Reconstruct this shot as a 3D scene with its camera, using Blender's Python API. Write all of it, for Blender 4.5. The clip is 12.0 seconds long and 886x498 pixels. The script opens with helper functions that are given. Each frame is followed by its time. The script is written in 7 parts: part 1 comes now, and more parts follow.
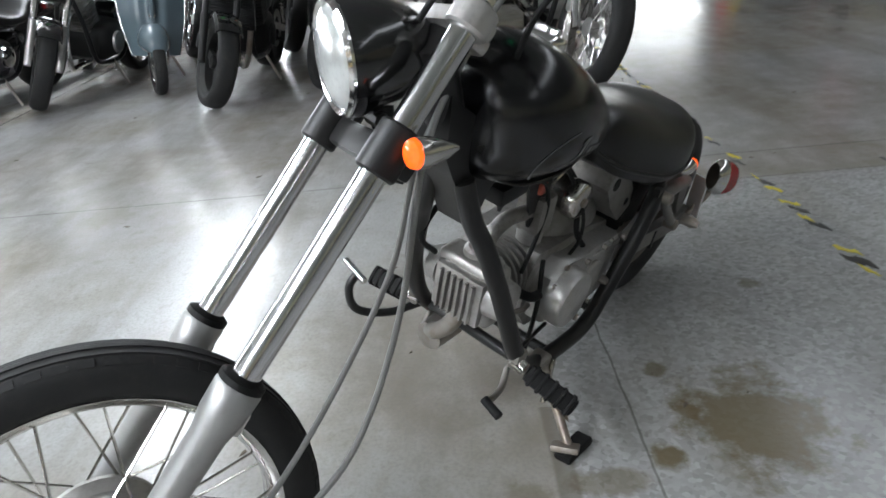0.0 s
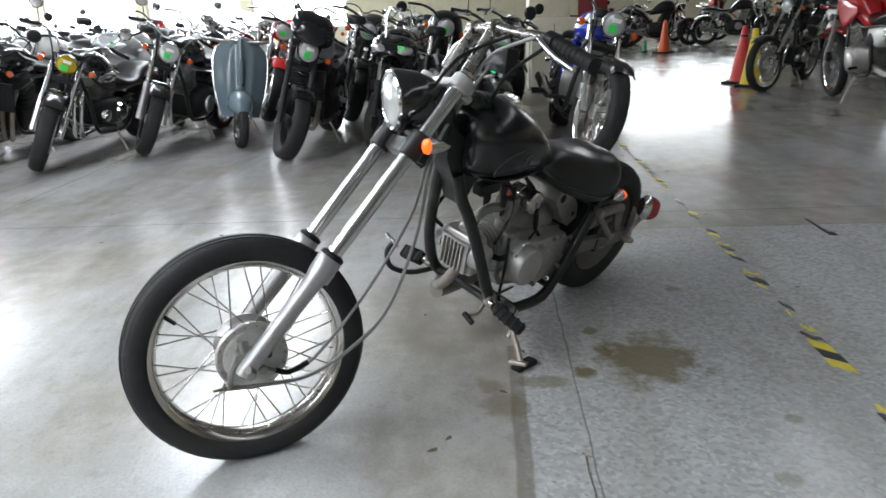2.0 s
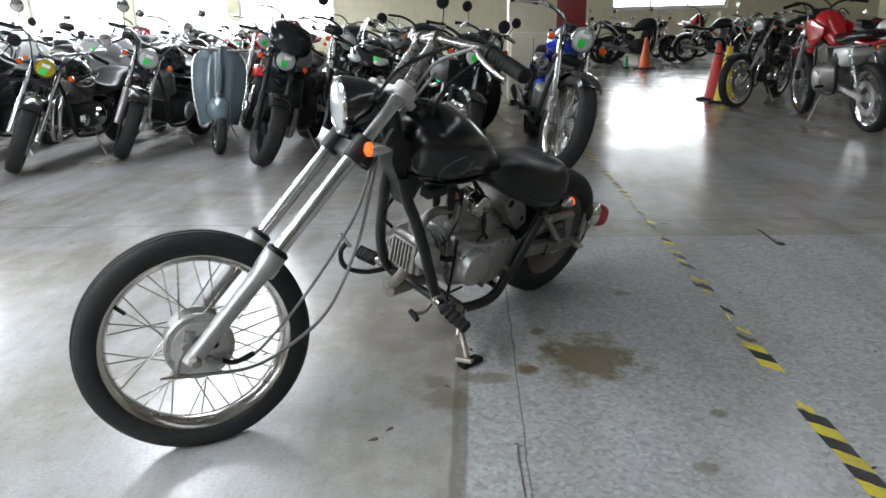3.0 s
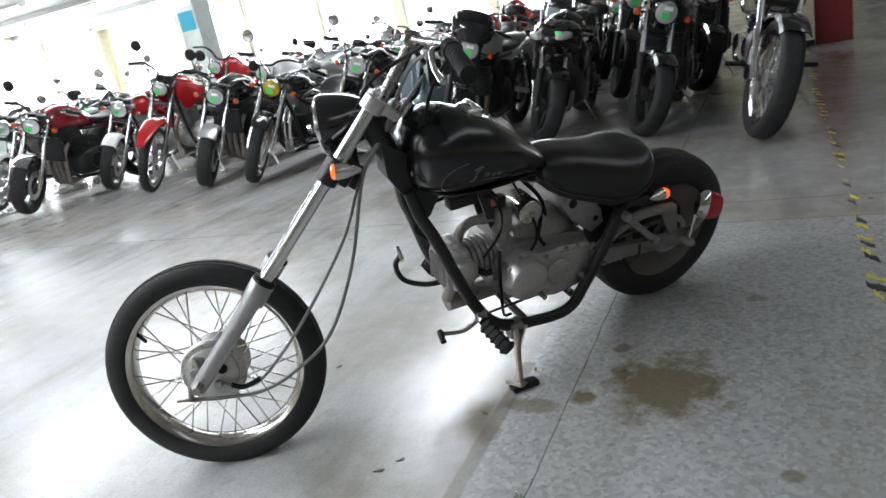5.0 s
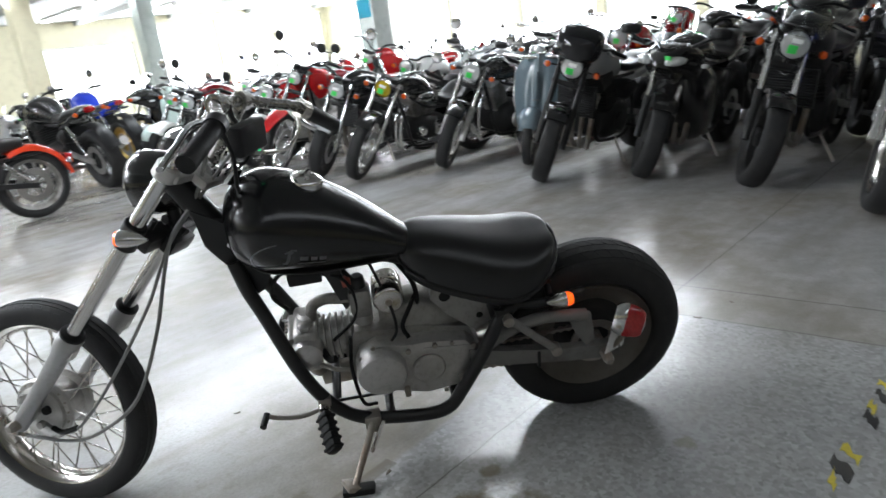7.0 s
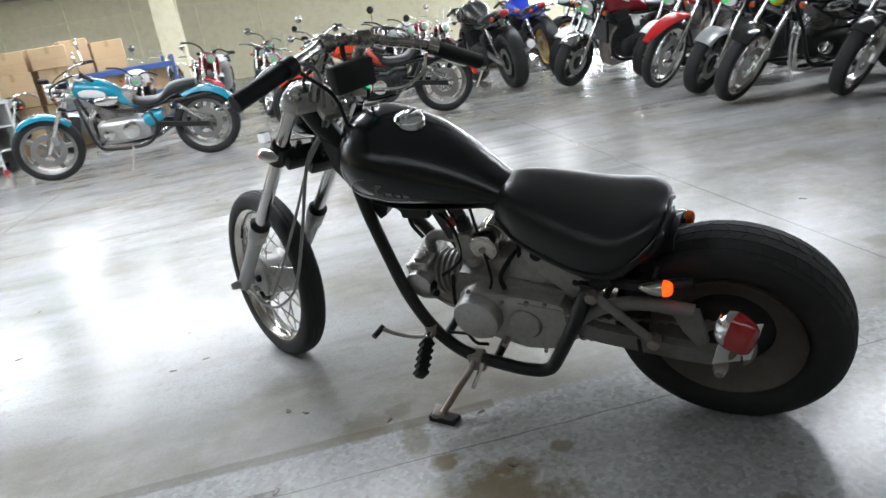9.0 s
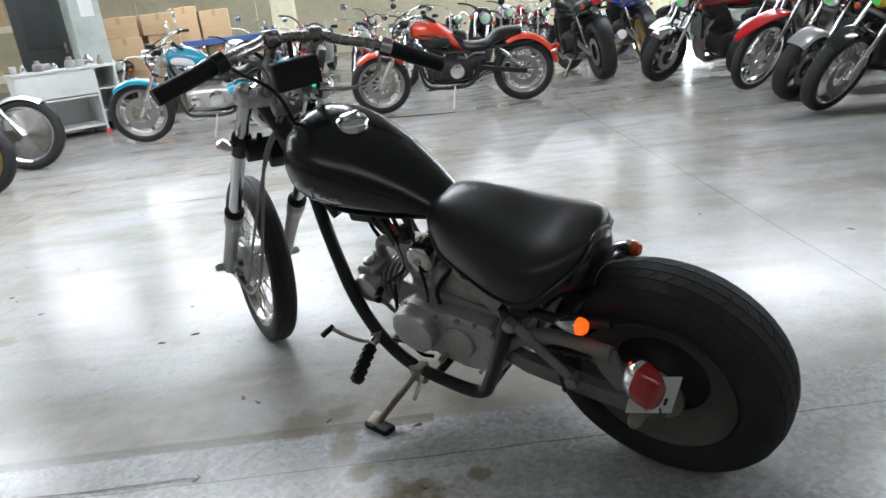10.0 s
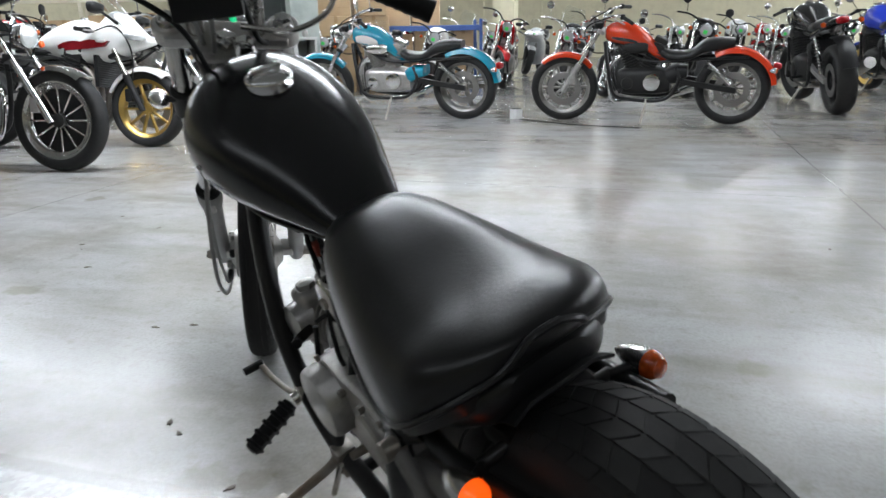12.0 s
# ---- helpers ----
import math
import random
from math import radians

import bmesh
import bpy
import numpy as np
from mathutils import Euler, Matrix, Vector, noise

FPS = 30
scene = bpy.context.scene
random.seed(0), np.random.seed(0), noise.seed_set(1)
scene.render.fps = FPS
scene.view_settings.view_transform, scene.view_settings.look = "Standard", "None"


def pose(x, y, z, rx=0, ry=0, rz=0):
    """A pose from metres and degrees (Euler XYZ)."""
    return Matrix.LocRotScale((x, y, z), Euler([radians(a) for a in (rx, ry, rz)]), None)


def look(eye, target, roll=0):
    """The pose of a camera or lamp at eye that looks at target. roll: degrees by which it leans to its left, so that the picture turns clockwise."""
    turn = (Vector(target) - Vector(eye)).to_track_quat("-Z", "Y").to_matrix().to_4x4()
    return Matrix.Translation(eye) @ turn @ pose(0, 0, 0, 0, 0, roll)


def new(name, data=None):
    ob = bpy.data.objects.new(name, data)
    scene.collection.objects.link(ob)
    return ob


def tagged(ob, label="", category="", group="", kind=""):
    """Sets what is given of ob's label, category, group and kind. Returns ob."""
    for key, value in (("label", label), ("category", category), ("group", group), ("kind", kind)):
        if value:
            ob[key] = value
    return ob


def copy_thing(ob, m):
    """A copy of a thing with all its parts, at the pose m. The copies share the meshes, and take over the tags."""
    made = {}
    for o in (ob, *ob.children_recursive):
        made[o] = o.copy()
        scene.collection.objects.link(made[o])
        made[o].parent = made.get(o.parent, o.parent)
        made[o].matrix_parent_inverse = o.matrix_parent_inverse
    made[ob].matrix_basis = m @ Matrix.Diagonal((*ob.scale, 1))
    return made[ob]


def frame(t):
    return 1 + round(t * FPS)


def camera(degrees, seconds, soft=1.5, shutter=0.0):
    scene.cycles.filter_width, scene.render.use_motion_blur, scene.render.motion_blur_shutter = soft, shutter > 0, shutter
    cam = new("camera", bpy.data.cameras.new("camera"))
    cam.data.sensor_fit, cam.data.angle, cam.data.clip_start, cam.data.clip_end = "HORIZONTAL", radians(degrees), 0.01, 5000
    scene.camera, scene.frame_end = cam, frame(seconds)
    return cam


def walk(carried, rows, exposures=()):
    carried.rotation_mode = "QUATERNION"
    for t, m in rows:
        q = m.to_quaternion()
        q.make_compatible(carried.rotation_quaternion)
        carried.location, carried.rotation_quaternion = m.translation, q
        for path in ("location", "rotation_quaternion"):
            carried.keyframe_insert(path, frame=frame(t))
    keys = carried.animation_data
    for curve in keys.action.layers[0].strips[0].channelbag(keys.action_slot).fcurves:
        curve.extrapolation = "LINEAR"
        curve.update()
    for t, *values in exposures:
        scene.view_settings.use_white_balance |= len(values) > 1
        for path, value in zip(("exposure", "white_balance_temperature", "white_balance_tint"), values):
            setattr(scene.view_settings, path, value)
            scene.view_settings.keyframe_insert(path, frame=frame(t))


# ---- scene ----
cam = camera(64.8, 12.0, soft=1.5, shutter=0.3)
PATH = [
    (0, (0.251, 0.025, 0.901), (1.12, 1.601, 0.028), -5.5),
    (0.5, (0.151, -0.164, 0.927), (1.114, 1.422, 0.18), -3.3),
    (1, (0.109, -0.401, 0.926), (1.07, 1.195, 0.198), -6.0),
    (1.5, (0.042, -0.538, 0.958), (0.781, 1.203, 0.308), -6.8),
    (2, (-0.052, -0.673, 0.952), (0.781, 1.023, 0.298), -2.6),
    (2.5, (-0.079, -0.741, 0.949), (0.844, 0.911, 0.301), -0.9),
    (2.7, (-0.063, -0.762, 0.949), (0.839, 0.905, 0.311), -1.1),
    (4.3, (0.49, -0.927, 0.905), (1.065, 0.885, 0.287), -9.4),
    (4.5, (0.548, -0.905, 0.902), (0.948, 0.957, 0.291), -11.0),
    (5, (0.695, -0.82, 0.93), (0.773, 1.083, 0.318), -11.8),
    (5.5, (0.932, -0.817, 0.964), (0.894, 1.114, 0.443), -10.7),
    (6, (1.115, -0.736, 0.94), (1.045, 1.194, 0.419), -9.5),
    (6.5, (1.291, -0.645, 0.951), (1.152, 1.26, 0.358), -8.4),
    (7, (1.489, -0.512, 0.952), (1.029, 1.354, 0.396), -8.1),
    (7.5, (1.641, -0.412, 0.931), (0.857, 1.347, 0.392), -7.7),
    (7.7, (1.687, -0.359, 0.918), (0.773, 1.321, 0.332), -8.0),
    (9.3, (2.153, -0.001, 0.927), (0.598, 1.091, 0.302), -9.2),
    (9.5, (2.181, 0.078, 0.914), (0.59, 1.114, 0.286), -8.9),
    (10, (2.243, 0.228, 0.923), (0.604, 1.176, 0.277), -6.8),
    (10.5, (2.362, 0.349, 0.914), (0.62, 1.099, 0.28), -6.8),
    (11, (2.37, 0.477, 0.898), (0.546, 1.022, 0.284), -6.0),
    (11.5, (2.212, 0.648, 0.866), (0.373, 1.115, 0.234), -4.3),
    (11.7, (2.105, 0.717, 0.841), (0.265, 1.194, 0.219), -2.3),
    (12, (1.919, 0.829, 0.778), (0.06, 1.271, 0.188), -1.2),
]
walk(cam, [(t, look(eye, target, roll)) for t, eye, target, roll in PATH],
     [(0.0, 0.45), (2.5, 0.40), (5.0, 0.36), (7.5, 0.36), (9.5, 0.24), (10.6, 0.2), (12.0, -0.06)])

# ---- hall axes: a along the rows' depth, b along the rows ----
HALL = pose(0, 0, 0, 0, 0, 60)
A_MIN, A_MAX, B_MIN, B_MAX, H = -13.0, 19.0, -11.0, 21.0, 3.1


def hall(a, b, z=0.0):
    return HALL @ Vector((a, b, z))


# ---- world: overcast daylight outside the windows ----
world = bpy.data.worlds.new("sky")
scene.world = world
world.use_nodes = True
sky = world.node_tree.nodes.new("ShaderNodeTexSky")
sky.sky_type = "NISHITA"
sky.sun_disc = False
sky.sun_elevation, sky.sun_rotation = radians(42), radians(20)
world.node_tree.links.new(sky.outputs[0], world.node_tree.nodes["Background"].inputs[0])
world.node_tree.nodes["Background"].inputs[1].default_value = 0.15


def area_lamp(name, m, sx, sy, power, colour):
    data = bpy.data.lights.new(name, "AREA")
    data.shape, data.size, data.size_y, data.energy, data.color = "RECTANGLE", sx, sy, power, colour
    ob = new(name, data)
    ob.matrix_world = m
    return ob


# daylight through the long window bands, one lamp in the opening of each wall
area_lamp("window_light", HALL @ pose(A_MAX - 0.25, 12.2, 1.75, 90, 0, 90), 17.0, 2.1, 1500, (0.86, 0.92, 1.0))
area_lamp("window_light", HALL @ pose(A_MAX - 0.25, -5.6, 1.7, 90, 0, 90), 3.0, 1.2, 22, (0.86, 0.92, 1.0))
area_lamp("window_light", HALL @ pose(13.0, B_MAX - 0.25, 1.75, 90, 0, 180), 10.5, 2.1, 900, (0.86, 0.92, 1.0))
CEILING_WATTS = 290

# ---- materials ----
def nodes_of(name):
    m = bpy.data.materials.new(name)
    m.use_nodes = True
    t = m.node_tree
    return m, t, t.nodes["Principled BSDF"]


def math_node(t, op, a, b=None, c=None):
    n = t.nodes.new("ShaderNodeMath")
    n.operation = op
    for i, v in enumerate((a, b, c)):
        if v is None:
            continue
        if isinstance(v, (int, float)):
            n.inputs[i].default_value = v
        else:
            t.links.new(v, n.inputs[i])
    return n.outputs[0]


def ramp(t, value, lo, hi):
    """0 below lo, 1 above hi, eased between."""
    x = math_node(t, "MULTIPLY_ADD", value, 1 / (hi - lo), -lo / (hi - lo))
    x.node.use_clamp = True
    return math_node(t, "MULTIPLY", math_node(t, "MULTIPLY", x, x), math_node(t, "MULTIPLY_ADD", x, -2.0, 3.0))


def mix(t, fac, a, b):
    n = t.nodes.new("ShaderNodeMix")
    n.data_type = "RGBA"
    for i, v in ((0, fac), (6, a), (7, b)):
        if isinstance(v, (int, float)):
            n.inputs[i].default_value = v
        elif isinstance(v, tuple):
            n.inputs[i].default_value = (*v, 1.0)
        else:
            t.links.new(v, n.inputs[i])
    return n.outputs[2]


def noise_tex(t, scale, detail=4.0, rough=0.55, coords=None):
    n = t.nodes.new("ShaderNodeTexNoise")
    n.inputs["Scale"].default_value, n.inputs["Detail"].default_value, n.inputs["Roughness"].default_value = scale, detail, rough
    if coords is None:
        coords = t.nodes.new("ShaderNodeTexCoord").outputs["Object"]
    t.links.new(coords, n.inputs["Vector"])
    return n.outputs[0]


def surface(name, colour, rough, metal=0.0, dirt=None, amount=0.3, fine=60.0, bump=0.1, coat=0.0, spread=0.05, shine=0.5):
    """A worn surface: colour varied at two scales, patchy gloss and a fine relief."""
    m, t, p = nodes_of(name)
    big, small = noise_tex(t, 5.0), noise_tex(t, fine, 6.0, 0.65)
    dirt = dirt or tuple(c * 0.55 for c in colour)
    f = math_node(t, "MULTIPLY", ramp(t, big, 0.42, 0.72), amount)
    f = math_node(t, "ADD", f, math_node(t, "MULTIPLY", ramp(t, small, 0.45, 0.8), amount * 0.6))
    t.links.new(mix(t, f, colour, dirt), p.inputs["Base Color"])
    r = math_node(t, "MULTIPLY_ADD", math_node(t, "SUBTRACT", small, 0.5), spread * 2, rough)
    r = math_node(t, "MULTIPLY_ADD", math_node(t, "SUBTRACT", big, 0.5), spread * 2, r)
    t.links.new(r, p.inputs["Roughness"])
    p.inputs["Metallic"].default_value = metal
    p.inputs["Specular IOR Level"].default_value = shine
    p.inputs["Coat Weight"].default_value = coat
    p.inputs["Coat Roughness"].default_value = 0.08
    if bump:
        b = t.nodes.new("ShaderNodeBump")
        b.inputs["Strength"].default_value, b.inputs["Distance"].default_value = bump, 0.002
        t.links.new(small, b.inputs["Height"])
        t.links.new(b.outputs[0], p.inputs["Normal"])
    return m


def glowing(name, colour, strength, base=None):
    m, t, p = nodes_of(name)
    p.inputs["Base Color"].default_value = (*(base or colour), 1)
    p.inputs["Emission Color"].default_value = (*colour, 1)
    p.inputs["Emission Strength"].default_value = strength
    p.inputs["Roughness"].default_value = 0.25
    return m


def clear_glass(name, colour=(1, 1, 1), rough=0.02):
    m, t, p = nodes_of(name)
    p.inputs["Base Color"].default_value = (*colour, 1)
    p.inputs["Transmission Weight"].default_value = 1.0
    p.inputs["Roughness"].default_value = rough
    p.inputs["IOR"].default_value = 1.3
    return m


def lens_plastic(name, colour, glow=0.0):
    m, t, p = nodes_of(name)
    w = t.nodes.new("ShaderNodeTexVoronoi")
    w.inputs["Scale"].default_value = 160
    t.links.new(t.nodes.new("ShaderNodeTexCoord").outputs["Object"], w.inputs["Vector"])
    t.links.new(mix(t, w.outputs[0], colour, tuple(c * 0.6 for c in colour)), p.inputs["Base Color"])
    p.inputs["Roughness"].default_value = 0.12
    p.inputs["Coat Weight"].default_value = 0.6
    p.inputs["Subsurface Weight"].default_value = 0.15
    p.inputs["Subsurface Radius"].default_value = (0.01, 0.004, 0.002)
    if glow:
        p.inputs["Emission Color"].default_value = (*colour, 1)
        p.inputs["Emission Strength"].default_value = glow
    return m


RUBBER = surface("tyre_rubber", (0.017, 0.017, 0.0175), 0.66, dirt=(0.046, 0.044, 0.041), amount=0.4, fine=45, bump=0.25, shine=0.3)
SOFT_RUBBER = surface("black_rubber", (0.008, 0.008, 0.008), 0.55, dirt=(0.022, 0.022, 0.021), amount=0.3, fine=140, bump=0.3, shine=0.2)
TANK_BLACK = surface("satin_black_paint", (0.009, 0.009, 0.010), 0.2, dirt=(0.012, 0.012, 0.0125), amount=0.3, fine=30, bump=0.0, coat=0.0, spread=0.05, shine=0.5)
FRAME_BLACK = surface("black_frame_paint", (0.014, 0.014, 0.0145), 0.37, dirt=(0.022, 0.02, 0.018), amount=0.3, fine=90, bump=0.06, shine=0.35)
GLOSS_BLACK = surface("gloss_black_paint", (0.012, 0.012, 0.0125), 0.16, amount=0.2, bump=0.0, coat=0.6, spread=0.04)
LEATHER = surface("black_vinyl", (0.010, 0.010, 0.0105), 0.3, dirt=(0.012, 0.012, 0.012), amount=0.3, fine=210, bump=0.14, spread=0.02, shine=0.45)
ALLOY = surface("dull_cast_alloy", (0.50, 0.49, 0.475), 0.4, 0.82, dirt=(0.17, 0.15, 0.125), amount=0.6, fine=70, bump=0.25)
FORK_ALLOY = surface("grey_fork_alloy", (0.34, 0.34, 0.335), 0.4, 0.6, dirt=(0.2, 0.19, 0.175), amount=0.4, fine=70, bump=0.15)
FORK_TUBE = surface("ground_fork_tube", (0.60, 0.60, 0.60), 0.17, 1.0, dirt=(0.5, 0.5, 0.5), amount=0.1, fine=90, bump=0.0, spread=0.02)
ALLOY_DARK = surface("dirty_cast_alloy", (0.33, 0.32, 0.305), 0.45, 0.7, dirt=(0.085, 0.075, 0.06), amount=0.75, fine=60, bump=0.35)
POLISHED = surface("brushed_aluminium", (0.60, 0.59, 0.575), 0.2, 0.95, dirt=(0.46, 0.445, 0.42), amount=0.25, fine=160, bump=0.04, spread=0.03)
CHROME = surface("chrome", (0.72, 0.72, 0.72), 0.10, 1.0, dirt=(0.5, 0.48, 0.45), amount=0.25, fine=80, bump=0.0, spread=0.06)
DULL_CHROME = surface("aged_chrome", (0.58, 0.56, 0.53), 0.19, 1.0, dirt=(0.28, 0.24, 0.2), amount=0.5, fine=60, bump=0.06)
BAR_STEEL = surface("worn_bar_steel", (0.30, 0.29, 0.275), 0.27, 0.9, dirt=(0.16, 0.14, 0.12), amount=0.5, fine=70, bump=0.05)
STEEL = surface("rusty_steel", (0.34, 0.32, 0.29), 0.42, 0.8, dirt=(0.17, 0.10, 0.055), amount=0.6, fine=50, bump=0.2)
GREY_PAINT = surface("grey_wheel_paint", (0.17, 0.165, 0.157), 0.5, dirt=(0.06, 0.05, 0.042), amount=0.6, fine=40, bump=0.1)
WHEEL_DIRTY = surface("dirty_wheel_paint", (0.115, 0.104, 0.09), 0.5, dirt=(0.06, 0.048, 0.036), amount=0.7, fine=35, bump=0.1)
CABLE_GREY = surface("grey_cable_sleeve", (0.20, 0.20, 0.195), 0.4, dirt=(0.1, 0.09, 0.08), amount=0.5, fine=70)
DARK_PLASTIC = surface("dark_plastic", (0.015, 0.015, 0.0155), 0.42, amount=0.3, fine=110, bump=0.1, shine=0.25)
ENGINE_BLACK = surface("black_engine_paint", (0.017, 0.017, 0.017), 0.5, dirt=(0.03, 0.028, 0.025), amount=0.5, fine=50, bump=0.3, shine=0.25)
LENS_RED = lens_plastic("red_lens", (0.42, 0.012, 0.016))
LENS_AMBER = lens_plastic("amber_lens", (0.75, 0.11, 0.012))
LENS_LIT = lens_plastic("lit_amber_lens", (1.0, 0.10, 0.006), 1.3)
LAMP_GLASS = surface("ribbed_lamp_glass", (0.72, 0.74, 0.74), 0.09, 0.55, dirt=(0.45, 0.46, 0.46), amount=0.6, fine=120, bump=0.25)
YELLOW_GLASS = surface("yellow_lamp_glass", (0.55, 0.40, 0.03), 0.09, 0.35, amount=0.5, fine=120, bump=0.25)
SCREEN = clear_glass("clear_screen", (0.9, 0.92, 0.93))
SMOKED = surface("smoked_screen", (0.015, 0.015, 0.017), 0.08, amount=0.1, bump=0.0, spread=0.03)
MIRROR = surface("mirror_glass", (0.75, 0.76, 0.77), 0.03, 1.0, amount=0.05, bump=0.0, spread=0.01)
STICKER_GREEN = surface("green_sticker", (0.04, 0.62, 0.10), 0.5, amount=0.1, bump=0.0)
PAPER = surface("white_paper", (0.75, 0.76, 0.75), 0.65, dirt=(0.6, 0.6, 0.58), amount=0.2, bump=0.0)
GOLD = surface("gold_anodised", (0.55, 0.37, 0.11), 0.33, 0.85, amount=0.3)
DISC_STEEL = surface("brake_disc_steel", (0.36, 0.35, 0.34), 0.3, 0.9, dirt=(0.2, 0.19, 0.18), amount=0.4, fine=90)
PAINTS = {
    "black": GLOSS_BLACK,
    "matt": DARK_PLASTIC,
    "red": surface("red_paint", (0.42, 0.012, 0.014), 0.22, amount=0.2, bump=0.0, coat=0.5),
    "dark_red": surface("dark_red_paint", (0.17, 0.008, 0.012), 0.2, amount=0.2, bump=0.0, coat=0.6),
    "orange": surface("orange_paint", (0.62, 0.045, 0.012), 0.2, amount=0.15, bump=0.0, coat=0.6),
    "teal": surface("teal_paint", (0.01, 0.22, 0.32), 0.2, amount=0.2, bump=0.0, coat=0.6),
    "blue": surface("blue_paint", (0.015, 0.04, 0.42), 0.2, amount=0.2, bump=0.0, coat=0.6),
    "white": surface("white_paint", (0.74, 0.74, 0.72), 0.25, dirt=(0.6, 0.59, 0.56), amount=0.2, bump=0.0, coat=0.5),
    "silver": surface("silver_paint", (0.42, 0.43, 0.43), 0.3, 0.5, amount=0.2, bump=0.0, coat=0.5),
    "grey_blue": surface("grey_blue_paint", (0.13, 0.175, 0.20), 0.25, dirt=(0.09, 0.12, 0.135), amount=0.25, bump=0.0, coat=0.5),
    "mint": surface("pale_green_paint", (0.55, 0.66, 0.62), 0.3, amount=0.2, bump=0.0, coat=0.4),
    "brown": surface("brown_paint", (0.09, 0.055, 0.035), 0.24, amount=0.2, bump=0.0, coat=0.5),
    "yellow": surface("yellow_paint", (0.72, 0.50, 0.02), 0.28, amount=0.2, bump=0.0, coat=0.4),
    "green": surface("green_paint", (0.03, 0.22, 0.06), 0.25, amount=0.2, bump=0.0, coat=0.5),
}

# ---- mesh tools ----
def part(name, bm, material, parent, label="", sharp=38):
    """One mesh object under a thing; the mesh is given in the parent's own space."""
    bmesh.ops.recalc_face_normals(bm, faces=bm.faces)
    me = bpy.data.meshes.new(name)
    bm.to_mesh(me)
    bm.free()
    me.materials.append(material)
    me.shade_smooth()
    me.set_sharp_from_angle(angle=radians(sharp))
    ob = new(name, me)
    ob.parent = parent
    if label:
        ob["label"] = label
    return ob


def thing(name, m, label, category, group="", kind=""):
    ob = new(name)
    ob.empty_display_size = 0.1
    ob.matrix_world = m
    return tagged(ob, label, category, group, kind)


def solid(name, bm, material, label, category, m=None, group="", kind="", sharp=38):
    ob = part(name, bm, material, None, sharp=sharp)
    if m is not None:
        ob.matrix_world = m
    return tagged(ob, label, category, group, kind)


def skin(bm, rings, cap=True, loop=False):
    """Faces between rings of points; the first and last ring are closed."""
    rows = [[bm.verts.new(p) for p in ring] for ring in rings]
    n = len(rows[0])
    pairs = list(zip(rows, rows[1:])) + ([(rows[-1], rows[0])] if loop else [])
    for r, s in pairs:
        for i in range(n):
            bm.faces.new((r[i], r[(i + 1) % n], s[(i + 1) % n], s[i]))
    if cap and not loop:
        bm.faces.new(rows[0][::-1])
        bm.faces.new(rows[-1])
    return bm


def bend(points, steps=6):
    """A smooth line through the points."""
    p = [Vector(q) for q in points]
    if len(p) < 3:
        return p
    p = [2 * p[0] - p[1], *p, 2 * p[-1] - p[-2]]
    out = []
    for a, b, c, d in zip(p, p[1:], p[2:], p[3:]):
        for i in range(steps):
            t = i / steps
            out.append(0.5 * (2 * b + (c - a) * t + (2 * a - 5 * b + 4 * c - d) * t * t + (3 * b - a - 3 * c + d) * t ** 3))
    return out + [p[-2]]


def tube(bm, points, radius, sides=10, steps=5, smooth=True):
    """A round bar along a line; radius is one number, or one for the start and one for the end."""
    line = bend(points, steps) if smooth else [Vector(q) for q in points]
    r0, r1 = radius if isinstance(radius, tuple) else (radius, radius)
    side = None
    rings = []
    for i, q in enumerate(line):
        way = (line[min(i + 1, len(line) - 1)] - line[max(i - 1, 0)]).normalized()
        if side is None:
            side = way.orthogonal().normalized()
        side = (side - way * side.dot(way)).normalized()
        up = way.cross(side)
        r = r0 + (r1 - r0) * i / max(1, len(line) - 1)
        rings.append([q + (side * math.cos(a) + up * math.sin(a)) * r for a in (2 * math.pi * k / sides for k in range(sides))])
    return skin(bm, rings)


def lathe(bm, profile, centre=(0, 0, 0), axis="y", sides=32, closed=False):
    """Turns (along, radius) pairs round an axis through the centre."""
    c = Vector(centre)
    rings = []
    for k in range(sides):
        a = 2 * math.pi * k / sides
        ca, sa = math.cos(a), math.sin(a)
        if axis == "y":
            rings.append([c + Vector((r * ca, h, r * sa)) for h, r in profile])
        elif axis == "x":
            rings.append([c + Vector((h, r * ca, r * sa)) for h, r in profile])
        else:
            rings.append([c + Vector((r * ca, r * sa, h)) for h, r in profile])
    rows = [[bm.verts.new(p) for p in ring] for ring in rings]
    n = len(profile)
    for i in range(sides):
        r, s = rows[i], rows[(i + 1) % sides]
        for j in range(n if closed else n - 1):
            bm.faces.new((r[j], r[(j + 1) % n], s[(j + 1) % n], s[j]))
    if not closed:
        bm.faces.new([r[0] for r in rows])
        bm.faces.new([r[-1] for r in rows])
    return bm


def block(bm, centre, size, m=None, bevel=0.0, segments=2):
    """A box with rounded edges."""
    part_bm = bmesh.new()
    bmesh.ops.create_cube(part_bm, size=1.0)
    for v in part_bm.verts:
        v.co = Vector((v.co.x * size[0], v.co.y * size[1], v.co.z * size[2]))
    if bevel:
        bmesh.ops.bevel(part_bm, geom=part_bm.edges[:], offset=bevel, segments=segments, affect="EDGES", profile=0.6)
    for v in part_bm.verts:
        v.co = (m @ v.co if m is not None else v.co) + Vector(centre)
    return join(bm, part_bm)


def join(bm, other):
    made = [bm.verts.new(v.co) for v in other.verts]
    other.verts.index_update()
    for f in other.faces:
        bm.faces.new([made[v.index] for v in f.verts])
    other.free()
    return bm


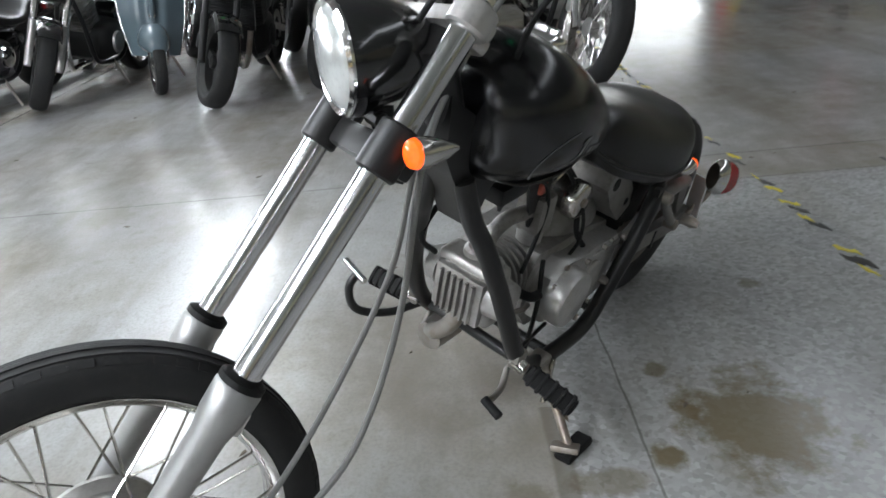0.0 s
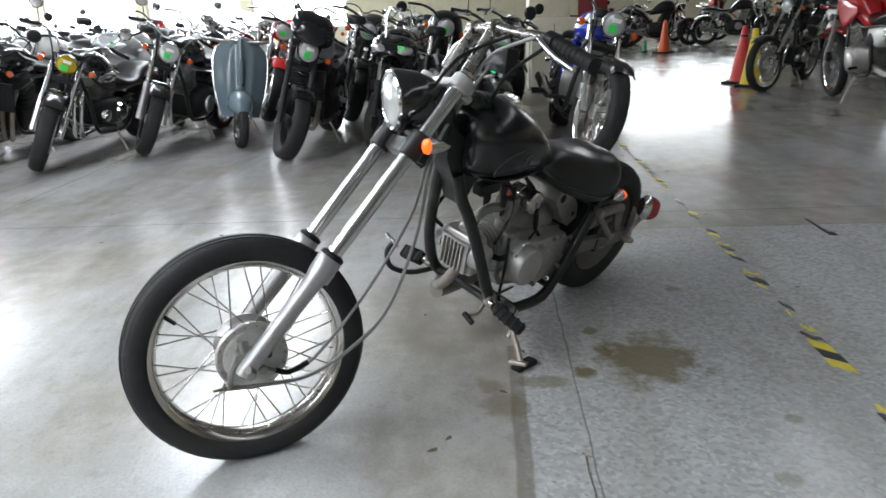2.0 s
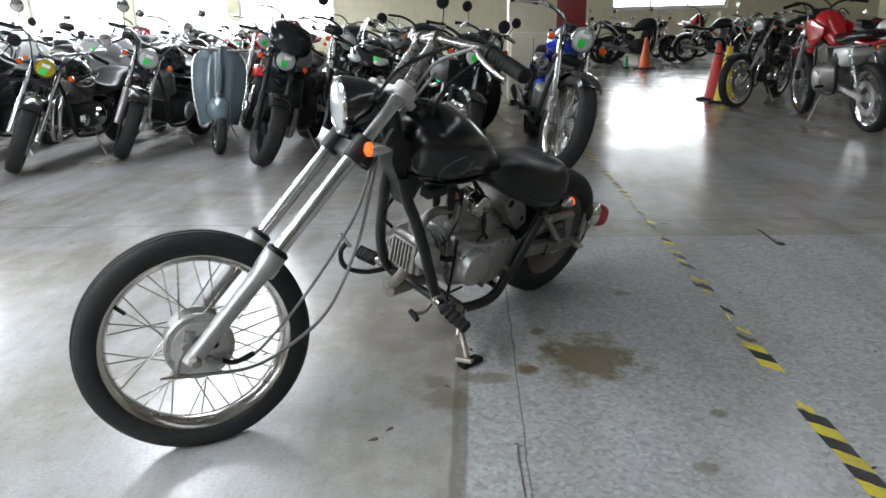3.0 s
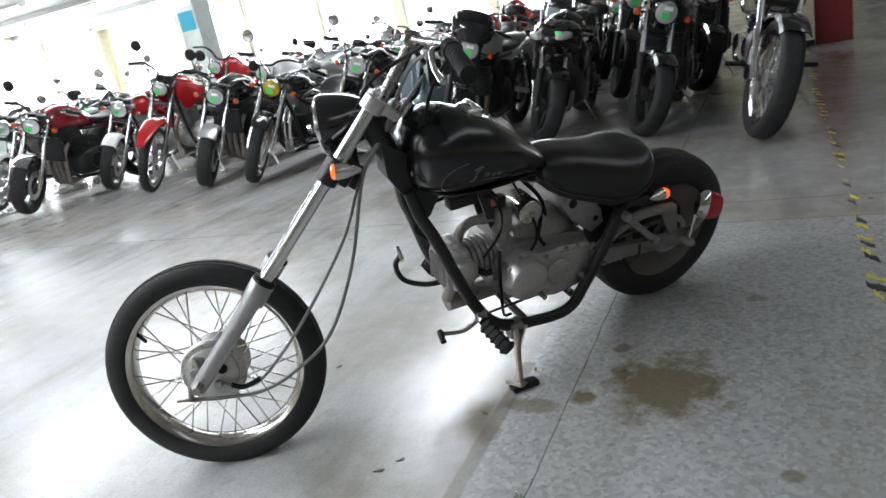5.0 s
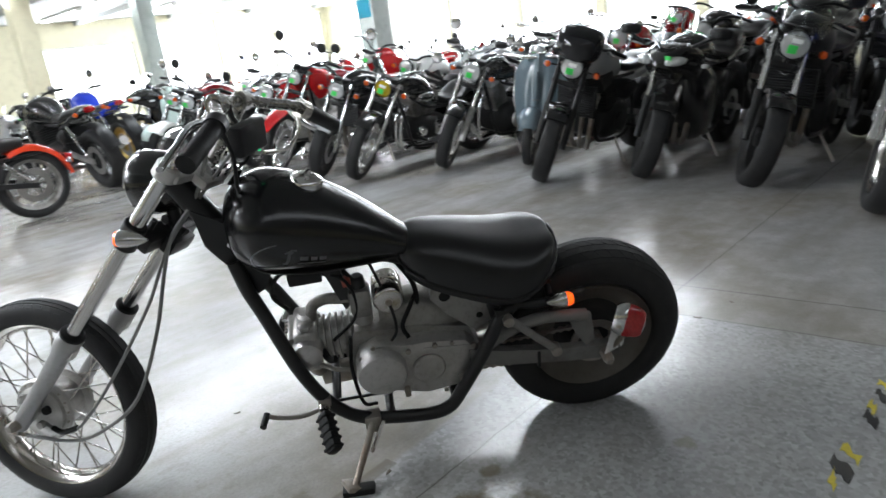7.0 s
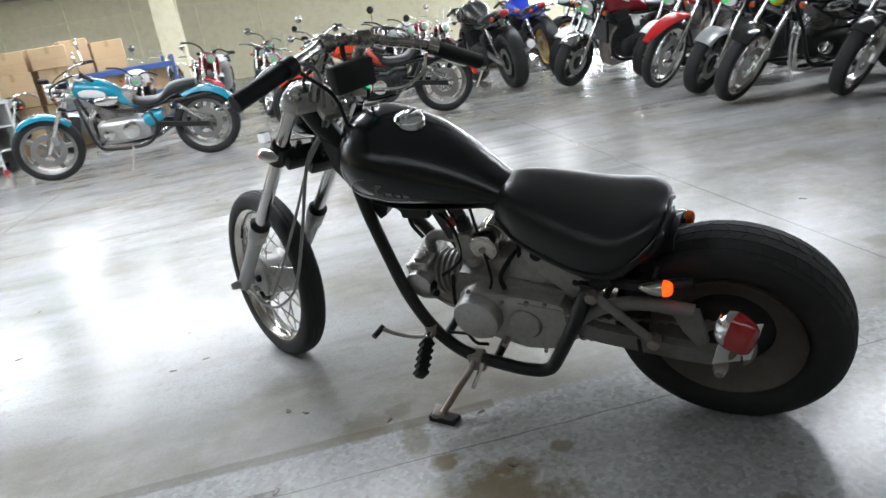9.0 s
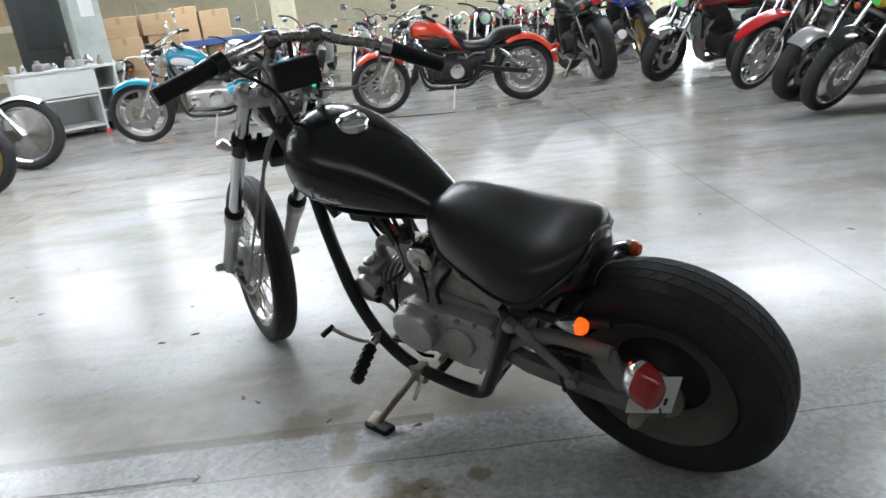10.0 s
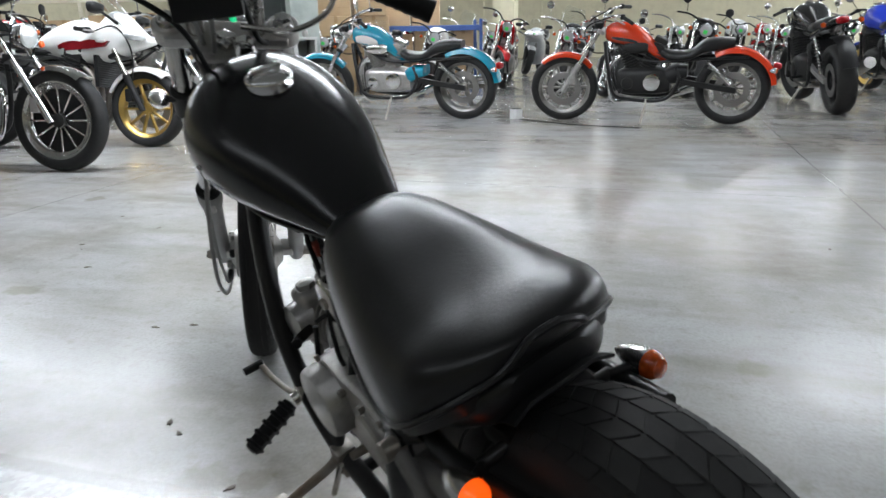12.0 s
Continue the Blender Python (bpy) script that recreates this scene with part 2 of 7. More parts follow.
def plate(bm, outline, y0, y1):
    """A flat plate with an outline of (x, z) pairs, from y0 to y1."""
    return skin(bm, [[Vector((x, y0, z)) for x, z in outline], [Vector((x, y1, z)) for x, z in outline]])


def spline(keys, n):
    """Smoothly interpolated rows of numbers."""
    rows = np.array(keys, float)
    t = np.linspace(0, len(rows) - 1, n)
    p = np.vstack([2 * rows[0] - rows[1], rows, 2 * rows[-1] - rows[-2]])
    out = []
    for q in t:
        i = min(int(q), len(rows) - 2)
        f = q - i
        a, b, c, d = p[i:i + 4]
        out.append(0.5 * (2 * b + (c - a) * f + (2 * a - 5 * b + 4 * c - d) * f * f + (3 * b - a - 3 * c + d) * f ** 3))
    return out


def oval(x, w, top, low, waist=0.45, power=2.4, n=24, y=0.0):
    """A rounded cross-section at x: half width w, from low to top, widest at waist of the height."""
    mid = low + (top - low) * waist
    ring = []
    for k in range(n):
        a = 2 * math.pi * k / n
        c, s = math.cos(a), math.sin(a)
        q = 2 / power
        yy = w * math.copysign(abs(c) ** q, c)
        zz = math.copysign(abs(s) ** q, s) * ((top - mid) if s > 0 else (mid - low))
        ring.append(Vector((x, y + yy, mid + zz)))
    return ring


def hull(keys, n=16, waist=0.45, power=2.4, sides=24):
    """A rounded body from rows of (x, half width, top, bottom)."""
    bm = bmesh.new()
    return skin(bm, [oval(x, max(w, 0.004), top, low, waist, power, sides) for x, w, top, low in spline(keys, n)])


def moved(bm, m):
    for v in bm.verts:
        v.co = m @ v.co
    return bm


def wheel_tyre(bm, radius, rim, width, sides=48, grooves=0):
    """A tyre's round section with a slightly squared tread, turned round y."""
    prof = []
    for k in range(18):
        a = 2 * math.pi * k / 18
        c, s = math.cos(a), math.sin(a)
        r = (radius + rim) / 2 + (radius - rim) / 2 * math.copysign(abs(s) ** 0.8, s)
        prof.append((width / 2 * math.copysign(abs(c) ** 0.75, c) * (0.72 if s < -0.75 else 1.0), r))
    lathe(bm, prof, sides=sides, closed=True)
    return bm


def spokes(bm, hub, rim, half, count, thick=0.0018, cross=0.42):
    for k in range(count):
        a = 2 * math.pi * k / count
        side = half if k % 2 else -half
        twist = cross if (k // 2) % 2 else -cross
        tube(bm, [(hub * math.cos(a + twist), side, hub * math.sin(a + twist)), (rim * math.cos(a), side * 0.25, rim * math.sin(a))], thick, 5, smooth=False)
    return bm

# ---- floor: polished concrete, with a terrazzo bay beside the tape ----
def floor_material():
    m, t, p = nodes_of("polished_concrete")
    co = t.nodes.new("ShaderNodeTexCoord").outputs["Object"]
    sep = t.nodes.new("ShaderNodeSeparateXYZ")
    t.links.new(co, sep.inputs[0])
    a, b = sep.outputs[0], sep.outputs[1]
    cloud, blot, grain = noise_tex(t, 0.45, 2, 0.5, co), noise_tex(t, 1.1, 3, 0.5, co), noise_tex(t, 120, 3, 0.6, co)
    mottle = noise_tex(t, 9.0, 4, 0.6, co)
    stretch = t.nodes.new("ShaderNodeMapping")
    stretch.inputs["Scale"].default_value = (0.25, 1.0, 1.0)
    t.links.new(co, stretch.inputs["Vector"])
    smear = noise_tex(t, 4.0, 4, 0.6, stretch.outputs[0])
    col = mix(t, ramp(t, cloud, 0.3, 0.7), (0.41, 0.415, 0.42), (0.275, 0.272, 0.265))
    col = mix(t, math_node(t, "MULTIPLY", ramp(t, blot, 0.36, 0.68), 0.85), col, (0.24, 0.212, 0.168))
    col = mix(t, math_node(t, "MULTIPLY", ramp(t, mottle, 0.3, 0.78), 0.45), col, (0.46, 0.46, 0.455))
    col = mix(t, math_node(t, "MULTIPLY", ramp(t, smear, 0.42, 0.76), 0.62), col, (0.18, 0.16, 0.13))
    col = mix(t, math_node(t, "MULTIPLY", ramp(t, grain, 0.35, 0.8), 0.34), col, (0.16, 0.155, 0.145))
    fleck = noise_tex(t, 34, 7, 0.7, co)
    col = mix(t, math_node(t, "MULTIPLY", ramp(t, fleck, 0.50, 0.72), 0.3), col, (0.18, 0.16, 0.125))
    # trowelled ripples
    ripple = noise_tex(t, 11, 6, 0.62, co)
    col = mix(t, math_node(t, "MULTIPLY", ramp(t, ripple, 0.56, 0.70), 0.35), col, (0.20, 0.185, 0.155))
    # terrazzo bay beside the joint
    chip = t.nodes.new("ShaderNodeTexVoronoi")
    chip.inputs["Scale"].default_value = 95
    t.links.new(co, chip.inputs["Vector"])
    speck = mix(t, chip.outputs["Color"], (0.22, 0.225, 0.225), (0.46, 0.465, 0.47))
    speck = mix(t, math_node(t, "MULTIPLY", ramp(t, smear, 0.4, 0.78), 0.55), speck, (0.22, 0.205, 0.175))
    edge = math_node(t, "MULTIPLY_ADD", math_node(t, "SUBTRACT", blot, 0.5), 0.05, b)
    bay = math_node(t, "MULTIPLY", math_node(t, "SUBTRACT", 1.0, ramp(t, edge, -0.37, -0.34)), math_node(t, "SUBTRACT", 1.0, ramp(t, math_node(t, "MULTIPLY_ADD", math_node(t, "SUBTRACT", blot, 0.5), 0.05, a), 2.33, 2.37)))
    col = mix(t, math_node(t, "MULTIPLY", bay, 0.75), col, speck)
    wob = math_node(t, "MULTIPLY", math_node(t, "SUBTRACT", noise_tex(t, 7, 4, 0.6, co), 0.5), 0.014)

    def line(axis, at, half, lo, hi, along):
        d = math_node(t, "ABSOLUTE", math_node(t, "SUBTRACT", math_node(t, "ADD", axis, wob), at))
        k = math_node(t, "SUBTRACT", 1.0, ramp(t, d, half * 0.6, half))
        return math_node(t, "MULTIPLY", k, math_node(t, "MULTIPLY", math_node(t, "GREATER_THAN", along, lo), math_node(t, "LESS_THAN", along, hi)))

    def spot(ca, cb, r, stretch=1.0):
        da = math_node(t, "MULTIPLY", math_node(t, "SUBTRACT", a, ca), stretch)
        db = math_node(t, "SUBTRACT", b, cb)
        d = math_node(t, "SQRT", math_node(t, "ADD", math_node(t, "MULTIPLY", da, da), math_node(t, "MULTIPLY", db, db)))
        d = math_node(t, "MULTIPLY_ADD", math_node(t, "SUBTRACT", noise_tex(t, 14, 6, 0.65, co), 0.5), r * 2.0, d)
        return math_node(t, "SUBTRACT", 1.0, ramp(t, d, r * 0.5, r * 1.05))

    # brown strip of an old joint, hairline joints and cracks
    col = mix(t, math_node(t, "MULTIPLY", line(b, -0.362, 0.024, -4.0, 1.25, a), 0.6), col, (0.115, 0.10, 0.075))
    for at, half, lo, hi in ((-0.515, 0.003, -1.5, 12.0), (-4.2, 0.006, -9, 19), (2.35, 0.005, -9, 19), (4.9, 0.005, -9, 19)):
        col = mix(t, math_node(t, "MULTIPLY", line(b, at, half, lo, hi, a), 0.6), col, (0.08, 0.075, 0.065))
    for at, half, lo, hi in ((2.6, 0.005, -9, 20), (2.35, 0.004, -6.0, -0.5), (-1.2, 0.0045, -9, 20), (-4.9, 0.005, -9, 20), (6.2, 0.006, -9, 20)):
        col = mix(t, math_node(t, "MULTIPLY", line(a, at, half, lo, hi, b), 0.55), col, (0.09, 0.085, 0.075))
    # oil stains under and beside the bike
    oil = (0.125, 0.098, 0.05)
    for ca, cb, r, k, s in ((1.16, -0.735, 0.155, 0.85, 0.9), (1.09, -0.55, 0.04, 0.9, 1.0), (1.345, -0.60, 0.028, 0.7, 1.0), (1.04, -0.43, 0.085, 0.55, 2.4), (1.02, -0.29, 0.06, 0.5, 1.4), (1.20, -0.62, 0.03, 0.8, 1.0), (0.86, -1.0, 0.03, 0.6, 1.2), (0.93, -0.33, 0.07, 0.5, 1.0),
                            (0.63, -0.90, 0.04, 0.5, 1.3), (0.37, -0.79, 0.03, 0.6, 1), (1.66, -0.93, 0.035, 0.5, 1), (-0.26, 0.43, 0.05, 0.4, 0.6), (1.95, 0.40, 0.05, 0.35, 1), (2.72, 0.02, 0.07, 0.35, 0.6), (-1.04, 1.62, 0.06, 0.4, 1), (-1.49, 3.07, 0.09, 0.35, 0.5), (2.52, 1.04, 0.12, 0.25, 1), (2.33, 3.07, 0.2, 0.22, 0.7), (0.37, 2.58, 0.16, 0.2, 1), (0.72, 1.63, 0.05, 0.3, 1)):
        col = mix(t, math_node(t, "MULTIPLY", spot(ca, cb, r, s), k), col, oil)
    t.links.new(col, p.inputs["Base Color"])
    gloss = math_node(t, "MULTIPLY_ADD", ramp(t, noise_tex(t, 1.8, 1, 0.4, co), 0.25, 0.75), 0.09, 0.155)
    t.links.new(gloss, p.inputs["Roughness"])
    p.inputs["Specular IOR Level"].default_value = 0.7
    last = None
    for height, strength, distance in ((noise_tex(t, 1.6, 0, 0.4, co), 0.06, 0.02), (ripple, 0.22, 0.004), (grain, 0.15, 0.002)):
        relief = t.nodes.new("ShaderNodeBump")
        relief.inputs["Strength"].default_value, relief.inputs["Distance"].default_value = strength, distance
        t.links.new(height, relief.inputs["Height"])
        if last:
            t.links.new(last, relief.inputs["Normal"])
        last = relief.outputs[0]
    t.links.new(last, p.inputs["Normal"])
    return m


FLOOR = floor_material()
CREAM = surface("cream_wall_paint", (0.62, 0.58, 0.42), 0.6, dirt=(0.45, 0.41, 0.29), amount=0.35, fine=12, bump=0.08)
CEILING_WHITE = surface("grey_ceiling_panel", (0.40, 0.41, 0.40), 0.7, dirt=(0.32, 0.32, 0.30), amount=0.3, fine=8, bump=0.05)
PILLAR = surface("grey_green_pillar_paint", (0.44, 0.49, 0.46), 0.45, dirt=(0.25, 0.28, 0.26), amount=0.4, fine=15)
BEIGE = surface("beige_painted_steel", (0.60, 0.56, 0.44), 0.45, dirt=(0.42, 0.38, 0.28), amount=0.3, fine=20)
CRIMSON = surface("crimson_painted_steel", (0.20, 0.02, 0.022), 0.4, amount=0.3, fine=20)
WHITE_FRAME = surface("white_window_frame", (0.7, 0.7, 0.68), 0.4, amount=0.2, fine=30)
DAYLIGHT = glowing("bright_overcast_outside", (0.93, 0.97, 1.0), 4.0)
TUBE_LIGHT = glowing("fluorescent_tube", (0.93, 0.97, 1.0), 9.0)
TUBE_DIM = glowing("dim_fluorescent_tube", (0.93, 0.97, 1.0), 0.5, (0.7, 0.7, 0.7))
FIXTURE = surface("white_lamp_housing", (0.75, 0.75, 0.73), 0.4, amount=0.15)
WINDOW_GLASS = clear_glass("window_glass")


def wall_bm(length, openings, thick=0.2, height=H):
    """A wall along x from 0 to length, its face at y = 0, with openings (x0, x1, z0, z1) through it."""
    bm = bmesh.new()
    x = 0.0
    for x0, x1, z0, z1 in openings:
        if x0 > x:
            block(bm, ((x + x0) / 2, thick / 2, height / 2), (x0 - x, thick, height))
        block(bm, ((x0 + x1) / 2, thick / 2, z0 / 2), (x1 - x0, thick, z0))
        block(bm, ((x0 + x1) / 2, thick / 2, (z1 + height) / 2), (x1 - x0, thick, height - z1))
        x = x1
    if length > x:
        block(bm, ((x + length) / 2, thick / 2, height / 2), (length - x, thick, height))
    return bm


def window(m, width, z0, z1, number, lights=3):
    w = thing("window_%d" % number, m, "white framed window glowing with bright daylight", "window", kind="structure")
    bm = bmesh.new()
    for z in (z0 + 0.03, z1 - 0.03):
        block(bm, (width / 2, 0.1, z), (width - 0.004, 0.07, 0.06), bevel=0.006, segments=1)
    for k in range(lights + 1):
        block(bm, (0.03 + (width - 0.06) * k / lights, 0.1, (z0 + z1) / 2), (0.05, 0.066, z1 - z0 - 0.122), bevel=0.006, segments=1)
    part("window_frame", bm, WHITE_FRAME, w)
    bm = bmesh.new()
    block(bm, (width / 2, -0.03, z0 - 0.02), (width, 0.10, 0.03), bevel=0.005, segments=1)
    part("window_sill", bm, WHITE_FRAME, w)
    step = (width - 0.06) / lights
    for k in range(lights):
        bm = bmesh.new()
        block(bm, (0.03 + step * (k + 0.5), 0.11, (z0 + z1) / 2), (step - 0.052, 0.006, z1 - z0 - 0.124))
        ob = part("pane", bm, WINDOW_GLASS, w)
        ob.visible_shadow = False
    return w


floor = bmesh.new()
block(floor, (3.0, 5.0, -0.1), (60, 60, 0.2))
solid("floor", floor, FLOOR, "polished grey concrete floor with stains and joints", "floor", HALL, kind="structure")
ceil = bmesh.new()
block(ceil, ((A_MIN + A_MAX) / 2, (B_MIN + B_MAX) / 2, H + 0.1), (A_MAX - A_MIN + 0.6, B_MAX - B_MIN + 0.6, 0.2))
for k in range(11):
    block(ceil, (A_MIN + 1.5 + 3.0 * k, (B_MIN + B_MAX) / 2, H - 0.06), (0.16, B_MAX - B_MIN, 0.125))
solid("ceiling", ceil, CEILING_WHITE, "grey panelled ceiling with shallow beams", "ceiling", HALL, kind="structure")

number = 1
span = B_MAX - B_MIN
# openings along each wall as (start, width, sill, head), counted from the wall's own first corner
east = [(0.6 + 2.9 * k, 2.6, 0.55, 2.85) for k in range(6)] + [(B_MAX + 4.1, 3.0, 1.1, 2.4)]
north = [(21.1, 3.0, 0.6, 2.4)] + [(25.0 + 2.35 * k, 2.1, 0.55, 2.85) for k in range(3)]
for name, m, length, holes in (
        ("wall_east", HALL @ pose(A_MAX, B_MAX, 0, 0, 0, -90), span, east),
        ("wall_north", HALL @ pose(A_MIN, B_MAX, 0, 0, 0, 0), A_MAX - A_MIN, north),
        ("wall_south", HALL @ pose(A_MAX, B_MIN, 0, 0, 0, 180), A_MAX - A_MIN, []),
        ("wall_west", HALL @ pose(A_MIN, B_MIN, 0, 0, 0, 90), span, [])):
    solid(name, wall_bm(length, [(x, x + w, z0, z1) for x, w, z0, z1 in holes]), CREAM, "cream painted wall of the hall", "wall", m, kind="structure")
    for x, w, z0, z1 in holes:
        window(m @ pose(x, 0, 0), w, z0, z1, number, 3 if z0 > 0.1 else 2)
        number += 1
    if holes:
        sheet = bmesh.new()
        block(sheet, (length / 2, 2.0, 2.0), (length + 3, 0.02, 5.0))
        solid("backdrop", sheet, DAYLIGHT, "bright overcast daylight outside the windows", "backdrop", m, kind="structure")


def panel_ribs(m, x0, x1, step):
    bm = bmesh.new()
    x = x0
    while x < x1:
        block(bm, (x, -0.012, H / 2), (0.05, 0.024, H - 0.01), bevel=0.004, segments=1)
        x += step
    block(bm, ((x0 + x1) / 2, -0.014, 2.3), (x1 - x0, 0.028, 0.06), bevel=0.004, segments=1)
    return bm


solid("trim", panel_ribs(None, 0.5, 14.2, 1.8), CREAM, "cream battens on the panelled wall", "trim", HALL @ pose(A_MIN, B_MAX, 0), kind="structure")


# ---- ceiling lights: rows of twin fluorescent tubes ----
def ceiling_light(m, lit=True):
    lamp = thing("ceiling_light", m, "twin fluorescent ceiling light with white housing" if lit else "dim twin fluorescent ceiling light with white housing", "ceiling light", "ceiling lights")
    bm = bmesh.new()
    block(bm, (0, 0, -0.035), (2.4, 0.20, 0.066), bevel=0.012)
    part("housing", bm, FIXTURE, lamp)
    for y in (-0.055, 0.055):
        bm = bmesh.new()
        tube(bm, [(-1.16, y, -0.092), (1.16, y, -0.092)], 0.019, 8, smooth=False)
        part("tube", bm, TUBE_LIGHT if lit else TUBE_DIM, lamp)
    for x in (-1.18, 1.18):
        bm = bmesh.new()
        block(bm, (x, 0, -0.085), (0.03, 0.16, 0.05), bevel=0.006, segments=1)
        part("socket", bm, FIXTURE, lamp)
    return lamp


models = {}
for i in range(11):
    for b in (-8.4, -3.0, 2.4, 6.6, 10.8, 15.0, 18.6):
        m = HALL @ pose(A_MIN + 3.0 + 2.6 * i, b, H, 0, 0, 90)
        lit = b > 5 or (b > 0 and i in (3, 4, 6, 7))
        if lit in models:
            copy_thing(models[lit], m)
        else:
            models[lit] = ceiling_light(m, lit)
# the light of the lit tubes, one lamp for each group
# the last, at b = -3, is a weak unseen fill added for the near floor
for a, b, long, share in ((-0.9, 2.4, 4.6, 0.85), (-6.4, 4.2, 7.0, 0.7), (5.8, 6.4, 5.0, 0.55), (6.9, 2.4, 5.0, 0.42), (-2.4, 8.2, 4.6, 0.6), (13.0, 4.0, 6.0, 0.4), (-6.4, 13.6, 7.0, 0.7), (1.8, 13.6, 7.0, 0.7), (11.0, 13.6, 7.0, 0.7), (0.5, -3.0, 9.0, 0.11)):
    area_lamp("ceiling_and_fill_lamp", HALL @ pose(a, b, H - 0.2), long, 0.35, CEILING_WATTS * share, (0.87, 0.928, 1.0))



# ---- pillars ----
def pillar(m, size, material, label):
    p = thing("pillar", m, label, "pillar", kind="structure")
    bm = bmesh.new()
    block(bm, (0, 0, H / 2), (size, size, H - 0.004), bevel=0.015)
    part("shaft", bm, material, p)
    bm = bmesh.new()
    block(bm, (0, 0, 0.06), (size + 0.03, size + 0.03, 0.12), bevel=0.008)
    part("base", bm, DARK_PLASTIC, p)
    return p


pillar(HALL @ pose(7.9, 6.5, 0), 0.34, PILLAR, "grey green square pillar among parked motorcycles")
pillar(HALL @ pose(7.9, 13.6, 0), 0.34, PILLAR, "grey green square pillar among parked motorcycles")
pillar(pose(-7.88, 1.33, 0, 0, 0, 8), 0.36, PILLAR, "grey green square pillar beside a white bench")
pillar(HALL @ pose(5.9, 14.8, 0), 0.4, CREAM, "cream square pillar by the panelled wall")
pillar(HALL @ pose(-1.75, 15.8, 0), 0.5, CREAM, "cream square pillar by the panelled wall")

# ---- the black minibike chopper on its side stand ----
SIZE = Matrix.Scale(1.025, 4)
BODY = Matrix.Translation((1.378, 1.220, 0)) @ Matrix.Rotation(radians(19.2), 4, "Z") @ Matrix.Rotation(radians(16.1), 4, "X") @ Matrix.Scale(1.004, 4)
fork_up = Vector((0.7017, 0.0008, 0.7125)).normalized()
fork_side = Vector((0.0333, 0.9989, -0.034))
fork_side = (fork_side - fork_up * fork_side.dot(fork_up)).normalized()
fork_back = fork_side.cross(fork_up)
FORK = Matrix((fork_back, fork_side, fork_up)).transposed().to_4x4()
FORK.translation = Vector((0.149, 0.770, 0.253))
FORK = FORK @ SIZE
HERO = pose(0.88, 0.95, 0)
hero = thing("minibike", HERO, "black chopper-style minibike with solo seat, on its side stand", "motorcycle")
TO_BODY, TO_FORK = HERO.inverted() @ BODY, HERO.inverted() @ FORK


def body_part(name, bm, material, label="", parent=hero, sharp=38):
    return part(name, moved(bm, TO_BODY), material, parent, label, sharp)


def fork_part(name, bm, material, label="", parent=hero, sharp=38):
    return part(name, moved(bm, TO_FORK), material, parent, label, sharp)


def new_tube(points, radius, sides=12, steps=6, smooth=True):
    return tube(bmesh.new(), points, radius, sides, steps, smooth)


def new_block(centre, size, bevel=0.004, m=None):
    return block(bmesh.new(), centre, size, m, bevel)


def bolt(centre, r=0.008, h=0.008, axis="y"):
    return lathe(bmesh.new(), [(-h, r), (-h * 0.2, r * 0.95), (0.0, r * 0.6)], centre, axis, 6)


# front wheel
FC = (0.010, 0, 0.016)


def turned(centre, bm):
    return moved(bm, Matrix.Translation(centre))


front_wheel = fork_part("front_wheel", turned(FC, lathe(bmesh.new(), [(-0.025, 0.196), (-0.028, 0.204), (-0.023, 0.205), (-0.019, 0.197), (-0.008, 0.193),
    (0.008, 0.193), (0.019, 0.197), (0.023, 0.205), (0.028, 0.204), (0.025, 0.196), (0.012, 0.187), (-0.012, 0.187)], sides=64, closed=True)), DULL_CHROME, "spoked wheel with dull chrome rim")
tyre_bm = wheel_tyre(bmesh.new(), 0.2535, 0.196, 0.066, 72)
fork_part("tyre", turned(FC, tyre_bm), RUBBER, parent=front_wheel)
ribs = bmesh.new()
for y in (-0.013, 0.0, 0.013):
    lathe(ribs, [(y - 0.0042, 0.2513 - abs(y) * 0.12), (y - 0.0036, 0.2550 - abs(y) * 0.14), (y + 0.0036, 0.2550 - abs(y) * 0.14), (y + 0.0042, 0.2513 - abs(y) * 0.12)], sides=72, closed=True)
for k in range(64):
    a = 2 * math.pi * k / 64
    for s in (-1, 1):
        block(ribs, (0.2455 * math.cos(a), s * 0.0225, 0.2455 * math.sin(a)), (0.006, 0.009, 0.016), Matrix.Rotation(-a, 3, "Y") @ Matrix.Rotation(s * 0.7, 3, "Z"))
fork_part("tread", turned(FC, ribs), RUBBER, parent=front_wheel)
fork_part("spokes", turned(FC, spokes(bmesh.new(), 0.068, 0.189, 0.036, 36)), DULL_CHROME, parent=front_wheel)
fork_part("hub", turned(FC, lathe(bmesh.new(), [(-0.045, 0.062), (-0.044, 0.072), (-0.040, 0.076), (-0.034, 0.076), (-0.03, 0.064), (0.02, 0.058), (0.03, 0.070), (0.036, 0.070), (0.04, 0.04), (0.055, 0.022)], sides=40)), ALLOY, parent=front_wheel)
brake = fork_part("brake_plate", turned(FC, lathe(bmesh.new(), [(-0.044, 0.061), (-0.053, 0.060), (-0.056, 0.055), (-0.058, 0.036), (-0.066, 0.026), (-0.068, 0.012)], sides=36)), ALLOY, "dirty cast drum brake plate")
fork_part("brake_arm", new_tube([(-0.022, -0.072, 0.008), (-0.018, -0.074, -0.024), (0.001, -0.072, -0.058)], 0.006, 8), ALLOY_DARK, parent=brake)
fork_part("brake_cam", lathe(bmesh.new(), [(-0.08, 0.011), (-0.06, 0.012)], (-0.022, 0, 0.008), sides=16), ALLOY_DARK, parent=brake)
fork_part("cable_stop", new_tube([(-0.04, -0.066, 0.035), (-0.015, -0.07, 0.015)], 0.007, 8), ALLOY_DARK, parent=brake)
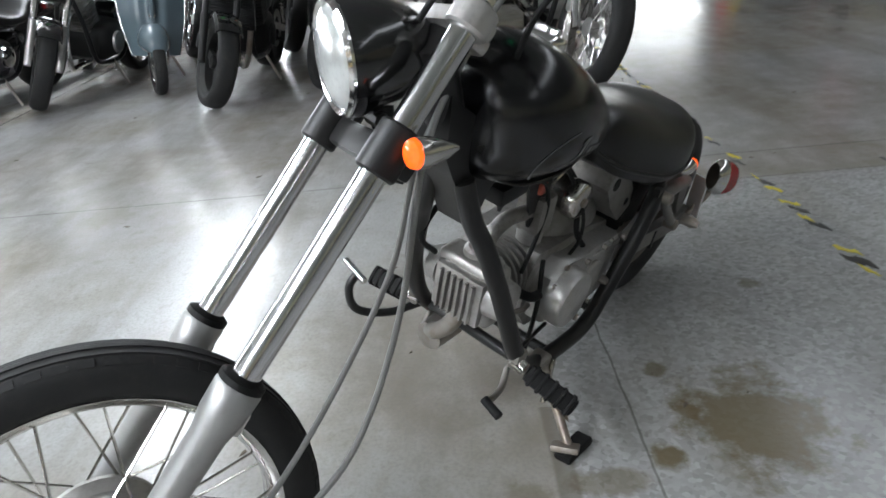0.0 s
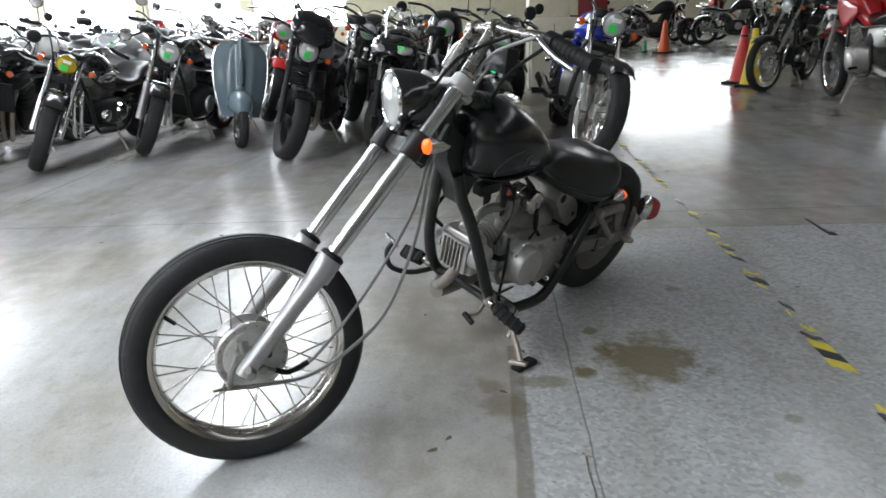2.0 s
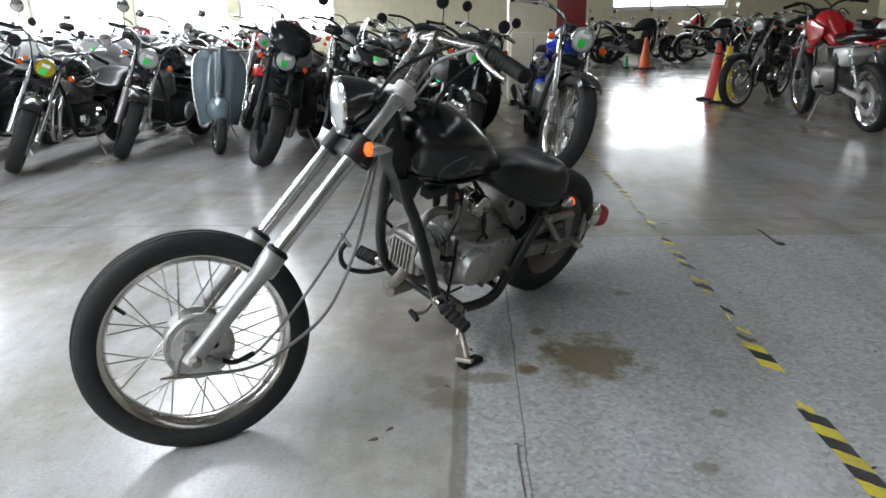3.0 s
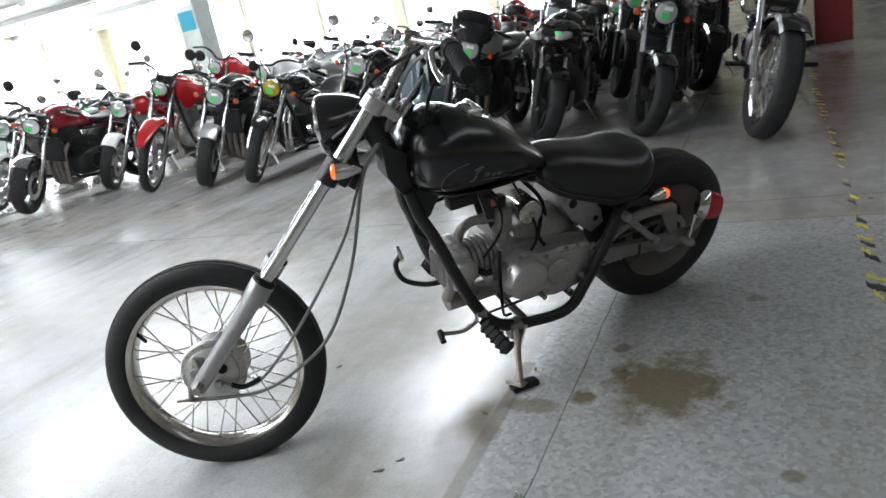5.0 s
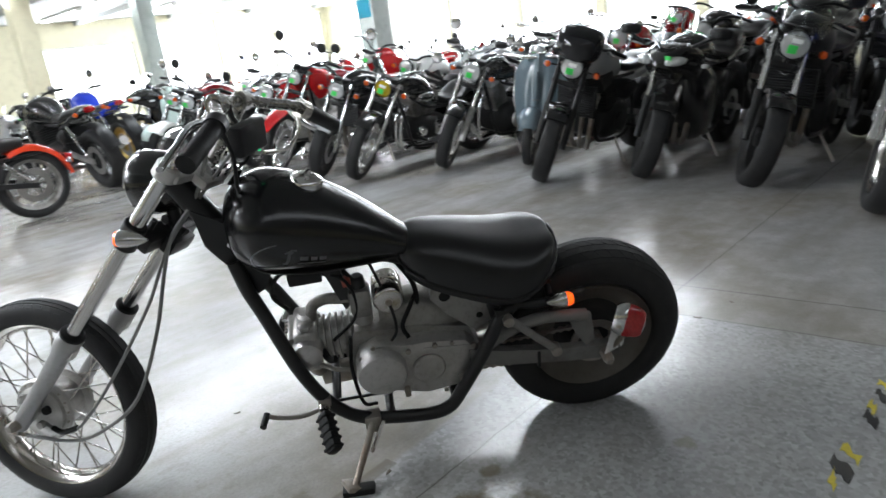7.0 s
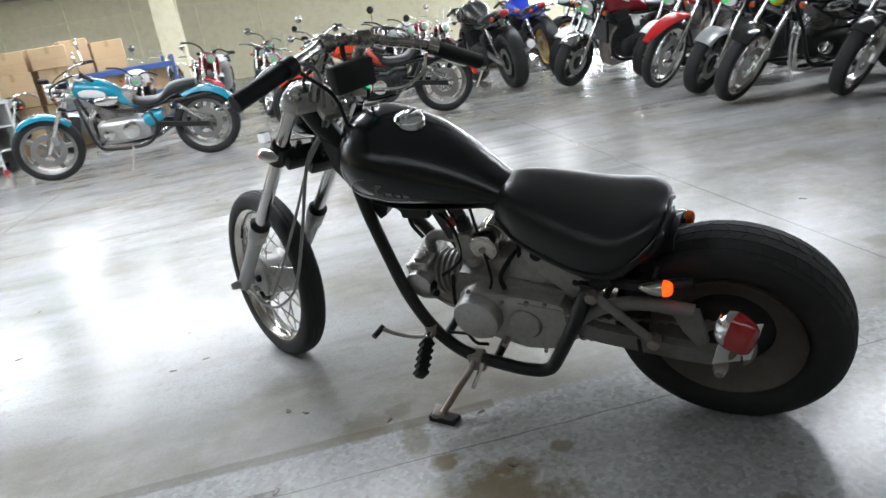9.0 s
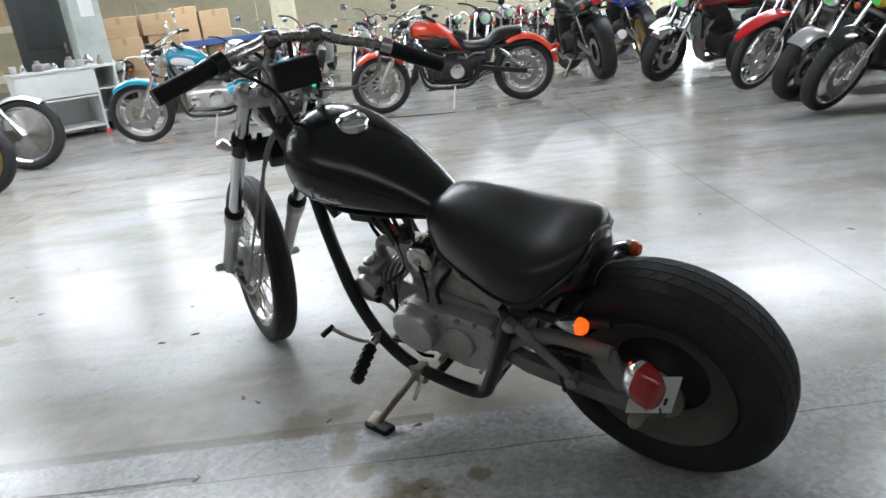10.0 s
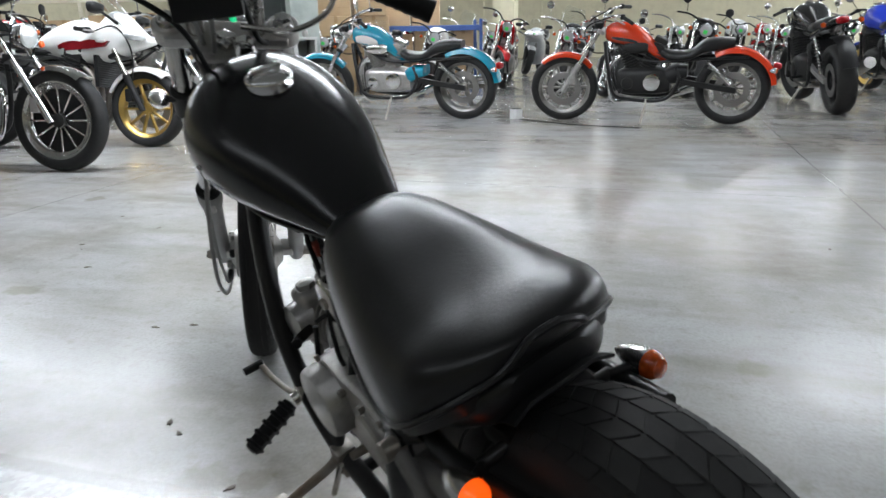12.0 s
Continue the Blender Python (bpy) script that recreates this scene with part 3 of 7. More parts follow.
fork_part("cable_end", new_tube([(-0.009, -0.070, -0.064), (0.017, -0.070, -0.046)], 0.0055, 8), STEEL, parent=brake)
fork_part("drive_boss", lathe(bmesh.new(), [(-0.078, 0.009), (-0.06, 0.010)], (0.035, 0, 0.01), sides=12), ALLOY_DARK, parent=brake)
for k in range(18):
    a = 2 * math.pi * k / 18
    fork_part("spoke_head", turned(FC, lathe(bmesh.new(), [(-0.0470, 0.0026), (-0.0400, 0.0032)], (0.0685 * math.cos(a), 0, 0.0685 * math.sin(a)), "y", 6)), STEEL, parent=front_wheel)
fork_part("anchor_boss", new_block((-0.022, -0.062, 0.012), (0.026, 0.016, 0.060), 0.006, Matrix.Rotation(radians(-28), 3, "Y")), ALLOY_DARK, parent=brake)
fork_part("inspection_plug", lathe(bmesh.new(), [(-0.070, 0.007), (-0.067, 0.010), (-0.058, 0.011)], (0.024, 0, 0.042), "y", 16), SOFT_RUBBER, parent=brake)
fork_part("adjuster", new_tube([(-0.005, -0.070, -0.062), (-0.024, -0.070, -0.078)], 0.0032, 8, smooth=False), STEEL, parent=brake)
fork_part("axle", lathe(bmesh.new(), [(-0.128, 0.009), (-0.12, 0.013), (0.12, 0.013), (0.13, 0.009)], sides=6), STEEL)
fork_part("valve", new_tube([(-0.183, -0.006, -0.012), (-0.156, -0.022, -0.009)], 0.0045, 8, smooth=False), SOFT_RUBBER, parent=front_wheel)

# fork legs, triple clamps
for s in (-1, 1):
    y = s * 0.0875
    leg = fork_part("fork_leg", lathe(bmesh.new(), [(-0.022, 0.010), (-0.016, 0.018), (0.02, 0.019), (0.12, 0.0185), (0.22, 0.0205), (0.244, 0.0255), (0.278, 0.027), (0.282, 0.0245)], (0, y, 0), "z", 28), FORK_ALLOY, "grey cast fork slider")
    fork_part("collar", lathe(bmesh.new(), [(0.2805, 0.0228), (0.2825, 0.0262), (0.2895, 0.0262), (0.294, 0.0185)], (0, y, 0), "z", 28), SOFT_RUBBER, parent=leg)
    fork_part("stanchion", lathe(bmesh.new(), [(0.29, 0.0162), (0.752, 0.0162), (0.757, 0.012)], (0, y, 0), "z", 28), FORK_TUBE, "bright fork tube")
    fork_part("fork_cap", lathe(bmesh.new(), [(0.752, 0.014), (0.763, 0.014), (0.767, 0.009)], (0, y, 0), "z", 6), CHROME)
    fork_part("fork_lug", new_block((-0.0, y - s * 0.014, 0.02), (0.034, 0.05, 0.036), 0.006), ALLOY, parent=leg)
    fork_part("fork_boss", new_block((0.018, y, 0.244), (0.018, 0.022, 0.03), 0.004), ALLOY, parent=leg)
    fork_part("clamp_ring", lathe(bmesh.new(), [(0.542, 0.0215), (0.545, 0.024), (0.598, 0.024), (0.601, 0.0215)], (0, y, 0), "z", 24), FRAME_BLACK)
bm = bmesh.new()
block(bm, (0.022, 0, 0.57), (0.045, 0.17, 0.036), bevel=0.008)
block(bm, (0.045, 0, 0.57), (0.05, 0.075, 0.04), bevel=0.01)
for s in (-1, 1):
    tube(bm, [(0.012, s * 0.05, 0.588), (0.012, s * 0.05, 0.61)], 0.007, 6, smooth=False)
fork_part("lower_triple_clamp", bm, FRAME_BLACK)
bm = bmesh.new()
block(bm, (0.010, 0, 0.735), (0.044, 0.19, 0.022), bevel=0.008)
block(bm, (0.036, 0, 0.735), (0.055, 0.09, 0.022), bevel=0.009)
for s in (-1, 1):
    lathe(bm, [(0.719, 0.022), (0.722, 0.025), (0.748, 0.025), (0.751, 0.022)], (0, s * 0.0875, 0), "z", 24)
fork_part("upper_triple_clamp", bm, ALLOY, "bare alloy top clamp")
fork_part("stem_nut", lathe(bmesh.new(), [(0.744, 0.017), (0.76, 0.017), (0.764, 0.010)], (0.04, 0, 0), "z", 6), CHROME)

# handlebar on two risers
for s in (-1, 1):
    riser = fork_part("riser", new_tube([(0.012, s * 0.046, 0.738), (0.006, s * 0.046, 0.82), (0.0, s * 0.046, 0.888)], 0.0135, 14), BAR_STEEL)
    fork_part("bar_clamp", lathe(bmesh.new(), [(-0.015, 0.017), (-0.013, 0.0195), (0.013, 0.0195), (0.015, 0.017)], (0.0, s * 0.046, 0.888), "y", 20), BAR_STEEL, parent=riser)
BAR = [(0.110, -0.287, 0.888), (0.088, -0.22, 0.902), (0.064, -0.155, 0.912), (0.022, -0.088, 0.896), (0.0, -0.05, 0.889), (0.0, 0.05, 0.889),
       (0.022, 0.088, 0.896), (0.064, 0.155, 0.912), (0.088, 0.22, 0.902), (0.110, 0.287, 0.888)]
fork_part("handlebar", new_tube(BAR, 0.0112, 14), BAR_STEEL, "flat worn steel handlebar")
for s in (-1, 1):
    grip_line = [(0.113, s * 0.296, 0.885), (0.092, s * 0.232, 0.899), (0.073, s * 0.178, 0.909)]
    grip = fork_part("grip", new_tube(grip_line, 0.0165, 18), SOFT_RUBBER, "black rubber grip")
    gb = bmesh.new()
    for k in range(9):
        f = k / 8
        q = Vector(grip_line[0]).lerp(Vector(grip_line[2]), 0.05 + 0.9 * f)
        w = (Vector(grip_line[2]) - Vector(grip_line[0])).normalized() * 0.003
        tube(gb, [q - w, q + w], 0.0170, 16, smooth=False)
    fork_part("grip_rib", gb, SOFT_RUBBER, parent=grip)
    perch = fork_part("lever_perch", new_tube([(0.066, s * 0.16, 0.911), (0.075, s * 0.182, 0.908)], 0.0205, 16, smooth=False), DULL_CHROME if s > 0 else DARK_PLASTIC)
    fork_part("lever", new_tube([(0.052, s * 0.158, 0.902), (0.040, s * 0.185, 0.886), (0.058, s * 0.235, 0.863), (0.078, s * 0.285, 0.85), (0.082, s * 0.296, 0.85)], (0.0065, 0.0055), 10), CHROME, "chrome hand lever", parent=perch)
fork_part("throttle_wire", new_tube([(0.07, 0.165, 0.90), (0.098, 0.15, 0.868), (0.108, 0.10, 0.842), (0.098, 0.03, 0.838)], 0.0042, 8), DULL_CHROME)
# meter behind the clamps
meter = fork_part("meter", new_block((0.07, -0.015, 0.862), (0.030, 0.098, 0.058), 0.006, Matrix.Rotation(radians(-38), 3, "Y") @ Matrix.Rotation(radians(8), 3, "X")), DARK_PLASTIC, "black rectangular meter")
fork_part("meter_bracket", new_tube([(0.05, -0.01, 0.862), (0.02, -0.01, 0.872), (0.002, -0.01, 0.889)], 0.006, 8), FRAME_BLACK, parent=meter)
fork_part("key_switch", lathe(bmesh.new(), [(0.738, 0.016), (0.765, 0.017), (0.776, 0.014), (0.779, 0.006)], (0.065, 0.03, 0), "z", 16), CHROME)
fork_part("pilot_lamp", lathe(bmesh.new(), [(0.0, 0.0045), (0.006, 0.0045), (0.009, 0.002)], (0.084, 0.020, 0.842), "x", 12), glowing("green_pilot", (0.02, 0.9, 0.35), 0.6), parent=meter)

# headlight: chrome bullet shell
aim = Vector((-0.985, 0.10, 0.02)).normalized()
LIGHT = Matrix.Translation((0.582, 0.778, 0.760)) @ aim.to_track_quat("-X", "Z").to_matrix().to_4x4() @ SIZE
TO_LIGHT = HERO.inverted() @ LIGHT
light = part("headlight", moved(lathe(bmesh.new(), [(-0.022, 0.060), (-0.026, 0.066), (-0.018, 0.068), (0.0, 0.066), (0.03, 0.060), (0.06, 0.047), (0.085, 0.028), (0.098, 0.010)], axis="x", sides=40), TO_LIGHT), GLOSS_BLACK, hero, "black bullet headlight with chrome rim")
part("rim", moved(lathe(bmesh.new(), [(-0.018, 0.064), (-0.030, 0.066), (-0.034, 0.062), (-0.028, 0.057)], axis="x", sides=40, closed=True), TO_LIGHT), CHROME, light)
part("lens", moved(lathe(bmesh.new(), [(-0.024, 0.060), (-0.034, 0.054), (-0.041, 0.036), (-0.045, 0.012)], axis="x", sides=40), TO_LIGHT), LAMP_GLASS, light)
lb = bmesh.new()
tube(lb, [(0.02, 0, -0.055), (0.02, 0, -0.10), (0.035, 0, -0.115)], 0.014, 12)
lathe(lb, [(-0.02, 0.010), (0.02, 0.010)], (0.012, 0, -0.075), "y", 8)
part("headlight_mount", moved(lb, TO_LIGHT), FRAME_BLACK, light)

# front indicators, level and facing ahead
for y in (-1, 1):
    spot = FORK @ Vector((0.010, y * 0.130, 0.585))
    m = HERO.inverted() @ Matrix.Translation(spot) @ Vector((-0.95, -0.12, 0.14)).to_track_quat("-X", "Z").to_matrix().to_4x4()
    ind = part("front_indicator", moved(lathe(bmesh.new(), [(-0.008, 0.0165), (0.0, 0.0175), (0.012, 0.0165), (0.032, 0.011), (0.050, 0.003)], axis="x", sides=24), m), POLISHED, hero, "pointed chrome indicator with amber lens")
    part("lens", moved(lathe(bmesh.new(), [(-0.007, 0.0168), (-0.012, 0.0150), (-0.015, 0.010), (-0.016, 0.003)], axis="x", sides=24), m), LENS_LIT if y < 0 else LENS_AMBER, ind)
    part("stalk", moved(tube(bmesh.new(), [(0.005, 0, 0), (0.012, -y * 0.035, 0)], 0.006, 10, smooth=False), m), FRAME_BLACK, ind)

# cables
fork_part("brake_cable", new_tube([(-0.003, -0.070, -0.060), (0.056, -0.070, -0.018), (0.126, -0.071, 0.045), (0.166, -0.072, 0.13), (0.186, -0.072, 0.25), (0.142, -0.068, 0.415), (0.062, -0.052, 0.59), (0.05, -0.03, 0.70), (0.025, -0.06, 0.83), (0.045, -0.15, 0.902)], 0.0042, 8), CABLE_GREY, "grey front brake cable")
fork_part("speedometer_cable", new_tube([(0.03, -0.066, 0.012), (0.086, -0.070, 0.033), (0.113, -0.071, 0.085), (0.118, -0.075, 0.247), (0.098, -0.068, 0.452), (0.06, -0.045, 0.585), (0.055, -0.02, 0.72), (0.06, -0.012, 0.84)], 0.0038, 8), CABLE_GREY, "grey speedometer cable")
fork_part("cable_boot", new_tube([(0.060, -0.069, 0.022), (0.086, -0.070, 0.033), (0.108, -0.071, 0.072)], 0.0062, 8), SOFT_RUBBER)
fork_part("throttle_cable", new_tube([(0.075, -0.15, 0.90), (0.085, -0.06, 0.83), (0.115, -0.02, 0.76), (0.17, 0.01, 0.71)], 0.0042, 8), SOFT_RUBBER)
fork_part("wiring", new_tube([(-0.02, 0.02, 0.68), (0.03, 0.06, 0.74), (0.07, 0.05, 0.79), (0.05, 0.03, 0.85)], 0.0045, 8), SOFT_RUBBER)
fork_part("wiring", new_tube([(-0.02, -0.02, 0.68), (-0.03, -0.05, 0.76), (-0.01, -0.05, 0.82), (0.028, -0.10, 0.898)], 0.004, 8), SOFT_RUBBER)

# main frame
bm = bmesh.new()
tube(bm, [(-0.845, 0, 0.80), (-0.765, 0, 0.615)], 0.027, 16, smooth=False)
tube(bm, [(-0.79, 0, 0.66), (-0.62, 0, 0.60), (-0.42, 0, 0.53), (-0.30, 0, 0.47)], 0.02, 12)
body_part("backbone", bm, FRAME_BLACK)
body_part("head_gusset", plate(bmesh.new(), [(-0.825, 0.735), (-0.79, 0.71), (-0.72, 0.66), (-0.68, 0.605), (-0.675, 0.575), (-0.70, 0.56), (-0.722, 0.52), (-0.742, 0.51), (-0.765, 0.56), (-0.80, 0.615), (-0.82, 0.65)], -0.028, 0.028), FRAME_BLACK, "black welded head gusset")
for s in (-1, 1):
    tb = new_tube([(-0.772, s * 0.028, 0.60), (-0.757, s * 0.045, 0.535), (-0.738, s * 0.062, 0.489), (-0.714, s * 0.082, 0.42), (-0.690, s * 0.098, 0.348), (-0.658, s * 0.107, 0.272), (-0.62, s * 0.110, 0.212), (-0.565, s * 0.111, 0.168),
                   (-0.48, s * 0.112, 0.148), (-0.40, s * 0.113, 0.14), (-0.355, s * 0.114, 0.155), (-0.325, s * 0.116, 0.20), (-0.27, s * 0.12, 0.30), (-0.222, s * 0.118, 0.395), (-0.18, s * 0.10, 0.42)], 0.0158, 14)
    body_part("cradle_tube", tb, FRAME_BLACK, "black tubular cradle")
    body_part("seat_rail", new_tube([(-0.36, s * 0.035, 0.50), (-0.25, s * 0.09, 0.44), (-0.14, s * 0.10, 0.405), (-0.02, s * 0.09, 0.41)], 0.011, 10), FRAME_BLACK)
    body_part("gusset_bolt", bolt((-0.759, s * 0.036, 0.653), 0.012, -s * 0.012 if s > 0 else 0.012), CHROME)
    body_part("engine_hanger", plate(bmesh.new(), [(-0.60, 0.56), (-0.56, 0.56), (-0.54, 0.45), (-0.56, 0.43)], s * 0.03 - 0.003, s * 0.03 + 0.003), FRAME_BLACK)
bm = bmesh.new()
for x, z in ((-0.62, 0.212), (-0.50, 0.15), (-0.34, 0.17)):
    tube(bm, [(x, -0.108, z), (x, 0.108, z)], 0.011, 10, smooth=False)
body_part("cross_tube", bm, FRAME_BLACK)

# tank
TANK = [(-0.772, 0.018, 0.690, 0.640), (-0.760, 0.070, 0.738, 0.604), (-0.724, 0.108, 0.770, 0.582), (-0.67, 0.126, 0.779, 0.572), (-0.60, 0.124, 0.754, 0.567),
        (-0.53, 0.107, 0.712, 0.563), (-0.46, 0.079, 0.656, 0.555), (-0.40, 0.052, 0.600, 0.549), (-0.36, 0.028, 0.570, 0.546)]
tank = body_part("tank", hull(TANK, 40, 0.47, 2.08, 56), TANK_BLACK, "worn satin black teardrop tank", sharp=60)
cap = body_part("filler_cap", turned((-0.589, 0, 0.746), moved(lathe(bmesh.new(), [(-0.012, 0.034), (0.006, 0.034), (0.011, 0.031), (0.015, 0.022), (0.0155, 0.008)], axis="z", sides=36), Matrix.Rotation(radians(16), 4, "Y"))), CHROME, "chrome filler cap", parent=tank)
body_part("cap_grip", turned((-0.589, 0, 0.746), moved(block(bmesh.new(), (0, 0, 0.018), (0.012, 0.044, 0.010), bevel=0.004), Matrix.Rotation(radians(16), 4, "Y"))), CHROME, parent=cap)
EMBLEM = surface("faded_grey_emblem", (0.10, 0.10, 0.105), 0.35, amount=0.5, fine=90, bump=0.0)


# worn emblem as plain bars, and the scuffed ring of the knee panel
def on_tank(x, z, side=-1, lift=0.0008):
    keys = spline(TANK, 200)
    k = min(keys, key=lambda r: abs(r[0] - x))
    w, top, low = k[1], k[2], k[3]
    mid = low + (top - low) * 0.47
    h = (top - mid) if z > mid else (mid - low)
    f = min(0.999, abs(z - mid) / h)
    return Vector((x, side * (w * (1 - f ** 2.08) ** (1 / 2.08) + lift), z))


def tank_ribbon(line, half):
    bm = bmesh.new()
    rows = []
    for i, (x, z) in enumerate(line):
        x0, z0 = line[max(i - 1, 0)]
        x1, z1 = line[min(i + 1, len(line) - 1)]
        d = Vector((x1 - x0, z1 - z0)).normalized()
        rows.append((bm.verts.new(on_tank(x - d.y * half, z + d.x * half)), bm.verts.new(on_tank(x + d.y * half, z - d.x * half))))
    for (a, b), (c, d) in zip(rows, rows[1:]):
        bm.faces.new((a, b, d, c))
    return bm


ring = [(-0.655 + 0.066 * math.cos(a), 0.635 + 0.045 * math.sin(a)) for a in (radians(95 + 6.5 * k) for k in range(26))]
body_part("emblem_ring", tank_ribbon(ring, 0.0010), EMBLEM, parent=tank)
for line, half in (([(-0.632, 0.660), (-0.640, 0.655), (-0.645, 0.640), (-0.651, 0.630), (-0.658, 0.632)], 0.0035), ([(-0.648, 0.658), (-0.634, 0.663), (-0.624, 0.661)], 0.002),
                   ([(-0.622, 0.640), (-0.606, 0.636)], 0.0055), ([(-0.601, 0.634), (-0.589, 0.631)], 0.005), ([(-0.584, 0.630), (-0.571, 0.627)], 0.005), ([(-0.630, 0.626), (-0.575, 0.615)], 0.0010)):
    body_part("emblem_bar", tank_ribbon(line, half), EMBLEM, parent=tank)
body_part("fuel_cock", turned((-0.62, 0.02, 0.545), lathe(bmesh.new(), [(-0.035, 0.009), (0.012, 0.011), (0.02, 0.008)], axis="z", sides=14)), ALLOY_DARK, parent=tank)
body_part("tank_seam", moved(hull([(x, w - 0.004, low + 0.006, low - 0.003) for x, w, top, low in ((-0.745, 0.05, 0, 0.604), (-0.70, 0.082, 0, 0.587), (-0.60, 0.09, 0, 0.574), (-0.48, 0.065, 0, 0.560), (-0.38, 0.03, 0, 0.548))], 16, 0.5, 4, 24), Matrix()), FRAME_BLACK, parent=tank)

# seat: a saddle with drooping sides, piping and a skirt
SEAT = [(-0.424, 0.036, 0.568, 0.546), (-0.408, 0.066, 0.596, 0.528), (-0.365, 0.092, 0.602, 0.502), (-0.290, 0.115, 0.586, 0.474), (-0.225, 0.131, 0.567, 0.456),
        (-0.170, 0.137, 0.556, 0.457), (-0.130, 0.130, 0.553, 0.476), (-0.098, 0.106, 0.549, 0.496), (-0.080, 0.076, 0.544, 0.508), (-0.073, 0.050, 0.538, 0.514)]


def saddle_ring(x, w, top, edge, under):
    pts = []
    n = 26
    for k in range(n + 1):
        s = -1 + 2 * k / n
        dip = 0.012 * math.exp(-(s / 0.35) ** 2)
        pts.append(Vector((x, w * math.sin(s * math.pi / 2), edge + (top - edge) * (max(0.0, 1 - abs(s) ** 2.3)) ** 0.8 - dip * 0.4)))
    for k in range(1, 8):
        s = 1 - 2 * k / 8
        pts.append(Vector((x, w * 0.93 * s, edge - 0.004 + (under - edge) * (1 - s * s))))
    return pts


seat_bm = skin(bmesh.new(), [saddle_ring(x, w, t, e, max(e, t - 0.085)) for x, w, t, e in spline(SEAT, 30)])
seat = body_part("seat", seat_bm, LEATHER, "creased black vinyl solo saddle", sharp=70)
edges = spline(SEAT, 30)
pipe = [(x, -w, e) for x, w, t, e in edges[::2]] + [(-0.070, y, 0.514 + 0.020 * (1 - abs(y / 0.05) ** 2.3) ** 0.8) for y in (-0.044, -0.02, 0, 0.02, 0.044)] + [(x, w, e) for x, w, t, e in edges[::-2]]
body_part("piping", new_tube(pipe, 0.0042, 8, 2), LEATHER, parent=seat)
body_part("skirt", skin(bmesh.new(), [[Vector((x, s * (w * k), z)) for s, k, z in ((-1, 0.99, e + 0.003), (-1, 0.93, e - 0.02), (-1, 0.6, max(e - 0.02, t - 0.11)), (1, 0.6, max(e - 0.02, t - 0.11)), (1, 0.93, e - 0.02), (1, 0.99, e + 0.003))] for x, w, t, e in edges[2:-5]]), LEATHER, "black seat skirt", parent=seat)
body_part("seat_lip", hull([(-0.165, 0.112, 0.490, 0.440), (-0.115, 0.106, 0.502, 0.442), (-0.086, 0.080, 0.508, 0.446), (-0.073, 0.054, 0.504, 0.460)], 8, 0.5, 2.6, 24), LEATHER, parent=seat)

# engine: horizontal single with large round covers
engine = body_part("engine", skin(bmesh.new(), [[Vector((x, y, z)) for x, z in ((-0.575, 0.34), (-0.55, 0.385), (-0.47, 0.375), (-0.40, 0.372), (-0.29, 0.345), (-0.265, 0.29), (-0.275, 0.215), (-0.34, 0.185), (-0.45, 0.195), (-0.54, 0.215), (-0.575, 0.26))] for y in (-0.062, 0.085)]), ALLOY_DARK, "dirty cast alloy engine", sharp=30)
cover_shape = [(-0.560, 0.30), (-0.545, 0.345), (-0.505, 0.365), (-0.45, 0.352), (-0.39, 0.352), (-0.30, 0.338), (-0.277, 0.31), (-0.278, 0.24), (-0.31, 0.205), (-0.40, 0.195), (-0.47, 0.215), (-0.51, 0.232), (-0.55, 0.25)]
cover = body_part("left_cover", skin(bmesh.new(), [[Vector((-0.42 + (x + 0.42) * k, y, 0.28 + (z - 0.28) * k)) for x, z in cover_shape] for y, k in ((-0.060, 1.0), (-0.092, 1.0), (-0.099, 0.96))]), ALLOY, "smooth cast side cover", parent=engine)
body_part("flywheel_cover", lathe(bmesh.new(), [(-0.06, 0.058), (-0.122, 0.0575), (-0.129, 0.054), (-0.131, 0.048), (-0.131, 0.006)], (-0.503, 0, 0.297), "y", 44), ALLOY, "round flywheel cover", parent=engine)
body_part("sprocket_cover", lathe(bmesh.new(), [(-0.06, 0.040), (-0.104, 0.039), (-0.108, 0.035), (-0.109, 0.006)], (-0.394, 0, 0.275), "y", 32), ALLOY, parent=engine)
for x, z in ((-0.437, 0.338), (-0.375, 0.342), (-0.287, 0.325), (-0.30, 0.222), (-0.452, 0.222)):
    body_part("cover_bolt", bolt((x, -0.101, z), 0.0065, 0.010), STEEL, parent=engine)
prof = [(-0.645, 0.044), (-0.63, 0.046)]
for k in range(5):
    prof += [(-0.625 + 0.015 * k, 0.046), (-0.624 + 0.015 * k, 0.056), (-0.619 + 0.015 * k, 0.056), (-0.618 + 0.015 * k, 0.046)]
prof += [(-0.55, 0.046), (-0.54, 0.044)]
body_part("cylinder", lathe(bmesh.new(), prof, (0, -0.005, 0.342), "x", 28), ALLOY_DARK, "short finned cylinder", parent=engine)
bm = bmesh.new()
block(bm, (-0.662, -0.005, 0.348), (0.055, 0.12, 0.115), bevel=0.016, segments=3)
lathe(bm, [(-0.088, 0.020), (-0.082, 0.034), (-0.05, 0.038)], (-0.662, 0, 0.352), "y", 28)
lathe(bm, [(0.05, 0.036), (0.075, 0.030), (0.082, 0.015)], (-0.662, 0, 0.352), "y", 24)
lathe(bm, [(0.03, 0.024), (0.062, 0.022), (0.068, 0.016)], (-0.655, 0.0, 0.352), "z", 20)
lathe(bm, [(-0.066, 0.014), (-0.06, 0.022), (-0.03, 0.024)], (-0.655, 0.0, 0.35), "z", 20)
body_part("cylinder_head", bm, ALLOY, "cast cylinder head", parent=engine)
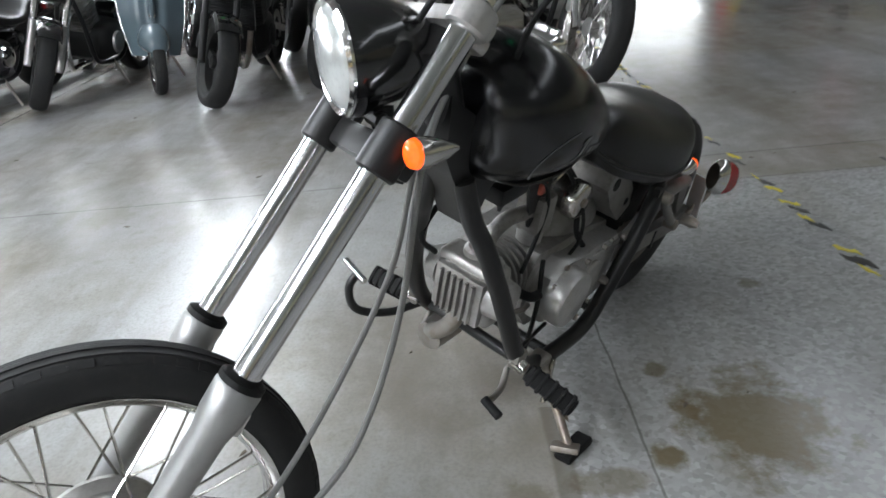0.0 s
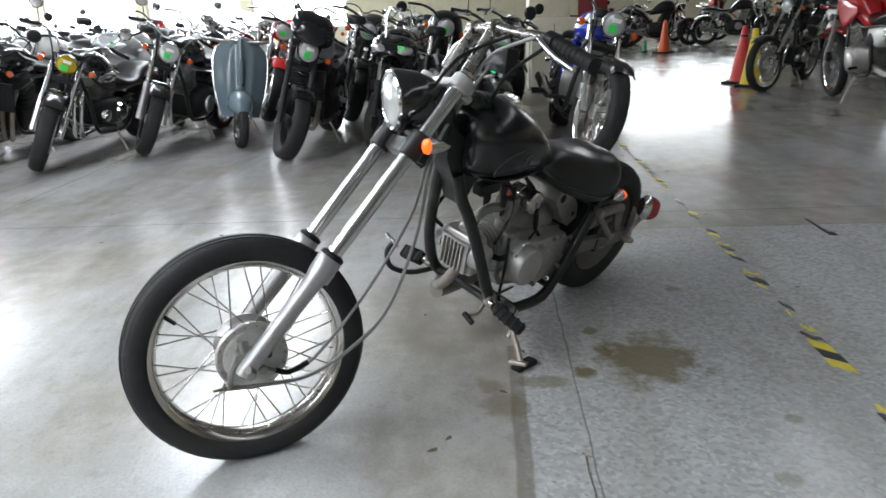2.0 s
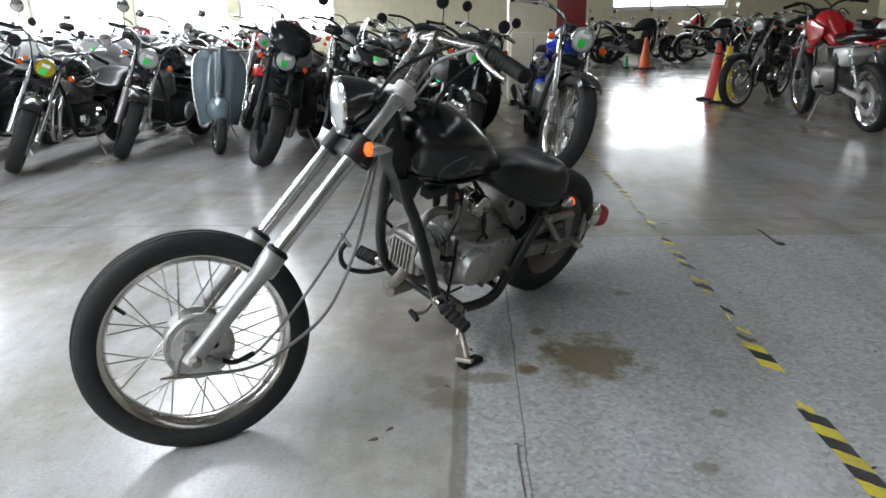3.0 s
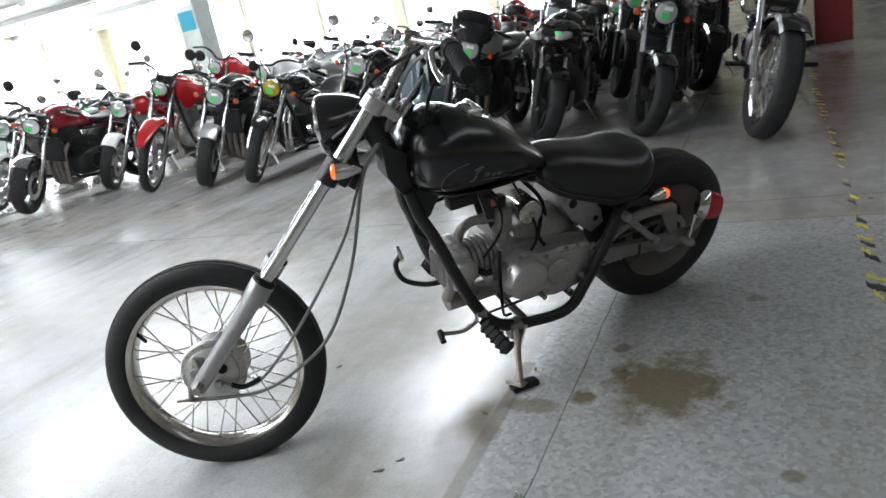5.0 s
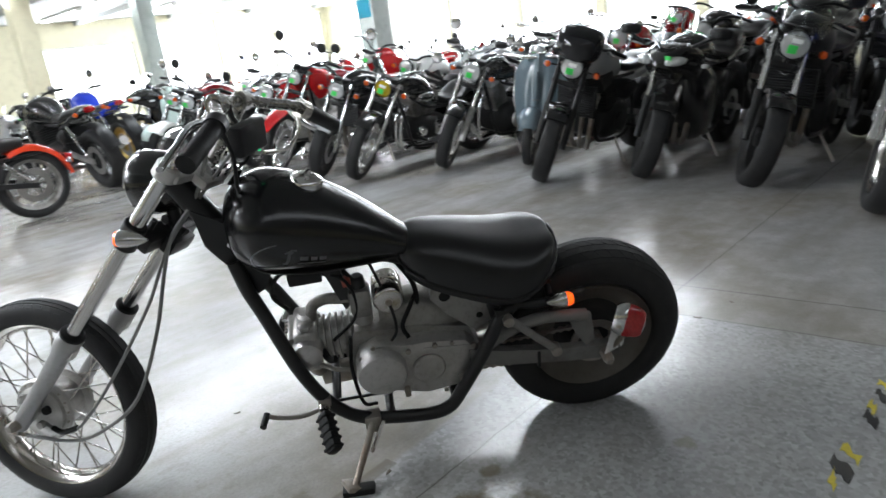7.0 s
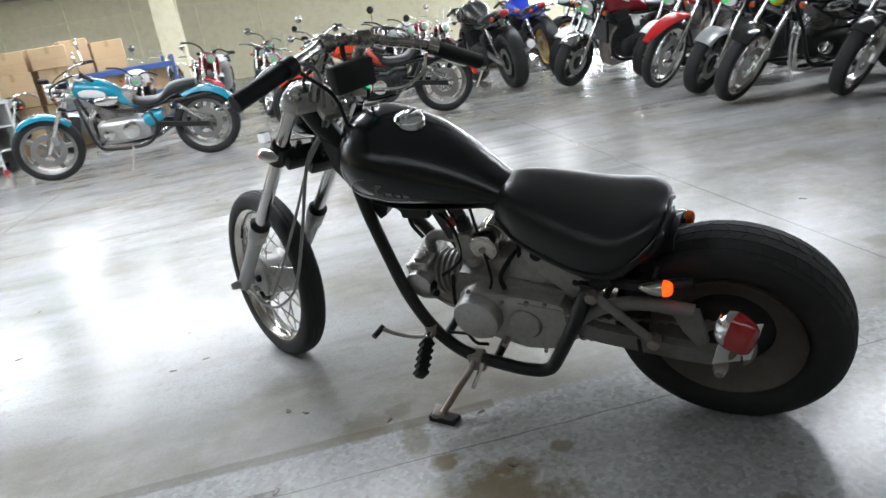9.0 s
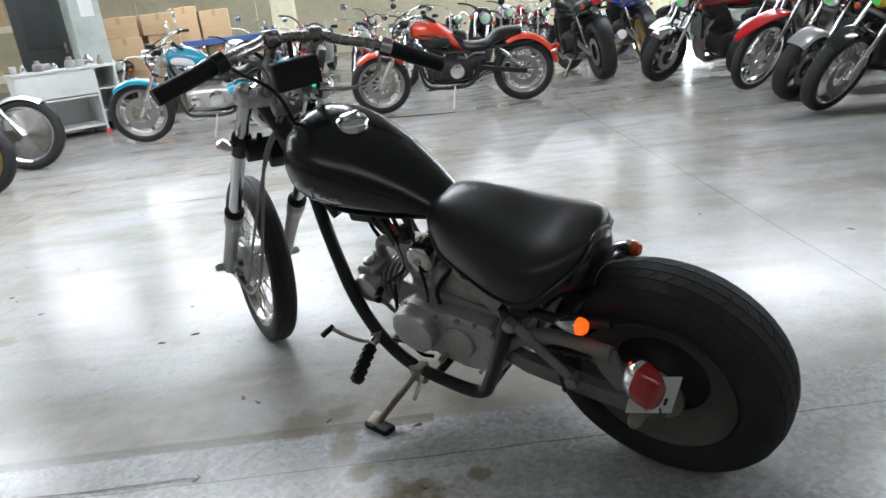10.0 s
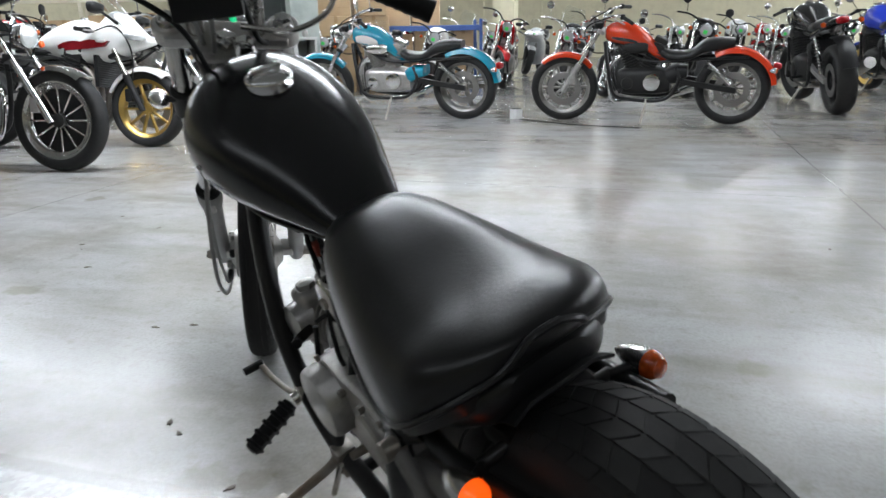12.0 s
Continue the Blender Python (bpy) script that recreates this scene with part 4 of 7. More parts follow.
cover = body_part("finned_head_cover", new_block((-0.694, -0.005, 0.345), (0.018, 0.096, 0.090), 0.005), ALLOY, "square finned cover on the cylinder head", parent=engine)
for k in range(6):
    body_part("fin", new_block((-0.706, -0.0375 + 0.013 * k, 0.345), (0.012, 0.0045, 0.078), 0.001), ALLOY, parent=cover)
body_part("intake_pipe", new_tube([(-0.645, -0.005, 0.405), (-0.635, -0.01, 0.440), (-0.605, -0.015, 0.458), (-0.565, -0.02, 0.455), (-0.54, -0.02, 0.45)], 0.0135, 16), ALLOY_DARK, parent=engine)
carb = body_part("carburettor", new_block((-0.525, -0.02, 0.445), (0.05, 0.055, 0.075), 0.012), ALLOY_DARK, parent=engine)
body_part("carburettor_bowl", lathe(bmesh.new(), [(-0.035, 0.018), (-0.03, 0.023), (0.0, 0.024)], (-0.525, -0.02, 0.415), "z", 20), ALLOY, parent=carb)
body_part("carburettor_top", lathe(bmesh.new(), [(0.0, 0.018), (0.025, 0.017), (0.03, 0.012)], (-0.525, -0.02, 0.48), "z", 20), DARK_PLASTIC, parent=carb)
filt = body_part("air_filter", lathe(bmesh.new(), [(-0.066, 0.026), (-0.064, 0.031), (-0.058, 0.035), (-0.040, 0.0355), (-0.038, 0.0325), (-0.016, 0.0325), (-0.014, 0.0355), (0.02, 0.035), (0.028, 0.026)], (-0.462, -0.01, 0.462), "y", 32), DULL_CHROME, "round metal air filter", parent=engine)
body_part("filter_screw", lathe(bmesh.new(), [(-0.070, 0.008), (-0.062, 0.010)], (-0.462, -0.01, 0.462), "y", 12), STEEL, parent=filt)
body_part("red_tap", new_block((-0.548, -0.03, 0.505), (0.02, 0.02, 0.022), 0.005), surface("faded_red_rubber", (0.45, 0.10, 0.07), 0.5), parent=engine)
body_part("coil", new_block((-0.635, -0.02, 0.532), (0.075, 0.035, 0.03), 0.006), DARK_PLASTIC, "black ignition coil")
for line, r, mt in (([(-0.60, -0.02, 0.53), (-0.555, -0.04, 0.52), (-0.535, -0.045, 0.47), (-0.545, -0.045, 0.41), (-0.60, -0.06, 0.37)], 0.004, SOFT_RUBBER),
                    ([(-0.56, 0.0, 0.55), (-0.55, -0.02, 0.53), (-0.53, -0.03, 0.50)], 0.005, SOFT_RUBBER),
                    ([(-0.49, -0.03, 0.54), (-0.46, -0.075, 0.45), (-0.455, -0.085, 0.39), (-0.47, -0.08, 0.355)], 0.0035, SOFT_RUBBER),
                    ([(-0.70, 0.05, 0.40), (-0.73, 0.06, 0.44), (-0.70, 0.05, 0.50), (-0.62, 0.02, 0.53)], 0.005, SOFT_RUBBER),
                    ([(-0.44, 0.02, 0.52), (-0.40, -0.02, 0.46), (-0.40, -0.05, 0.39)], 0.006, SOFT_RUBBER),
                    ([(-0.56, -0.075, 0.385), (-0.57, -0.09, 0.30), (-0.56, -0.085, 0.19), (-0.53, -0.07, 0.165)], 0.0045, SOFT_RUBBER),
                    ([(-0.64, -0.10, 0.225), (-0.56, -0.09, 0.215), (-0.50, -0.085, 0.21)], 0.004, FRAME_BLACK)):
    body_part("hose", new_tube(line, r, 8), mt)
for x, z in ((-0.545, 0.335), (-0.515, 0.362), (-0.335, 0.336), (-0.283, 0.27), (-0.36, 0.198), (-0.50, 0.238)):
    body_part("case_bolt", bolt((x, -0.098, z), 0.0055, 0.007), STEEL, parent=engine)
body_part("cover_rib", new_block((-0.345, -0.0995, 0.325), (0.11, 0.004, 0.006), 0.0015, Matrix.Rotation(radians(7), 3, "Y")), ALLOY, parent=engine)
body_part("kick_shaft", lathe(bmesh.new(), [(-0.118, 0.006), (-0.116, 0.009), (-0.095, 0.010)], (-0.318, 0, 0.232), "y", 14), STEEL, parent=engine)
body_part("gear_shaft", lathe(bmesh.new(), [(-0.125, 0.005), (-0.123, 0.007), (-0.095, 0.008)], (-0.452, 0, 0.222), "y", 12), STEEL, parent=engine)
body_part("valve_cap", lathe(bmesh.new(), [(0.0, 0.017), (0.012, 0.017), (0.016, 0.010)], (-0.66, -0.04, 0.402), "z", 6), ALLOY, parent=engine)
body_part("spark_plug", new_tube([(-0.628, -0.066, 0.35), (-0.615, -0.095, 0.348), (-0.60, -0.103, 0.352)], 0.0085, 10), SOFT_RUBBER, "black rubber plug cap", parent=engine)
body_part("oil_pipe", new_tube([(-0.66, -0.055, 0.315), (-0.60, -0.072, 0.292), (-0.565, -0.07, 0.285)], 0.0055, 8), STEEL, parent=engine)
body_part("breather", new_tube([(-0.40, -0.02, 0.43), (-0.42, -0.05, 0.415), (-0.44, -0.07, 0.385), (-0.43, -0.085, 0.36)], 0.0055, 8), SOFT_RUBBER, parent=engine)
body_part("gearbox_hump", hull([(-0.49, 0.03, 0.40, 0.34), (-0.44, 0.055, 0.43, 0.33), (-0.37, 0.06, 0.43, 0.32), (-0.31, 0.045, 0.40, 0.32)], 10, 0.4, 2.6, 20), ALLOY_DARK, parent=engine)
# exhaust and the stub of its silencer
body_part("exhaust_pipe", new_tube([(-0.655, 0.0, 0.30), (-0.668, 0.02, 0.24), (-0.655, 0.06, 0.19), (-0.60, 0.10, 0.165), (-0.45, 0.12, 0.16), (-0.20, 0.13, 0.19)], 0.016, 14), STEEL)
body_part("silencer", lathe(bmesh.new(), [(-0.05, 0.012), (-0.045, 0.028), (0.0, 0.03), (0.40, 0.032), (0.42, 0.02)], (-0.612, 0.066, 0.172), "x", 24), STEEL, "dull rusty grey silencer")
# side box under the saddle
toolbox = body_part("battery_box", skin(bmesh.new(), [[Vector((x, y, z)) for x, z in ((-0.365, 0.485), (-0.30, 0.475), (-0.245, 0.41), (-0.235, 0.365), (-0.275, 0.345), (-0.335, 0.40), (-0.37, 0.45))] for y in (-0.078, 0.06)]), ALLOY_DARK, "grey pressed metal side box")
for x, z, r in ((-0.338, 0.452, 0.013), (-0.262, 0.385, 0.008)):
    body_part("box_hole", lathe(bmesh.new(), [(-0.0795, r * 0.5), (-0.0795, r), (-0.07, r)], (x, 0, z), "y", 12), SOFT_RUBBER, parent=toolbox)

# swing arm, struts, chain
for s in (-1, 1):
    arm = body_part("swing_arm", skin(bmesh.new(), [[Vector((x, s * (y + d), z + e)) for d, e in ((-0.011, -h), (0.011, -h), (0.011, h), (-0.011, h))] for x, y, z, h in
        ((-0.31, 0.085, 0.285, 0.022), (-0.22, 0.105, 0.274, 0.021), (-0.06, 0.113, 0.255, 0.019), (0.03, 0.113, 0.247, 0.020), (0.062, 0.113, 0.246, 0.016))]), GREY_PAINT, "grey box-section swing arm", sharp=25)
    body_part("upper_arm", new_tube([(-0.265, s * 0.10, 0.30), (-0.20, s * 0.11, 0.35), (-0.12, s * 0.112, 0.37), (-0.02, s * 0.112, 0.358)], 0.0145, 12), GREY_PAINT, parent=arm)
    body_part("arm_plate", plate(bmesh.new(), [(-0.065, 0.362), (-0.01, 0.364), (0.002, 0.285), (-0.02, 0.27), (-0.045, 0.31)], s * 0.113 - 0.005, s * 0.113 + 0.005), GREY_PAINT, parent=arm)
    body_part("arm_band", new_block((-0.135, s * 0.11, 0.256), (0.008, 0.026, 0.046), 0.002), DARK_PLASTIC, parent=arm)
    strut = body_part("strut", new_tube([(-0.208, s * 0.130, 0.400), (-0.099, s * 0.135, 0.290)], 0.0095, 12, smooth=False), GREY_PAINT, "plain grey rear strut")
    for x, z in ((-0.208, 0.400), (-0.099, 0.290)):
        body_part("strut_bolt", lathe(bmesh.new(), [(-0.016, 0.007), (-0.013, 0.0125), (0.013, 0.0125), (0.016, 0.007)], (x, s * 0.134, z), "y", 14), STEEL, parent=strut)
    body_part("strut_bracket", plate(bmesh.new(), [(-0.235, 0.425), (-0.195, 0.415), (-0.198, 0.38), (-0.228, 0.38)], s * 0.122 - 0.006, s * 0.122 + 0.006), FRAME_BLACK)
body_part("rear_axle", lathe(bmesh.new(), [(-0.165, 0.008), (-0.15, 0.014), (-0.128, 0.014), (0.128, 0.014), (0.16, 0.008)], (0.024, 0, 0.246), "y", 8), STEEL)
bm = bmesh.new()
chain_line = [Vector((-0.36, -0.07, 0.225)).lerp(Vector((0.02, -0.07, 0.205)), k / 76) for k in range(77)] + [Vector((0.055, -0.07, 0.235)), Vector((0.055, -0.07, 0.265))] + [Vector((0.02, -0.07, 0.292)).lerp(Vector((-0.36, -0.07, 0.285)), k / 76) for k in range(77)]
skin(bm, [[q + Vector((0, y * (1.0 if k % 4 < 2 else 0.55), z * (1.0 if k % 4 < 2 else 0.7))) for y, z in ((-0.006, -0.0045), (0.006, -0.0045), (0.006, 0.0045), (-0.006, 0.0045))] for k, q in enumerate(chain_line)])
body_part("chain", bm, STEEL, "rusty drive chain")

# rear wheel: wide low tyre on a grey pressed rim
RC = (0.020, 0, 0.236)
rear = body_part("rear_wheel", turned(RC, lathe(bmesh.new(), [(-0.050, 0.143), (-0.056, 0.151), (-0.048, 0.153), (-0.040, 0.139), (0.040, 0.139), (0.048, 0.153), (0.056, 0.151), (0.050, 0.143),
    (0.036, 0.132), (0.030, 0.120), (0.02, 0.116), (-0.02, 0.116), (-0.030, 0.120), (-0.036, 0.132)], sides=64, closed=True)), WHEEL_DIRTY, "dirty grey pressed steel wheel")
body_part("tyre", turned(RC, wheel_tyre(bmesh.new(), 0.2325, 0.143, 0.138, 80)), RUBBER, "wide rounded tyre", parent=rear)


def tyre_radius(y, radius, rim, width):
    c = min(1.0, abs(2 * y / width)) ** (1 / 0.75)
    return (radius + rim) / 2 + (radius - rim) / 2 * math.sqrt(max(0.0, 1 - c * c)) ** 0.8


def tread_block(bm, a0, a1, y0, y1, skew, radius, rim, width, lift):
    """A low block on the tyre between two angles and two widths, skewed along the tread."""
    low, high = [], []
    for a, y in ((a0, y0), (a1, y0), (a1, y1), (a0, y1)):
        a = a + skew * (y - y0)
        r = tyre_radius(y, radius, rim, width)
        low.append(bm.verts.new(((r - 0.004) * math.cos(a), y, (r - 0.004) * math.sin(a))))
        high.append(bm.verts.new(((r + lift) * math.cos(a), y, (r + lift) * math.sin(a))))
    bm.faces.new(high)
    for k in range(4):
        bm.faces.new((low[k], low[(k + 1) % 4], high[(k + 1) % 4], high[k]))


bm = bmesh.new()
n = 46
for k in range(n):
    a = 2 * math.pi * k / n
    w = 2 * math.pi / n
    for s in (-1, 1):
        tread_block(bm, a, a + w * 0.9, s * 0.002, s * 0.022, s * 3.4, 0.2325, 0.143, 0.138, 0.0009)
        tread_block(bm, a + w * 0.35, a + w * 1.22, s * 0.0245, s * 0.046, -s * 2.6, 0.2325, 0.143, 0.138, 0.0009)
        tread_block(bm, a + w * 0.1, a + w * 0.95, s * 0.0475, s * 0.058, s * 2.0, 0.2325, 0.143, 0.138, 0.0008)
body_part("tread", turned(RC, bm), RUBBER, parent=rear)
body_part("hub", turned(RC, lathe(bmesh.new(), [(-0.055, 0.02), (-0.05, 0.05), (-0.03, 0.06), (-0.016, 0.075), (-0.012, 0.119), (0.012, 0.119), (0.016, 0.075), (0.05, 0.03)], sides=36)), ENGINE_BLACK, parent=rear)
body_part("rim_dish", turned(RC, lathe(bmesh.new(), [(-0.046, 0.1425), (-0.040, 0.134), (-0.030, 0.120), (-0.024, 0.100), (-0.020, 0.092), (-0.016, 0.092), (-0.018, 0.100), (-0.026, 0.122), (-0.036, 0.137), (-0.042, 0.1435)], sides=64, closed=True)), WHEEL_DIRTY, parent=rear)
body_part("sprocket", turned(RC, lathe(bmesh.new(), [(-0.073, 0.045), (-0.073, 0.062), (-0.067, 0.062), (-0.067, 0.045)], sides=36, closed=True)), STEEL, parent=rear)
for k in range(6):
    a = 2 * math.pi * k / 6 + 0.3
    body_part("rim_bolt", turned(RC, bolt((0.098 * math.cos(a), -0.013, 0.098 * math.sin(a)), 0.006, 0.008)), SOFT_RUBBER, parent=rear)
# curved black sheet added to stand for the shade under the saddle
bm = bmesh.new()
rings = []
for k in range(15):
    a = radians(108 + 4.2 * k)
    rings.append([Vector((0.020 + r * math.cos(a), y, 0.236 + r * math.sin(a))) for y, r in ((-0.066, 0.247), (-0.04, 0.256), (0.04, 0.256), (0.066, 0.247), (0.064, 0.244), (0.04, 0.252), (-0.04, 0.252), (-0.064, 0.244))])
body_part("mudguard", skin(bm, rings), DARK_PLASTIC, "black curved sheet standing for the shade under the saddle")

# rear indicators on a bar
bm = bmesh.new()
tube(bm, [(-0.10, -0.09, 0.41), (-0.088, 0, 0.425), (-0.10, 0.09, 0.41)], 0.008, 10)
block(bm, (-0.11, 0, 0.42), (0.05, 0.12, 0.03), bevel=0.006)
body_part("indicator_bar", bm, FRAME_BLACK)
for s in (-1, 1):
    ind = body_part("rear_indicator", lathe(bmesh.new(), [(0.010, 0.016), (0.0, 0.017), (-0.015, 0.014), (-0.030, 0.008), (-0.038, 0.003)], (-0.078, s * 0.120, 0.418), "x", 24), POLISHED, "pointed chrome indicator with amber lens")
    body_part("lens", lathe(bmesh.new(), [(-0.004, 0.0163), (0.005, 0.0152), (0.011, 0.011), (0.013, 0.004)], (-0.065, s * 0.120, 0.418), "x", 24), LENS_LIT if s < 0 else LENS_AMBER, parent=ind)
    body_part("stalk", new_tube([(-0.082, s * 0.11, 0.416), (-0.098, s * 0.085, 0.41)], 0.007, 10, smooth=False), FRAME_BLACK, parent=ind)

# tail lamp and bare plate bracket at the left end of the axle
TAIL = TO_BODY @ Matrix.Translation((0.052, -0.160, 0.364)) @ Matrix.Rotation(radians(-24), 4, "Z") @ Matrix.Rotation(radians(-14), 4, "X") @ Matrix.Rotation(radians(12), 4, "Y")
tail = part("tail_lamp", moved(skin(bmesh.new(), [[Vector((x, k * 0.023 * math.cos(a), k * 0.040 * math.sin(a))) for a in (2 * math.pi * i / 32 for i in range(32))] for x, k in ((-0.022, 0.75), (-0.012, 0.97), (0.0, 1.06), (0.004, 1.06))]), TAIL), CHROME, hero, "oval red tail lamp with chrome base")
part("lens", moved(skin(bmesh.new(), [[Vector((x, k * 0.023 * math.copysign(abs(math.cos(a)) ** 0.8, math.cos(a)), k * 0.040 * math.copysign(abs(math.sin(a)) ** 0.8, math.sin(a)))) for a in (2 * math.pi * i / 32 for i in range(32))] for x, k in ((0.003, 1.0), (0.018, 0.97), (0.034, 0.86), (0.044, 0.68), (0.048, 0.3))]), TAIL), LENS_RED, tail)
part("plate_bracket", moved(block(bmesh.new(), (0.002, 0.046, -0.058), (0.003, 0.082, 0.090), Matrix.Rotation(radians(-28), 3, "Z"), bevel=0.001, segments=1), TAIL), PAPER, tail, "bare pale plate holder")
part("bracket_slot", moved(block(bmesh.new(), (0.0150, 0.066, -0.072), (0.003, 0.006, 0.016), Matrix.Rotation(radians(-28), 3, "Z"), bevel=0.0005, segments=1), TAIL), DARK_PLASTIC, tail)
part("lamp_stay", moved(tube(bmesh.new(), [(0.03, -0.125, 0.25), (0.05, -0.14, 0.285), (0.066, -0.155, 0.335)], 0.007, 8), TO_BODY), STEEL, tail)

# side stand, pegs and pedals
FOOT = BODY.inverted() @ Vector((0.885, 0.778, 0.012))
stand = body_part("side_stand", new_tube([(-0.55, -0.118, 0.17), (-0.552, -0.135, 0.15), tuple(Vector((-0.552, -0.135, 0.15)).lerp(FOOT, 0.55)), tuple(FOOT)], 0.0085, 12), STEEL, "worn steel side stand")
body_part("stand_pivot", new_block((-0.545, -0.112, 0.152), (0.04, 0.035, 0.05), 0.007), STEEL, parent=stand)
part("stand_foot", moved(block(bmesh.new(), (0, 0, 0.008), (0.075, 0.034, 0.016), bevel=0.005), HERO.inverted() @ pose(0.895, 0.778, 0.0, 0, 0, 15)), SOFT_RUBBER, stand, "black rubber foot")
part("stand_pad", moved(block(bmesh.new(), (0, 0, 0.018), (0.03, 0.05, 0.012), bevel=0.003), HERO.inverted() @ pose(0.872, 0.775, 0.0, 0, 20, 40)), STEEL, stand)
body_part("stand_spring", new_tube([(-0.52, -0.13, 0.165), (-0.56, -0.15, 0.09)], 0.0055, 8, smooth=False), DULL_CHROME, parent=stand)
for s in (-1, 1):
    peg = body_part("foot_peg", new_tube([(-0.648, s * 0.105, 0.238), (-0.65, s * 0.135, 0.232)], 0.012, 12, smooth=False), DULL_CHROME, "folding foot peg")
    pb = bmesh.new()
    tilt = -0.28 if s < 0 else -0.25
    way = Vector((0.15, s * 0.85, tilt)).normalized()
    start = Vector((-0.65, s * 0.135, 0.232))
    side, up = way.orthogonal().normalized(), way.cross(way.orthogonal().normalized())
    m3 = Matrix((way, side, up)).transposed()
    block(pb, start + way * 0.055, (0.10, 0.034, 0.026), m3, bevel=0.009)
    for k in range(5):
        block(pb, start + way * (0.018 + 0.019 * k), (0.009, 0.04, 0.032), m3, bevel=0.006)
    body_part("rubber", pb, SOFT_RUBBER, "black rubber pad", parent=peg)
    body_part("peg_bracket", new_block((-0.645, s * 0.115, 0.24), (0.03, 0.02, 0.034), 0.005), STEEL, parent=peg)
lever = body_part("shift_lever", new_tube([(-0.655, -0.105, 0.215), (-0.70, -0.125, 0.220), (-0.745, -0.137, 0.238), (-0.776, -0.142, 0.256)], 0.0055, 10), STEEL, "gear lever")
body_part("lever_rubber", new_tube([(-0.774, -0.136, 0.256), (-0.782, -0.172, 0.252)], 0.0075, 10, smooth=False), SOFT_RUBBER, parent=lever)
pedal = body_part("brake_pedal", new_tube([(-0.62, 0.12, 0.20), (-0.68, 0.15, 0.19), (-0.735, 0.18, 0.21), (-0.75, 0.19, 0.26), (-0.73, 0.19, 0.288)], 0.008, 10), FRAME_BLACK, "bent brake pedal")
body_part("pedal_tip", new_tube([(-0.738, 0.165, 0.287), (-0.725, 0.225, 0.292)], 0.0065, 10, smooth=False), CHROME, parent=pedal)

# ---- the parked motorcycles ----
def cast_spokes(bm, hub, rim, half, count, wide):
    for k in range(count):
        a = 2 * math.pi * k / count
        m = Matrix.Rotation(-a, 3, "Y")
        block(bm, m @ Vector(((hub + rim) / 2, 0, 0)), (rim - hub + 0.01, half, wide), m, bevel=0.004, segments=1)
    return bm


def bike_wheel(root, name, m, radius, width, rim_ratio, kind, rim_material, disc=True, sides=44):
    rim = radius * rim_ratio
    w = part(name, moved(lathe(bmesh.new(), [(-width * 0.36, rim * 0.985), (-width * 0.40, rim * 1.04), (-width * 0.33, rim * 1.03), (-width * 0.2, rim * 0.95), (width * 0.2, rim * 0.95), (width * 0.33, rim * 1.03),
        (width * 0.40, rim * 1.04), (width * 0.36, rim * 0.985), (width * 0.2, rim * 0.9), (-width * 0.2, rim * 0.9)], sides=40, closed=True), m), rim_material, root)
    part("tyre", moved(wheel_tyre(bmesh.new(), radius, rim, width, 44), m), RUBBER, w)
    half = max(0.03, width * 0.3)
    if kind == "wire":
        part("spokes", moved(spokes(bmesh.new(), 0.035, rim * 0.93, half, 32, 0.0022), m), CHROME, w)
        part("hub", moved(lathe(bmesh.new(), [(-half - 0.012, 0.03), (-half, 0.05), (-half * 0.6, 0.035), (half * 0.6, 0.035), (half, 0.05), (half + 0.012, 0.03)], sides=20), m), ALLOY, w)
    elif kind == "disc":
        part("hub", moved(lathe(bmesh.new(), [(-0.05, 0.03), (-0.04, 0.06), (-0.03, rim * 0.9), (0.03, rim * 0.9), (0.04, 0.06), (0.05, 0.03)], sides=40), m), POLISHED, w)
    else:
        count = {"cast3": 3, "cast5": 5, "cast10": 10, "cast12": 12}[kind]
        part("spokes", moved(cast_spokes(bmesh.new(), 0.04, rim * 0.94, 0.032, count, {3: 0.06, 5: 0.045, 10: 0.018, 12: 0.015}[count]), m), rim_material, w)
        part("hub", moved(lathe(bmesh.new(), [(-half - 0.01, 0.02), (-half, 0.045), (half, 0.045), (half + 0.01, 0.02)], sides=20), m), rim_material if kind != "cast12" else ENGINE_BLACK, w)
    if kind == "cast12" and rim_material is POLISHED:
        part("inner_disc", moved(lathe(bmesh.new(), [(-0.006, 0.04), (-0.006, rim * 0.84), (0.006, rim * 0.84), (0.006, 0.04)], sides=40, closed=True), m), DARK_PLASTIC, w)
        for y in (-1, 1):
            part("rim_ring", moved(lathe(bmesh.new(), [(y * width * 0.26, rim * 0.86), (y * width * 0.30, rim * 0.99), (y * width * 0.27, rim * 0.99), (y * width * 0.23, rim * 0.86)], sides=40, closed=True), m), POLISHED, w)
    if disc and kind != "cast12":
        part("brake_disc", moved(lathe(bmesh.new(), [(-half - 0.022, rim * 0.42), (-half - 0.022, rim * 0.68), (-half - 0.017, rim * 0.68), (-half - 0.017, rim * 0.42)], sides=36, closed=True), m), DISC_STEEL, w)
    return w


